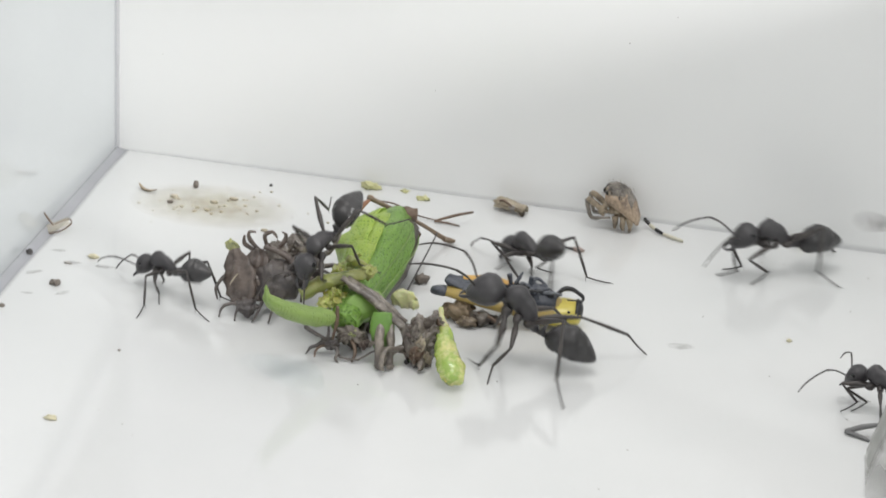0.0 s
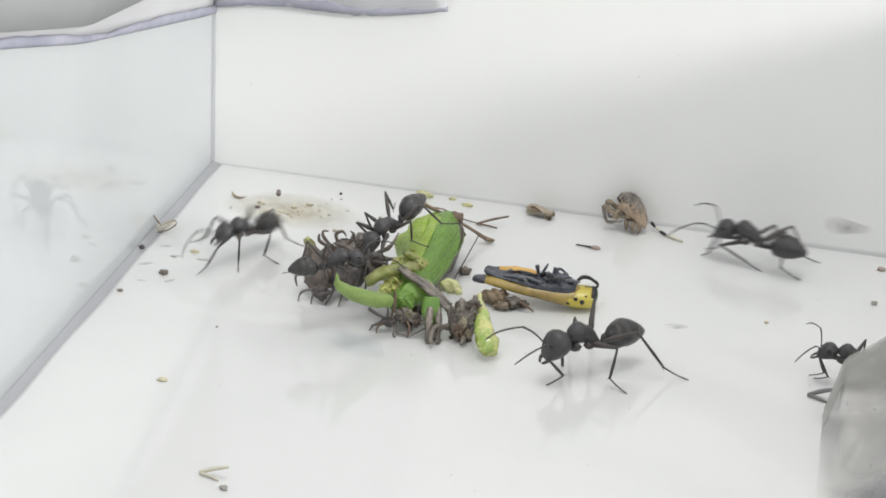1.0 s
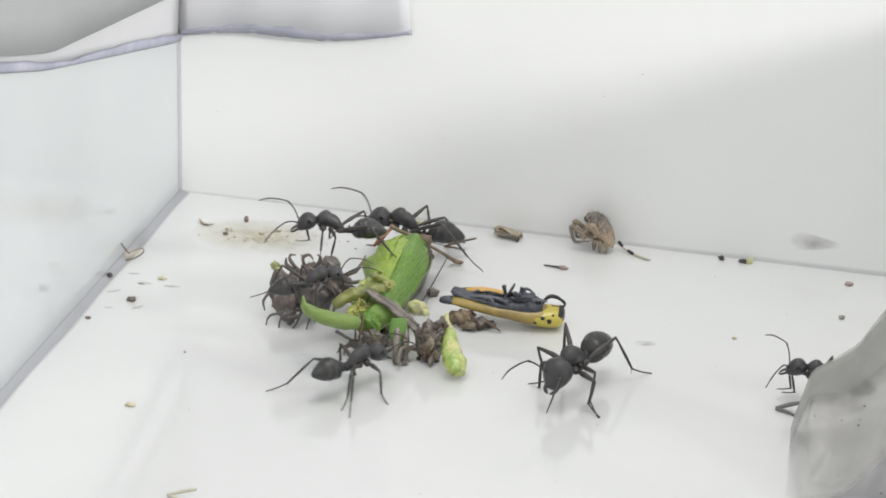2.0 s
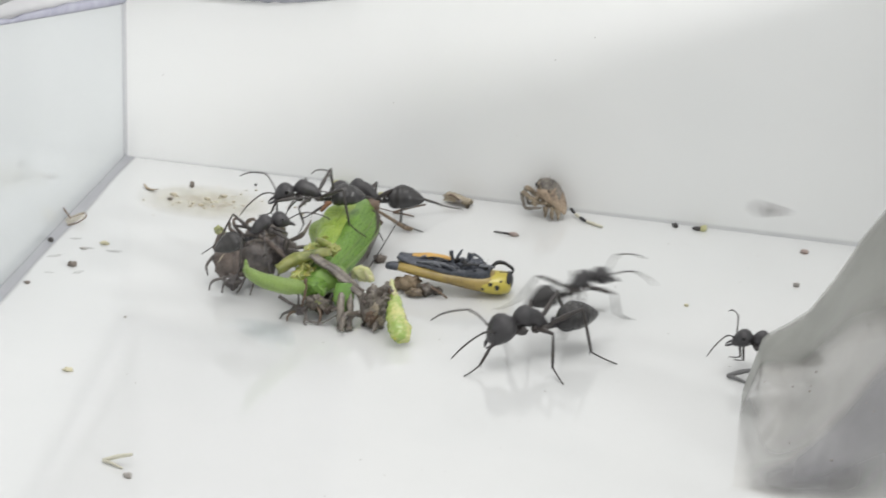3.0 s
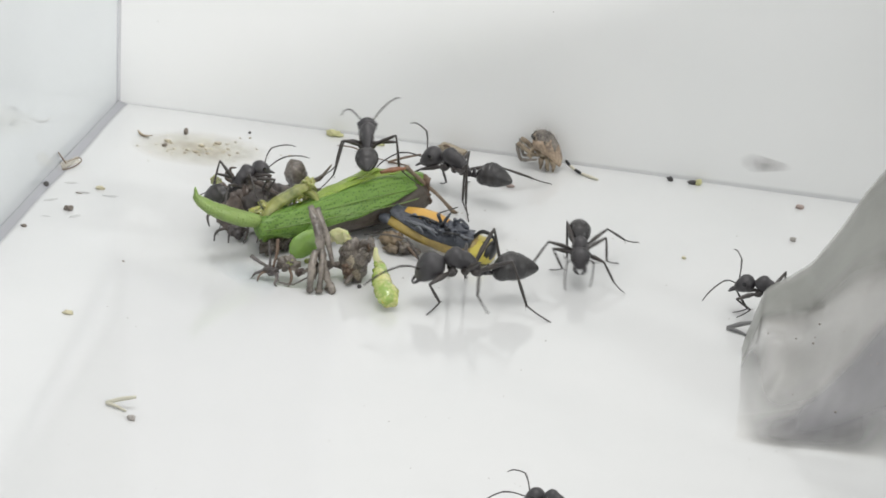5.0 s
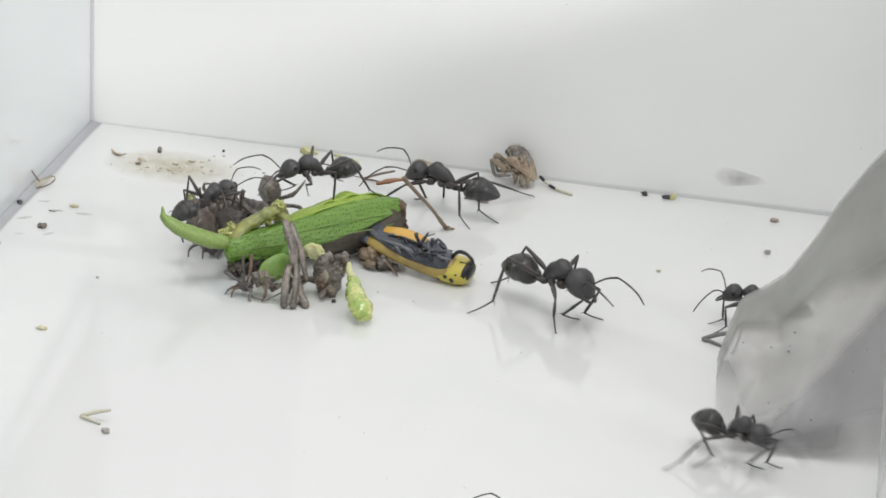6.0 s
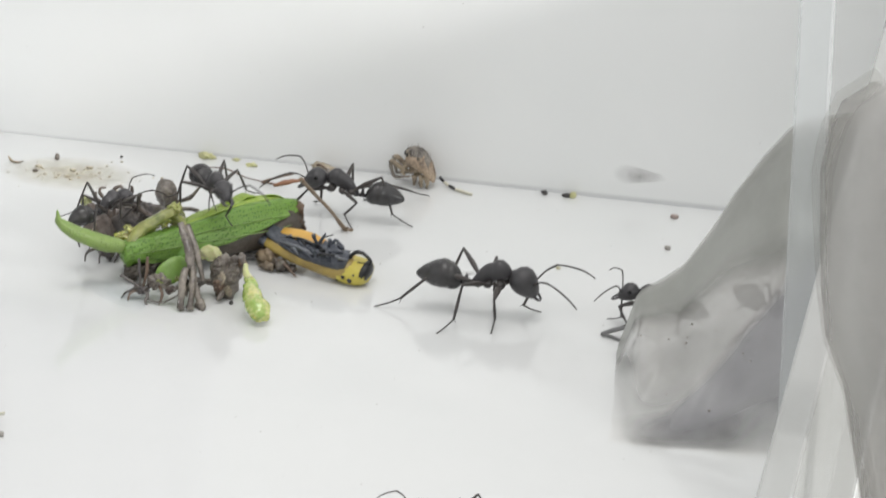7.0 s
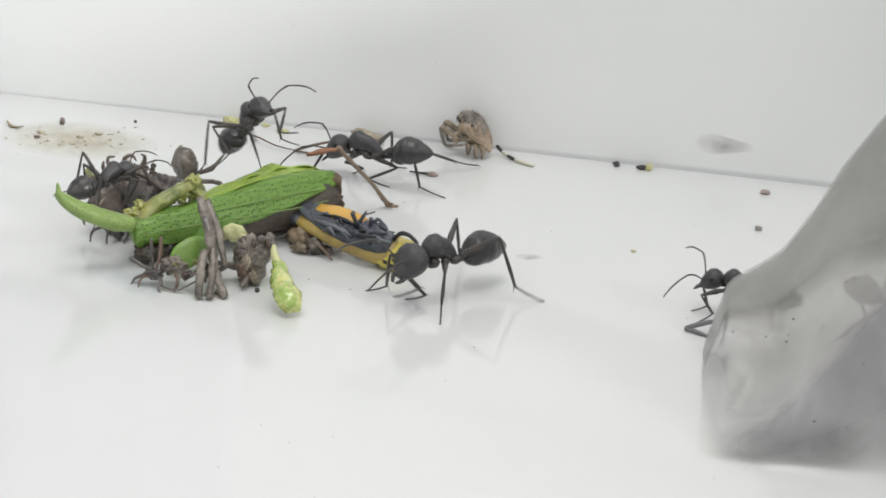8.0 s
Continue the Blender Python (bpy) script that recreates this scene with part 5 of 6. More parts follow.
def floor_bits():
    crumb("black_pellet", "small round black pellet near the wall", BLACK_BIT, 0.5, -20.3, (0.25, 0.24, 0.24), 1, 0.15)
    crumb("brown_crumb", "rough dark brown crumb on the floor", BROWN_BIT, 4.0, -24.5, (0.32, 0.28, 0.24), 2, 0.5)
    crumb("yellow_flake", "small pale yellow flake on the floor", YELLOW_BIT, 5.0, -19.4, (0.36, 0.26, 0.16), 3)
    crumb("brown_crumb", "tiny brown crumb on the floor", BROWN_BIT, 1.7, -29.0, (0.24, 0.15, 0.12), 4, 0.5)
    crumb("dark_seed", "dark brown seed-like pellet on the floor", BROWN_BIT, 8.0, -5.1, (0.2, 0.22, 0.32), 5, 0.2, 30)
    crumb("brown_crumb", "tiny brown crumb on the floor", BROWN_BIT, 7.1, -8.4, (0.22, 0.16, 0.13), 6, 0.5)
    crumb("yellow_flake", "pale orange-yellow flake on the floor", YELLOW_BIT, 10.7, -43.6, (0.42, 0.3, 0.14), 7)
    crumb("brown_crumb", "small pale grey crumb on the floor", GREY_BIT, 62.5, -10.1, (0.24, 0.17, 0.2), 8, 0.5)
    crumb("yellow_flake", "tiny olive-yellow crumb on the floor", YELLOW_BIT, 54.5, -16.8, (0.19, 0.15, 0.12), 9, 0.5)
    crumb("red_crumb", "oval red-brown crumb on the floor", RED_BIT, 62.1, -2.9, (0.36, 0.25, 0.2), 11, 0.3)
    crumb("black_crumb", "small black crumb at the wall's foot", BLACK_BIT, 50.5, -0.7, (0.25, 0.2, 0.2), 12, 0.5)
    crumb("dark_crumb", "dark speck at the back wall", BLACK_BIT, 13.2, -3.0, (0.12, 0.1, 0.1), 13, 0.5)
    crumb("pale_speck", "tiny grey speck on the floor", GREY_BIT, 11.6, -32.9, (0.12, 0.1, 0.07), 14, 0.4)
    crumb("brown_pellet", "brown pellet beside the heap", BROWN_BIT, 28.2, -15.9, (0.45, 0.4, 0.42), 15, 0.35)
    for k, (x, y, r) in enumerate(((20.4, -0.9, 0.62), (24.6, -1.6, 0.4), (23.0, -0.7, 0.28))):
        crumb("yellow_crumb", "soft yellow crumb at the foot of the wall", GREEN_BIT, x, y, (r, r * 0.6, r * 0.45), 20 + k, 0.6)
    crumb("pale_smear", "faint grey smear on the floor", FLOOR_SMEAR, 47.4, -20.0, (1.0, 0.5, 0.02), 30, 0.35, 10, "smear")
    for k, (x, y, l, turn) in enumerate(((2.3, -19.0, 0.55, 20), (4.0, -20.6, 0.5, 0), (1.9, -23.0, 0.6, 40), (6.2, -20.6, 0.7, 5), (4.9, -25.6, 0.6, 50), (2.6, -26.4, 0.4, 10))):
        crumb("pale_smear", "faint grey smear on the floor beside the glossy wall", FLOOR_SMEAR, x, y, (l, l * 0.4, 0.02), 50 + k, 0.45, turn, "smear")
    crumb("grey_crumb", "flat grey-brown flake on the floor beside the glossy wall", GREY_BIT, 3.6, -20.9, (0.3, 0.1, 0.08), 60, 0.4, 0)

    ob = tagged(empty("yellow_fragment", mm(52.5, -0.8, 0)), "dark crumb with a yellow-green flake at the wall", "crumb")
    bm = bmesh.new()
    lump(bm, (0.4, 0.2, 0.2), 0.5, 3, (0, 0, 0.15), 3, 1.6)
    part("grain", bm, BLACK_BIT, ob)
    bm = bmesh.new()
    lump(bm, (0.28, 0.2, 0.28), 0.5, 6, (0.5, 0, 0.24), 3, 1.6)
    part("flake", bm, GREEN_BIT, ob, "yellow-green flake")

    ob = tagged(empty("curled_flake", mm(4.7, -6.9, 0, 0, 0, -20)), "curled tan flake on the floor", "flake")
    bm = bmesh.new()
    limb(bm, [(-0.8, 0.2, 0.35), (-0.3, 0, 0.12), (0.3, 0, 0.12), (0.9, 0.15, 0.3)], [0.06, 0.16, 0.16, 0.05], 7, 3, 0.5)
    part("flake", bm, PALE_TAN, ob)

    ob = tagged(empty("wing_fragment", mm(1.0, -16.0, 0, 0, 0, 35) @ Matrix.Scale(0.75, 4)), "pale translucent wing fragment with a dark rim leaning on the wall", "wing")
    bm = bmesh.new()
    grid = [[(-0.9 + 0.3 * i, -0.45 + 0.22 * j, 0.12 + 0.16 * i * 0.6 + 0.1 * j) for j in range(5)] for i in range(8)]
    sheet(bm, grid, 0.06)
    part("membrane", bm, MEMBRANE, ob)
    bm = bmesh.new()
    limb(bm, [(-0.9, -0.45, 0.1), (0.2, -0.6, 0.3), (1.3, -0.35, 0.8), (1.3, 0.4, 1.0), (0, 0.5, 0.6)], [0.07, 0.08, 0.08, 0.07, 0.05], 6, 4)
    limb(bm, [(-0.2, 0.4, 0.5), (-0.7, 0.6, 1.2), (-1.1, 0.5, 1.9)], [0.09, 0.1, 0.07], 6, 3)
    part("rim", bm, BROWN_LIMB, ob)

    ob = tagged(empty("insect_leg", mm(37.0, -6.9, 0, 0, 0, -8)), "thin dark leg segment with a reddish end", "insect leg", "loose insect legs")
    bm = bmesh.new()
    limb(bm, [(-1.2, 0, 0.1), (-0.3, 0, 0.14), (0.3, 0, 0.16)], [0.06, 0.08, 0.12], 6, 3)
    part("shaft", bm, BLACK_BIT, ob)
    bm = bmesh.new()
    lump(bm, (0.42, 0.2, 0.2), 0.35, 3, (0.6, 0, 0.18), 2, 1.6)
    part("tip", bm, RED_BIT, ob, "reddish end")

    ob = tagged(empty("insect_leg", mm(42.2, -1.7, 0, 0, 0, -34)), "black and cream banded insect leg by the wall", "insect leg", "loose insect legs")
    for k, (a, b, m) in enumerate((((-1.1, 0, 0.7), (-0.5, 0, 0.4), BUG_BLACK), ((-0.5, 0, 0.4), (0.1, 0, 0.25), BONE), ((0.1, 0, 0.25), (0.9, 0, 0.16), BUG_BLACK), ((0.9, 0, 0.16), (2.6, 0.3, 0.12), BONE))):
        bm = bmesh.new()
        limb(bm, [a, [(p + q) / 2 for p, q in zip(a, b)], b], [0.13, 0.15, 0.11], 7, 3)
        part("segment", bm, m, ob)

    def bent(name, label, x, y, turn, mat, l1, l2, r):
        ob = tagged(empty(name, mm(x, y, 0, 0, 0, turn)), label, "insect leg", "loose insect legs")
        bm = bmesh.new()
        limb(bm, [(0, 0, 0.2), (l1 * 0.5, 0.3, 0.65), (l1, 0.5, 1.0)], [r * 0.9, r * 1.15, r * 0.8], 7, 4)
        part("thigh", bm, mat, ob)
        bm = bmesh.new()
        limb(bm, [(0, 0, 0.2), (l2 * 0.45, -0.1, 0.2), (l2 * 0.95, -0.25, 0.1)], [r * 0.9, r * 0.85, r * 0.55], 7, 4)
        part("shin", bm, mat, ob)
        return ob

    bent("insect_leg", "bleached bent insect leg lying on the floor", 18.6, -57.6, -12, BONE, 2.2, 1.9, 0.15)
    crumb("grey_crumb", "small grey crumb at the end of a bleached leg", GREY_BIT, 21.1, -59.3, (0.3, 0.25, 0.22), 41, 0.4)
    bent("insect_leg", "folded dark insect leg lying beside the plastic film", 60.1, -29.3, -14, GREY_LIMB, 2.0, 1.9, 0.17)
    bent("insect_leg", "thin dark bent insect leg near the wall", 26.5, -5.6, 6, BROWN_LIMB, 2.8, 2.0, 0.1)

    ob = tagged(empty("thin_leg", mm(23.5, -4.4, 0, 0, 0, -16)), "long thin brown insect leg on the floor", "insect leg", "loose insect legs")
    bm = bmesh.new()
    limb(bm, [(-2.4, 0.5, 0.12), (-0.5, 0.1, 0.5), (1.6, -0.3, 0.3), (3.2, 0.1, 0.1)], [0.05, 0.07, 0.06, 0.04], 6, 4)
    part("shaft", bm, BROWN_LIMB, ob)

    ob = tagged(empty("tan_husk", mm(31.3, -1.5, 0, 0, 0, -10)), "hollow pale tan husk beside the back wall", "husk")
    bm = bmesh.new()
    grid = []
    for i in range(15):
        u = i / 14
        row = []
        for j in range(11):
            turn = math.pi * (0.05 + 0.95 * j / 10)
            r = (0.46 + 0.1 * math.sin(u * 5)) * (1 + 0.25 * noise.noise(Vector((u * 6, turn * 2, 4.0))))
            row.append((-1.15 + 2.4 * u + 0.15 * noise.noise(Vector((u * 8, turn * 3, 9.0))), -r * 1.1 * math.cos(turn) * 0.9,
                        0.05 + r * (1.5 * math.sin(turn) ** 0.6)))
        grid.append(row)
    sheet(bm, grid, 0.07)
    part("shell", bm, HUSK_TAN, ob)
    for k, (x, z, l) in enumerate(((-0.9, 0.75, 0.5), (-0.3, 0.62, 0.6), (0.3, 0.55, 0.45), (0.9, 0.5, 0.4), (1.1, 0.3, 0.3))):
        plate(ob, (x - l * 0.5, -0.42, z), (x + l * 0.5, -0.5, z - 0.12), 0.2, (0, -1, 0.4), (HUSK_TAN, PALE_TAN, GREY_BIT)[k % 3], "", 0.12, 60 + k)
    bm = bmesh.new()
    limb(bm, [(-1.0, -0.2, 0.6), (-0.4, -0.45, 0.95), (0.3, -0.5, 0.6)], [0.09, 0.11, 0.06], 7, 3)
    part("limb", bm, BROWN_LIMB, ob)

    ob = tagged(empty("wall_smudge", mm(58.7, -0.03, 2.5)), "grey triangular smudge on the white wall", "smudge")
    bm = bmesh.new()
    grid = [[(-2.5 + 0.36 * i, -0.03, -1.2 + (0.32 * j) * (1 - i / 16) + i * 0.07) for j in range(8)] for i in range(14)]
    sheet(bm, grid, 0.02)
    part("smear", bm, SMEAR, ob)

    # dried food crust with countless grains in the corner
    rnd = random.Random(11)
    ob = tagged(empty("dried_crust", mm(10.2, -8.0, 0)), "thin dried yellowish food crust with tiny crumbs", "crust", kind="stuff")
    bm = bmesh.new()
    for k in range(54):
        x, y = rnd.gauss(0, 2.7), rnd.gauss(0, 1.7)
        r = rnd.uniform(0.045, 0.12) * (2.2 if k % 7 == 0 else 1.0)
        lump(bm, (r * 1.4, r, r * 0.6), 0.4, k, (x + y * 0.3, y, r * 0.35), 1)
    part("grains", bm, BROWN_CRUST, ob)
    bm = bmesh.new()
    sheet(bm, [[(-6.5 + 13 * i / 12, -4 + 8 * j / 8, 0.012) for j in range(9)] for i in range(13)], 0.006)
    part("film", bm, STAIN, ob)
    # dust specks scattered over floor and wall
    ob = tagged(empty("dust_specks"), "scattered fine dark dust specks on the floor", "dust", kind="stuff")
    bm = bmesh.new()
    for k in range(64):
        x, y = rnd.uniform(1, 73), rnd.uniform(-75, -0.5)
        r = rnd.uniform(0.02, 0.05)
        lump(bm, (r * 1.3, r, r * 0.5), 0.3, k, (x, y, r * 0.3), 1)
    for k in range(9):
        r = rnd.uniform(0.02, 0.045)
        lump(bm, (r, r * 0.4, r), 0.3, k, (rnd.uniform(2, 74), -0.02, rnd.uniform(3, 30)), 1)
    part("specks", bm, BROWN_BIT, ob)


BROWN_CRUST = material("tan_crust_grain", (0.52, 0.48, 0.38), 0.7, mottle=0.8, scale=500, dark=(0.28, 0.2, 0.12))


# ---- clouded plastic film at the side ----
def make_film():
    ob = tagged(empty("plastic_film"), "crumpled clouded grey plastic film rising along the partition", "plastic film")

    def ridge(x):
        return float(np.interp(x, (61.8, 63.2, 65.0, 66.6, 68.5, 70.0, 72.1, 73.8, 75.0, 77.0, 79.4), (0.2, 5.3, 6.6, 8.0, 11.2, 14.2, 17.6, 19.9, 20.7, 21.2, 21.6)))

    def surface(x, v, lift=0.0):
        h = ridge(x) * (1 - v) ** 0.85 + 0.5 * math.sin(x * 0.9 + v * 5) * v * (1 - v) * 2
        fold = 1.1 * math.exp(-((v - 0.35 - 0.03 * (x - 62)) / 0.06) ** 2)
        wob = 0.9 * noise.noise(Vector((x * 0.28, v * 3.2, 2.0))) + 0.35 * abs(noise.noise(Vector((x * 0.6 + v * 5, v * 2, 7.0))))
        return (x + 1.9 * v * (79.4 - x) / 17.6 + wob * 0.3, -32.5 - 15.5 * v - wob - lift * 0.6, max(0.12, h + fold * (1 - v) + wob * 0.6) + lift)

    # edges of each sheet fade in opacity to imitate a soft, blurred rim
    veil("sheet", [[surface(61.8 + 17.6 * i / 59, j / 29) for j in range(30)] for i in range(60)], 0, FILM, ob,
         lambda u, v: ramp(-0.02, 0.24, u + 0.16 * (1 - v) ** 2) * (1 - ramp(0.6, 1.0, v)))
    # added layer along the upper rim, the band's darker tone put into its tint
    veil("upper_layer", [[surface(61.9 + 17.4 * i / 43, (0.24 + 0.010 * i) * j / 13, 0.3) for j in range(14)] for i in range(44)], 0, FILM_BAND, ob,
         lambda u, v: (1 - ramp(0.62, 1.0, v)) * (0.55 + 0.45 * ramp(0.0, 0.12, v)), "added grey-green layer along the rim, shading put into its tint")
    # added grey patch below the rim, its shading put into the tint
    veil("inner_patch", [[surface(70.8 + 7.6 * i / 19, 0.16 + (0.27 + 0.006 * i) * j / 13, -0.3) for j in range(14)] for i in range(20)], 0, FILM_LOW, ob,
         lambda u, v: ramp(0.0, 0.25, u) * ramp(0.0, 0.25, v) * (1 - ramp(0.85, 1.0, v)), "added violet-grey patch, shading put into its tint")
    # added layer over the foot, tinted for its shading, its upper edge a pale slanting crease
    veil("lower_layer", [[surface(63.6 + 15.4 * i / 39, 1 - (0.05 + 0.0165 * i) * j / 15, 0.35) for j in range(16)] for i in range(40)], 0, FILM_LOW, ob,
         lambda u, v: (1 - ramp(0.75, 1.0, v)) * ramp(0.0, 0.3, u) * ramp(0.0, 0.4, v), "added violet-grey layer over the foot, shading put into its tint")
    # fold at the film's foot, its shade put into a darker copy of the film
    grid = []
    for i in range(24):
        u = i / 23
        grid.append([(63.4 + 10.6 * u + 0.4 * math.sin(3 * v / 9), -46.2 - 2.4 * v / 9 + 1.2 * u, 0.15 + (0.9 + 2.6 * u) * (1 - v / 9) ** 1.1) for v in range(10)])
    veil("fold", grid, 0, FILM_SHADE, ob, lambda u, v: ramp(0.0, 0.35, u) * (1 - ramp(0.75, 1.0, u)) * ramp(0.0, 0.35, v) * (1 - ramp(0.6, 1.0, v)),
         "fold at the foot of the film, its dark grey shade painted in")
    rnd = random.Random(31)
    bm = bmesh.new()  # grains stuck to the film
    for k in range(16):
        x, y, z = surface(rnd.uniform(63.5, 75), rnd.uniform(0.35, 0.9), 0.45)
        r = rnd.uniform(0.05, 0.11)
        lump(bm, (r, r * 0.6, r), 0.4, k, (x, y, z), 1)
    part("stuck_grains", bm, FILM_GRAIN, ob, "small grey-brown grains stuck to the film")
    return ob


FILM_GRAIN = material("grey_film_grain", (0.30, 0.275, 0.25), 0.6, mottle=0.6, scale=900, dark=(0.2, 0.18, 0.16))


def make_hanging_film():
    """A rounded sheet of the same film outside the low side wall, standing on the table."""
    ob = tagged(empty("plastic_film"), "rounded clouded grey plastic film standing outside the low wall", "plastic film")
    grid = []
    rim = []
    for j in range(40):
        z = -2.15 + 51.2 * j / 39
        x0 = -1.0 + float(np.interp(z, (-2.2, 25, 32.3, 34.3, 37.5, 40.7, 43.9, 45.8, 47.4, 48.9, 49.2), (87, 86, 84.3, 83.3, 82.75, 82.45, 82.2, 82.45, 82.8, 83.8, 85.5)))
        grid.append([(x0 + 16 * (i / 19) ** 1.3, -104 - 3.5 * math.sin(math.pi * i / 19) + 0.5 * noise.noise(Vector((i * 0.3, z * 0.08, 4))), z) for i in range(20)])
        rim.append((x0 + 0.5, -104.4, z))
    veil("sheet", grid, 0.1, FILM, ob, lambda u, v: 0.5 + 0.35 * ramp(0.0, 0.4, v))
    bm = bmesh.new()
    tube(bm, rim, [0.75 + 0.25 * math.sin(0.2 * k) for k in range(40)], 9, 0.5)
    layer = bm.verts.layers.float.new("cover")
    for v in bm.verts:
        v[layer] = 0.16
    part("rolled_edge", bm, FILM_BAND, ob, "darker rolled edge of the film")
    return ob


cricket, cricket_arm, cricket_flap, cricket_tip, cricket_thigh, cricket_shin, cricket_stump = make_cricket()
dark_carcass = make_dark_carcass()
old_head = make_old_head()
dry_leg = make_dry_leg()
husk = make_husk()
leg_bundle = make_leg_bundle()
green_stump = make_green_stump()
leafhopper = make_leafhopper()
bits = make_pile_bits()
clear_wing = make_clear_wing()
pellet = crumb("black_pellet", "tiny black pellet in front of the heap", BLACK_BIT, 30.4, -28.6, (0.18, 0.18, 0.18), 16, 0.2)
make_spider()
floor_bits()
make_film()
make_hanging_film()


# ---- ants, and how everything moves ----
ANTS = {
    "front": make_ant("large black ant with a satin gaster beside the leafhopper", 1.16, 30, 1.22),
    "heap": make_ant("small black ant feeding at the heap's dark carcass", 0.82, 25),
    "puller": make_ant("black ant tugging at the green carcass from behind", 1.03, 22, 1.05),
    "climber": make_ant("black ant climbing over the green carcass", 0.92, 24),
    "runner": make_ant("restless black ant running round the food heap", 0.92, 16),
    "hider": make_ant("black ant half hidden behind the plastic film", 0.88, 20),
    "near": make_ant("black ant wandering on the empty floor", 0.8, 16),
}


def motions():
    move_ant(ANTS["front"], [
        (0, 39.3, -26.2, 0.0, 184, 27), (0.2, 40.4, -28.2, 0.0, 149, 32), (0.3, 40.2, -26.0, 0.0, 138, 31), (0.4, 40.8, -26.2, 0.0, 146, 16),
        (0.5, 41.0, -26.6, 0.0, 175, 12), (0.8, 43.2, -29.0, 0.0, 216, -3), (1, 43.3, -30.3, 0.0, 228, 2), (1.2, 43.4, -31.5, 0.0, 245, 12),
        (1.7, 44.2, -30.5, 0.0, 245, 0), (2.3, 45.3, -29.9, 0.0, 276, 0), (2.5, 46.4, -30.3, 0.0, 289, 0), (2.7, 43.5, -30.7, 0.0, 267, 1),
        (2.9, 45.2, -27.9, 0.0, 207, -12), (3, 45.9, -29.5, 0.0, 222, -1), (3.3, 45.3, -24.8, 0.0, 159, 7), (3.5, 43.9, -26.9, 0.0, 149, 22),
        (3.7, 42.4, -25.3, 0.0, 163, 16), (3.9, 37.2, -26.8, 0.0, 149, 0), (4, 37.8, -30.0, 0.0, 182, 12), (4.2, 35.6, -29.4, 0.0, 188, 11),
        (4.3, 36.8, -29.8, 0.0, 189, 14), (4.5, 39.5, -31.4, 0.0, 187, -0), (4.7, 39.9, -31.2, 0.0, 172, -4), (5.05, 41.2, -30.5, 0.0, 215, 0),
        (5.4, 43.7, -29.4, 0.0, 285, 0), (5.8, 45.4, -27.0, 0.0, 321, 10), (6, 46.5, -27.3, 0.0, 327, 6), (6.5, 48.8, -27.3, 0.0, 348, 4),
        (7, 49.1, -27.7, 0.0, 359, -1), (7.2, 47.1, -25.6, 0.0, 299, 12), (7.4, 46.2, -25.9, 0.0, 266, 1), (7.5, 45.7, -26.7, 0.0, 266, -1),
        (7.6, 45.1, -25.1, 0.0, 240, -8), (7.8, 44.7, -25.4, 0.0, 238, -0), (8, 44.1, -27.6, 0.0, 234, 4),
    ], pins=[
        ("front", 1, 0, 34.5, -26.8), ("front", 1, 0.5, 35.4, -25.6), ("front", 1, 1, 39.9, -34.2), ("front", 1, 2.5, 47.9, -34.5),
        ("front", 1, 3, 40.2, -35.3), ("front", 1, 3.5, 36.9, -25.2), ("front", 1, 4.5, 36.2, -34.7), ("front", 1, 6.5, 54.6, -25.7),
        ("front", 1, 7, 54.6, -26.1), ("front", 1, 7.5, 48.7, -31.1), ("front", 1, 8, 40.9, -29.7), ("front", -1, 6, 50.2, -27.2),
        ("front", -1, 6.5, 51.7, -31.0), ("front", -1, 7, 51.7, -31.2), ("middle", 1, 1, 46.1, -33.6), ("middle", 1, 2.5, 51.3, -29.6),
        ("middle", 1, 3, 48.0, -34.3), ("middle", 1, 3.5, 39.5, -30.2), ("middle", 1, 4, 38.6, -35.7), ("middle", 1, 4.5, 38.6, -35.7),
        ("middle", 1, 7.5, 50.7, -22.3), ("middle", 1, 8, 44.0, -33.0), ("middle", -1, 0.5, 45.3, -20.4), ("middle", -1, 2.5, 43.0, -33.0),
        ("middle", -1, 3.5, 47.1, -21.9), ("middle", -1, 6, 50.0, -31.4), ("middle", -1, 6.5, 47.6, -31.7), ("middle", -1, 7, 47.7, -32.4),
        ("middle", -1, 7.5, 41.4, -29.2), ("hind", 1, 0, 41.8, -31.6), ("hind", 1, 0.5, 41.7, -32.1), ("hind", 1, 1, 50.3, -29.6),
        ("hind", 1, 2.5, 50.8, -23.4), ("hind", 1, 3, 51.2, -29.5), ("hind", 1, 3.5, 44.8, -32.6), ("hind", 1, 4, 45.0, -32.4),
        ("hind", 1, 4.5, 45.0, -32.6), ("hind", 1, 6, 41.1, -24.1), ("hind", 1, 7.5, 48.0, -21.1), ("hind", 1, 8, 49.9, -27.4),
        ("hind", -1, 0, 46.9, -22.0), ("hind", -1, 0.5, 47.9, -24.5), ("hind", -1, 2.5, 40.4, -29.5), ("hind", -1, 3.5, 50.5, -24.7),
        ("hind", -1, 6, 41.5, -30.1), ("hind", -1, 6.5, 42.0, -28.3), ("hind", -1, 7, 41.9, -28.7), ("hind", -1, 7.5, 42.0, -22.1),
    ])
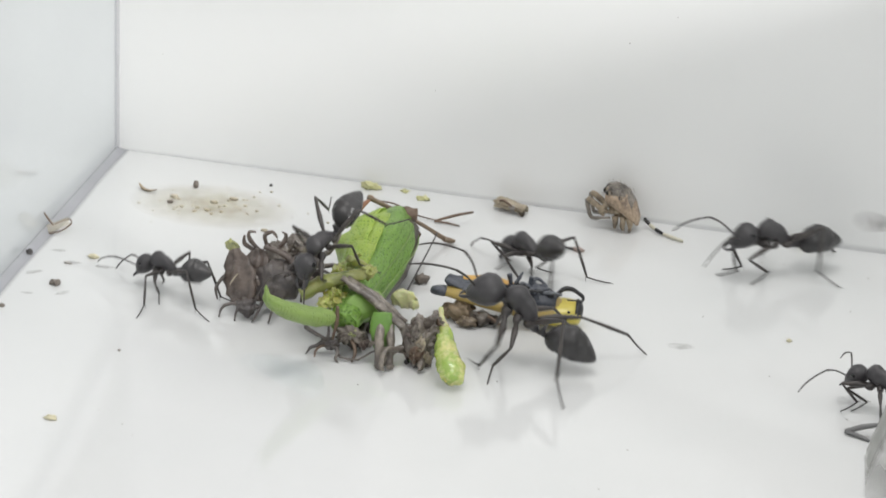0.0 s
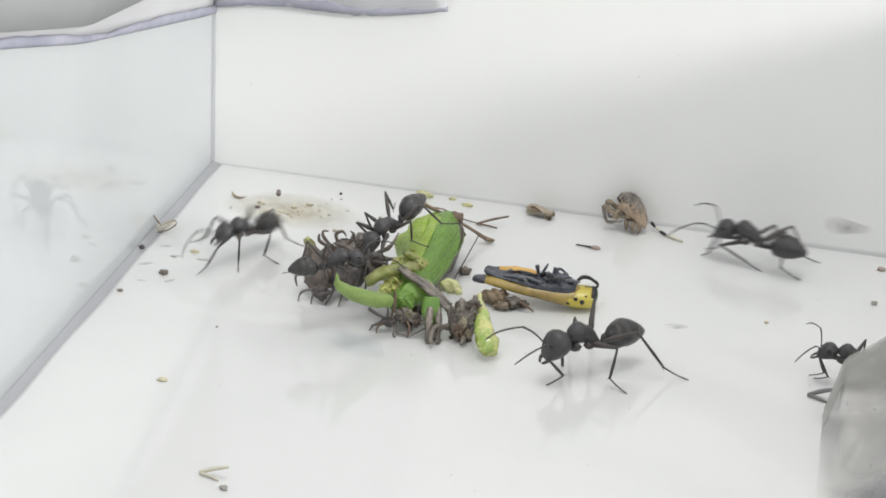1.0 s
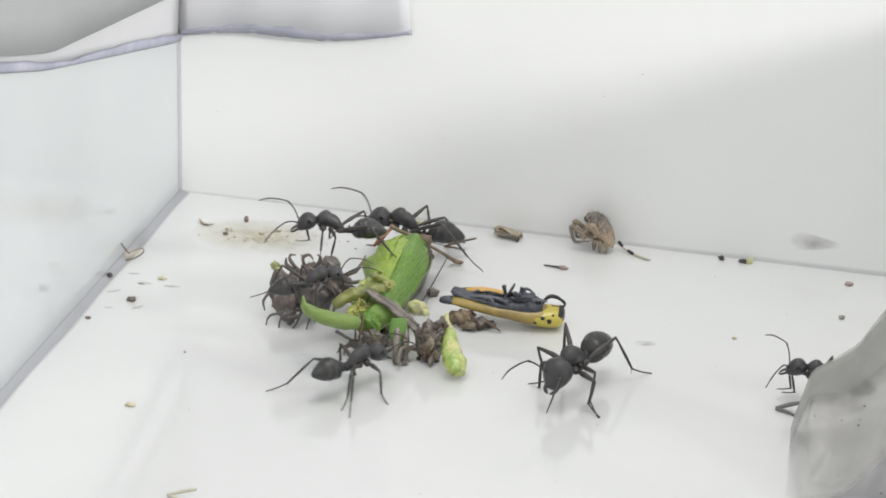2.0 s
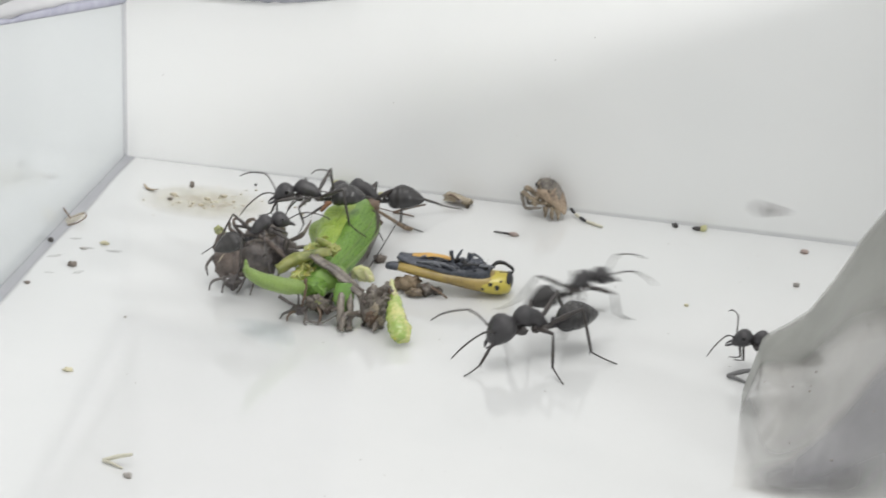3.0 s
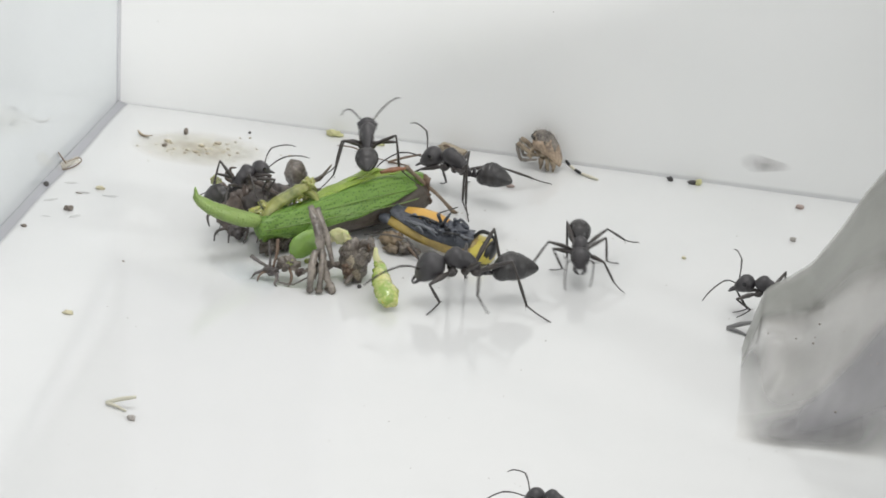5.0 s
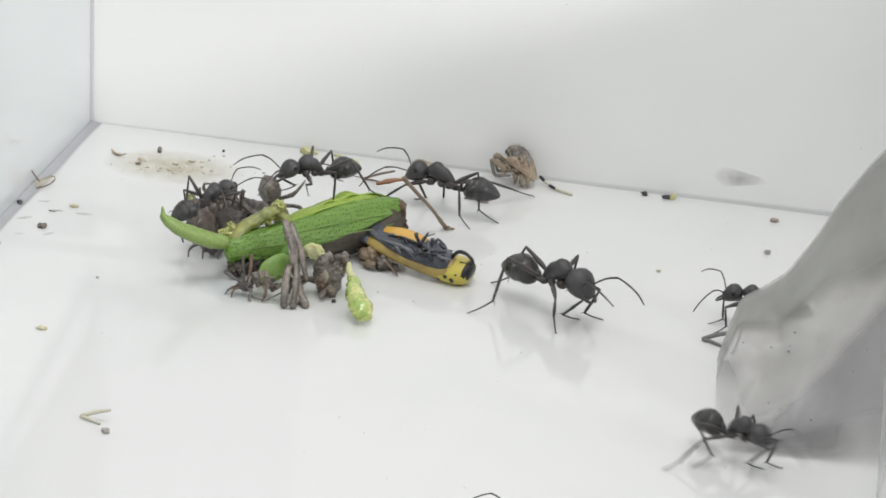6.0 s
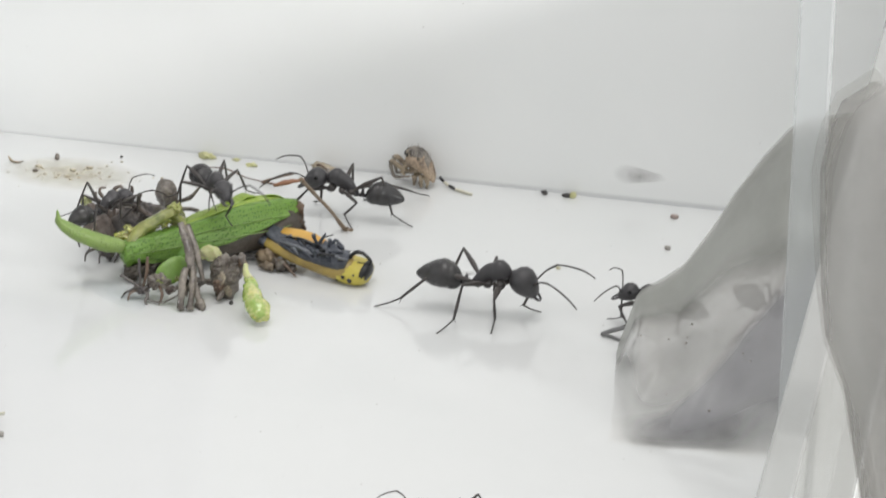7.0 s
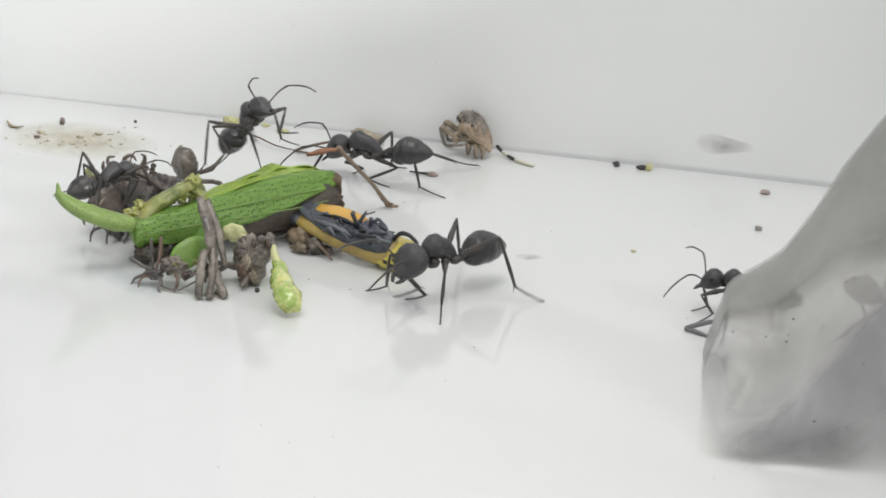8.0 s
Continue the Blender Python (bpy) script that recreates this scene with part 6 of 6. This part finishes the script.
    move_ant(ANTS["heap"], [
        (0, 12.7, -23.7, 0.0, 157, -14), (0.1, 12.9, -25.2, 0.0, 158, -16), (0.2, 14.1, -27.3, 0.0, 221, -13), (0.3, 14.2, -28.3, 0.0, 246, -8),
        (0.4, 15.4, -28.4, 0.0, 282, -8), (0.5, 16.4, -28.5, 0.7, 320, -6), (0.6, 16.7, -30.2, 1.5, 331, 2), (0.7, 18.1, -29.7, 2.2, 380, -7),
        (0.8, 19.5, -29.3, 3.0, 428, -16), (1, 19.6, -30.0, 3.5, 401, -3), (2.5, 20.6, -27.4, 3.5, 407, 0), (3, 19.8, -26.6, 3.5, 403, 12),
        (3.5, 20.4, -29.5, 3.5, 411, -1), (4, 20.6, -28.3, 3.5, 404, 5), (4.2, 18.8, -27.0, 3.5, 410, 8), (4.5, 18.5, -27.5, 3.0, 403, 16),
        (4.7, 18.5, -26.2, 2.7, 412, 14), (5.8, 18.2, -26.6, 2.7, 416, 11), (6.5, 17.9, -26.7, 2.7, 423, -3), (7, 18.4, -27.1, 2.7, 419, 2),
        (7.5, 18.4, -27.7, 2.7, 425, -2), (8, 18.0, -27.3, 2.7, 426, -4),
    ], pins=[
        ("front", 1, 0, 11.8, -25.1), ("middle", 1, 0, 11.1, -27.7), ("hind", 1, 0, 15.8, -26.6),
    ], fidget=0.7)
    move_ant(ANTS["puller"], [
        (0, 53.0, -5.6, 0.0, -147, 5), (0.5, 61.8, -5.4, 0.0, -138, 12), (0.8, 58.8, -5.5, 0.0, -204, -3), (1, 52.5, -6.4, 0.0, -194, -1),
        (1.2, 43.6, -6.7, 0.0, -176, 15), (2.3, 24.1, -8.7, 0.0, -167, -1), (2.5, 25.2, -9.0, 0.0, -181, -12), (3, 26.2, -8.2, 0.0, -184, -7),
        (3.5, 28.0, -7.7, 0.0, -184, 4), (4, 30.0, -9.7, 0.0, -187, 2), (4.2, 28.7, -8.8, 0.0, -191, -0), (4.5, 32.3, -10.8, 0.0, -199, -6),
        (4.7, 34.0, -10.8, 0.0, -197, -4), (5.8, 35.9, -10.6, 0.0, -194, 1), (6, 36.1, -10.2, 0.0, -192, 1), (6.5, 36.7, -9.4, 0.0, -177, -1),
        (7, 36.6, -11.1, 0.0, -180, 4), (7.5, 36.1, -10.5, 0.0, -183, -2), (8, 34.6, -9.7, 0.0, -192, -11),
    ], pins=[
        ("front", 1, 0, 48.0, -7.7), ("middle", 1, 0, 49.6, -8.1), ("middle", 1, 1, 52.1, -6.6), ("middle", 1, 3.5, 29.9, -10.6),
        ("middle", 1, 4, 30.8, -11.9), ("middle", 1, 4.5, 31.6, -10.6), ("middle", 1, 6, 38.4, -12.9), ("middle", 1, 6.5, 36.9, -12.7),
        ("middle", 1, 7, 36.3, -13.2), ("middle", 1, 7.5, 36.2, -12.9), ("middle", 1, 8, 35.0, -9.9), ("hind", 1, 0, 56.6, -6.9),
        ("hind", 1, 1, 56.5, -1.8), ("hind", 1, 2.5, 30.6, -7.9), ("hind", 1, 3, 29.8, -7.8), ("hind", 1, 3.5, 34.4, -10.7),
        ("hind", 1, 4, 33.6, -9.2), ("hind", 1, 4.5, 37.7, -11.0), ("hind", 1, 6, 40.7, -7.6), ("hind", 1, 6.5, 41.7, -5.6),
        ("hind", 1, 7, 42.3, -7.8), ("hind", 1, 7.5, 42.1, -7.7), ("hind", 1, 8, 40.6, -8.1), ("hind", -1, 2.5, 30.2, -3.3),
        ("hind", -1, 3, 32.1, -2.7), ("hind", -1, 3.5, 34.0, -3.6), ("hind", -1, 4, 37.2, -6.6), ("hind", -1, 4.5, 37.4, -3.0),
    ])
    move_ant(ANTS["climber"], [
        (0, 23.8, -24.2, 4.6, -113, -35), (0.2, 23.7, -26.1, 4.6, -104, -28), (0.5, 23.4, -23.1, 4.6, -101, -22), (0.7, 23.7, -23.9, 4.6, -112, -18),
        (1, 23.7, -21.9, 4.6, -117, -23), (1.2, 24.1, -20.3, 4.6, -113, -6), (1.75, 22.3, -18.2, 4.1, -140, 5), (2.3, 20.5, -16.4, 3.6, -171, 6),
        (2.5, 20.6, -15.4, 3.7, -169, 7), (2.7, 20.5, -18.1, 3.6, -175, 1), (3, 23.8, -17.3, 3.7, -158, 1), (3.5, 21.0, -17.0, 3.1, -162, -2),
        (3.7, 22.3, -15.0, 3.1, -185, -9), (3.9, 27.6, -19.1, 4.1, -208, -19), (4, 28.6, -23.4, 5.1, -214, -1), (4.2, 26.7, -24.4, 5.1, -209, 1),
        (4.3, 27.0, -25.2, 5.1, -204, 10), (4.5, 24.2, -18.9, 3.6, -239, -15), (4.7, 27.9, -18.0, 4.1, -294, -2), (5.2, 27.5, -18.1, 3.9, -216, 7),
        (5.8, 27.4, -18.2, 3.6, -127, 13), (6, 26.6, -18.6, 3.6, -136, 5), (6.2, 27.8, -17.7, 3.6, -127, 10), (6.4, 28.7, -14.3, 3.6, -248, 4),
        (6.5, 23.6, -19.5, 3.6, -231, -15), (6.75, 25.0, -20.9, 3.8, -143, -6), (7, 26.3, -22.3, 4.1, -54, 3), (7.2, 26.2, -20.6, 4.1, -52, 15),
        (7.5, 26.2, -18.9, 4.1, -30, 24), (7.6, 25.8, -17.3, 4.1, -37, 25), (7.8, 25.2, -18.6, 4.4, -23, 33), (8, 26.2, -19.9, 4.6, -42, 42),
    ])
    move_ant(ANTS["runner"], [
        (0, 35.7, -12.7, 0.0, -224, -25), (0.2, 39.8, -13.1, 0.0, -209, -22), (0.3, 40.1, -13.8, 0.0, -210, -20), (0.4, 39.3, -13.4, 0.0, -221, -19),
        (0.5, 35.0, -12.3, 0.0, -159, -5), (0.6, 33.7, -10.9, 0.0, -186, -3), (0.7, 29.3, -9.6, 0.0, -197, 1), (0.8, 22.0, -8.6, 0.0, -197, -6),
        (0.9, 14.0, -13.9, 0.0, -191, -16), (1, 9.8, -17.7, 0.0, -117, 3), (1.1, 7.8, -25.6, 0.0, -77, -8), (1.2, 13.1, -36.2, 0.0, -72, 2),
        (1.5, 18.7, -39.9, 0.0, -31, 1), (1.75, 22.5, -38.1, 0.0, 13, -2), (2, 26.2, -36.3, 0.0, 57, -5), (2.3, 31.4, -31.2, 0.0, 61, -5),
        (2.5, 33.7, -31.1, 0.0, 58, -1), (2.7, 34.8, -27.5, 0.0, 56, 4), (2.9, 38.5, -22.7, 0.0, 34, 10), (3, 45.3, -22.3, 0.0, 41, 6),
        (3.1, 51.0, -20.2, 0.0, 24, 13), (3.3, 65.6, -12.8, 0.0, 40, -1), (3.45, 70.7, -5.2, 0.0, 54, 3), (3.6, 73.6, -1.2, 0.0, 128, 0),
        (3.7, 70.4, 0.0, 0.0, 213, 7), (3.9, 47.5, -2.2, 0.0, 191, -1), (4, 49.8, -5.5, 0.0, 186, 0), (4.2, 42.9, -6.9, 0.0, 219, 2),
        (4.3, 43.0, -8.3, 0.0, 219, 2), (4.5, 44.2, -11.6, 0.0, 259, 5), (4.7, 43.5, -15.3, 0.0, 264, 4), (5.2, 50.5, -25.4, 0.0, 291, -9),
        (5.8, 61.3, -39.5, 0.0, 281, 7), (5.9, 63.0, -44.9, 0.0, 290, 2), (6, 64.7, -49.0, 0.0, 324, 6), (6.1, 67.4, -50.0, 0.0, 377, -6),
        (6.2, 71.1, -50.2, 0.0, 372, 12), (6.3, 73.4, -45.6, 0.0, 383, 25), (6.42, 73.0, -46.8, 2.6, 420, 15), (6.5, 70.0, -35.0, 14.0, 380, 42),
        (6.6, 69.9, -30.5, 8.8, 355, 10), (6.7, 68.9, -30.0, 6.3, 335, -25), (6.8, 69.6, -29.5, 4.1, 330, -30), (6.9, 72.0, -29.0, 2.3, 330, -20),
        (7.2, 72.9, -26.9, 0.8, 330, 0), (8, 73.0, -26.9, 0.8, 330, 0),
    ], pins=[
        ("front", 1, 0, 32.7, -12.0), ("front", 1, 4, 47.1, -5.4), ("front", 1, 4.5, 44.8, -15.2), ("front", -1, 2.5, 37.7, -32.3),
        ("front", -1, 4.5, 41.2, -13.8), ("middle", 1, 4, 48.6, -8.7), ("middle", 1, 4.5, 47.1, -12.5), ("middle", -1, 2.5, 33.7, -33.2),
        ("hind", 1, 0, 39.8, -13.3), ("hind", 1, 4, 54.7, -7.0), ("hind", 1, 4.5, 49.4, -7.7), ("hind", -1, 0, 40.9, -11.6),
        ("hind", -1, 4, 53.5, -2.4),
    ])
    move_ant(ANTS["hider"], [
        (0, 63.1, -26.2, 0.0, 155, -9), (1, 64.4, -26.5, 0.0, 180, 5), (2.5, 64.6, -27.6, 0.0, 182, 7), (3, 64.3, -28.0, 0.0, 179, 5),
        (3.5, 64.4, -26.9, 0.0, 175, 4), (4, 64.2, -26.7, 0.0, 176, 2), (4.5, 64.0, -27.0, 0.0, 171, -0), (5.8, 64.9, -25.5, 0.0, 174, 2),
        (6, 65.1, -25.7, 0.0, 176, 2), (6.5, 65.2, -26.3, 0.0, 179, 4), (7, 65.1, -27.0, 0.0, 177, 5), (7.5, 64.8, -26.7, 0.0, 165, -2),
        (8, 64.6, -26.6, 0.0, 167, -2),
    ], fidget=1.0, spread=34)
    move_ant(ANTS["near"], [
        (0, 61.7, -70.3, 0.0, -208, -19), (2.5, 69.8, -73.7, 0.0, -172, 1), (3, 65.6, -68.4, 0.0, -183, -5), (3.5, 57.8, -65.6, 0.0, -177, -2),
        (4, 55.3, -66.8, 0.0, -193, -7), (4.5, 54.5, -67.2, 0.0, -214, -11), (4.7, 55.2, -66.4, 0.0, -208, -7), (5.8, 55.3, -66.4, 0.0, -188, -4),
        (6.5, 58.3, -66.7, 0.0, -179, -3), (7, 56.5, -67.1, 0.0, -182, -1), (8, 55.7, -67.9, 0.0, -202, -11),
    ])
    # the heap is dragged round between 4.3 and 4.6 s
    heap = ((0, 26.0, -27.8, 94), (4.0, 26.0, -27.8, 93), (4.3, 25.6, -28.0, 89), (4.4, 24.3, -27.9, 78), (4.5, 23.2, -27.7, 71), (4.6, 22.5, -27.3, 64), (4.7, 22.0, -27.0, 58),
            (5.1, 21.6, -28.0, 51), (5.8, 21.5, -29.0, 47), (8, 21.5, -29.0, 47))
    walk(cricket, [(t, mm(x, y, 0.1, 0, 0, a)) for t, x, y, a in heap])
    walk(cricket_arm, [(t, between(a, b) @ pose(0, 0, 0, 0, 11.9, 0)) for t, a, b in
                       ((0, (-1.5, 0.75, 2.9), (-5.8, 4.4, 6.4)), (4.3, (-1.3, 0.75, 2.9), (-5.8, 4.2, 6.3)), (4.5, (0.1, 0.75, 2.7), (-5.5, 2.5, 5.5)), (4.7, (-0.1, 0.4, 2.8), (-5.7, 1.6, 6.0)),
                        (5.8, (-0.45, -0.2, 2.9), (-5.9, 0.7, 6.4)), (8, (-0.45, -0.3, 2.9), (-5.9, 0.6, 6.4)))])
    walk(cricket_flap, [(t, mm(x, y, z, 62, 0, w) @ pose(0, 0, 0, 0, 0, a)) for t, x, y, z, w, a in
                        ((0, 0.9, -0.9, 2.9, 300, 20), (4.3, 0.9, -0.9, 2.9, 300, 20), (4.5, 1.4, -2.2, 2.2, 322, 30), (4.7, 1.7, -2.9, 1.8, 335, 34), (5.6, 2.0, -3.5, 1.45, 345, 38),
                         (8, 2.0, -3.5, 1.45, 345, 38))])
    walk(cricket_tip, [(t, mm(x, y, z, 0, 0, -90)) for t, x, y, z in ((0, -0.5, -2.4, 1.2), (4.3, -0.4, -2.4, 1.2), (4.5, 1.4, -2.3, 1.1), (4.8, 3.4, -1.7, 1.0), (5.6, 4.2, -1.3, 1.0), (8, 4.2, -1.3, 1.0))])
    walk(cricket_thigh, [(0, between((15.3, 1.5, 4.4), (13.6, 2.9, 3.0))), (4.3, between((15.3, 1.5, 4.4), (13.6, 2.9, 3.0))), (4.7, between((12.9, -1.6, 4.7), (10.6, -0.9, 4.6))),
                         (5.8, between((16.0, -0.9, 5.6), (13.3, 0.2, 5.2))), (8, between((16.0, -0.9, 5.6), (13.3, 0.2, 5.2)))])
    walk(cricket_shin, [(0, between((15.3, 1.5, 4.4), (18.85, -3.6, 0.2))), (4.3, between((15.3, 1.5, 4.4), (18.85, -3.6, 0.2))), (4.7, between((12.9, -1.6, 4.7), (17.5, -2.6, 0.8))),
                        (5.8, between((16.0, -0.9, 5.6), (20.8, -0.2, 0.2))), (8, between((16.0, -0.9, 5.6), (20.8, -0.2, 0.2)))])
    walk(cricket_stump, [(0, between((0.9, 3.4, 3.2), (2.4, -0.4, 4.4))), (4.3, between((0.9, 3.3, 3.2), (2.6, -0.3, 4.4))), (4.7, between((0.5, 1.2, 2.9), (4.0, 0.1, 4.8))),
                         (5.4, between((0.3, 0.2, 2.8), (4.6, 0.3, 4.9))), (8, between((0.3, 0.2, 2.8), (4.6, 0.3, 4.9)))])
    walk(dark_carcass, [(t, mm(x, y, 0, 0, 0, a)) for t, x, y, a in ((0, 19.3, -22.6, 0), (4.3, 19.3, -22.6, 0), (4.7, 19.4, -22.8, 12), (8, 19.4, -22.8, 12))])
    walk(old_head, [(t, mm(x, y, 0, 0, 0, a)) for t, x, y, a in ((0, 20.4, -20.4, 20), (4.3, 20.4, -20.4, 20), (4.5, 21.0, -19.2, 10), (4.9, 21.7, -18.2, 0), (8, 21.7, -18.2, 0))])
    walk(dry_leg, [(0, between((25.2, -26.5, 4.6), (32.6, -28.4, 0.9))), (4.3, between((25.2, -26.8, 4.6), (32.6, -28.8, 0.9))), (4.9, between((25.8, -28.6, 5.2), (28.6, -32.6, 0.7))),
                   (8, between((25.8, -28.6, 5.2), (28.5, -32.7, 0.7)))])
    walk(husk, [(t, mm(x, y, 0, 0, 0, a)) for t, x, y, a in ((0, 31.2, -28.3, 20), (4.3, 31.0, -28.6, 20), (5.0, 29.9, -30.0, 0), (8, 29.9, -30.1, 0))])
    walk(leg_bundle, [(t, mm(x, y, 0, 0, 0, a)) for t, x, y, a in ((0, 25.3, -29.0, 0), (4.3, 25.1, -29.2, 0), (5.0, 23.9, -32.4, -4), (8, 23.9, -32.6, -4))])
    walk(green_stump, [(0, between((34.4, -31.6, 0.75), (32.6, -27.6, 2.6))), (4.3, between((34.3, -32.2, 0.75), (32.5, -28.2, 2.6))), (5.0, between((34.2, -35.0, 0.75), (32.0, -30.6, 2.2))),
                       (8, between((34.2, -35.1, 0.75), (31.9, -30.7, 2.2)))])
    walk(leafhopper, [(t, mm(x, y, 0.55, 0, 3, a) @ pose(0, 0, 0, r, 0, 0)) for t, x, y, a, r in
                      ((0, 30.6, -20.6, 8, 0), (1, 30.6, -20.4, 9, 0), (3.5, 30.5, -20.5, 9, 0), (4.0, 30.3, -20.2, 11, 0), (4.3, 28.8, -18.3, 8, 2), (4.5, 29.4, -19.2, 4, 8),
                       (4.7, 29.9, -20.1, -9, 15), (5.8, 31.0, -21.6, -15, 20), (6.5, 31.0, -21.7, -15, 20), (8, 31.1, -21.7, -17, 20))])
    walk(pellet, [(t, mm(x, y, 0)) for t, x, y in ((0, 30.4, -28.6), (4.3, 30.3, -28.9), (5.0, 30.8, -31.4), (8, 30.8, -31.5))])
    walk(bits["tissue"], [(t, mm(x, y, 1.6)) for t, x, y in ((0, 28.8, -23.4), (4.3, 28.6, -23.8), (4.9, 27.9, -27.0), (8, 27.9, -27.1))])
    walk(bits["tan"], [(t, mm(x, y, 0, 0, 0, a)) for t, x, y, a in ((0, 32.3, -20.9, 0), (4.3, 31.9, -21.2, 0), (4.8, 31.3, -22.8, -25), (5.6, 31.7, -23.0, -25), (8, 31.7, -23.0, -25))])
    walk(clear_wing, [(t, mm(x, y, 0, 0, 0, a)) for t, x, y, a in ((0, 19.5, -31.5, -28), (4.3, 19.5, -31.5, -28), (4.8, 18.2, -31.0, -34), (8, 18.2, -31.0, -34))])


motions()
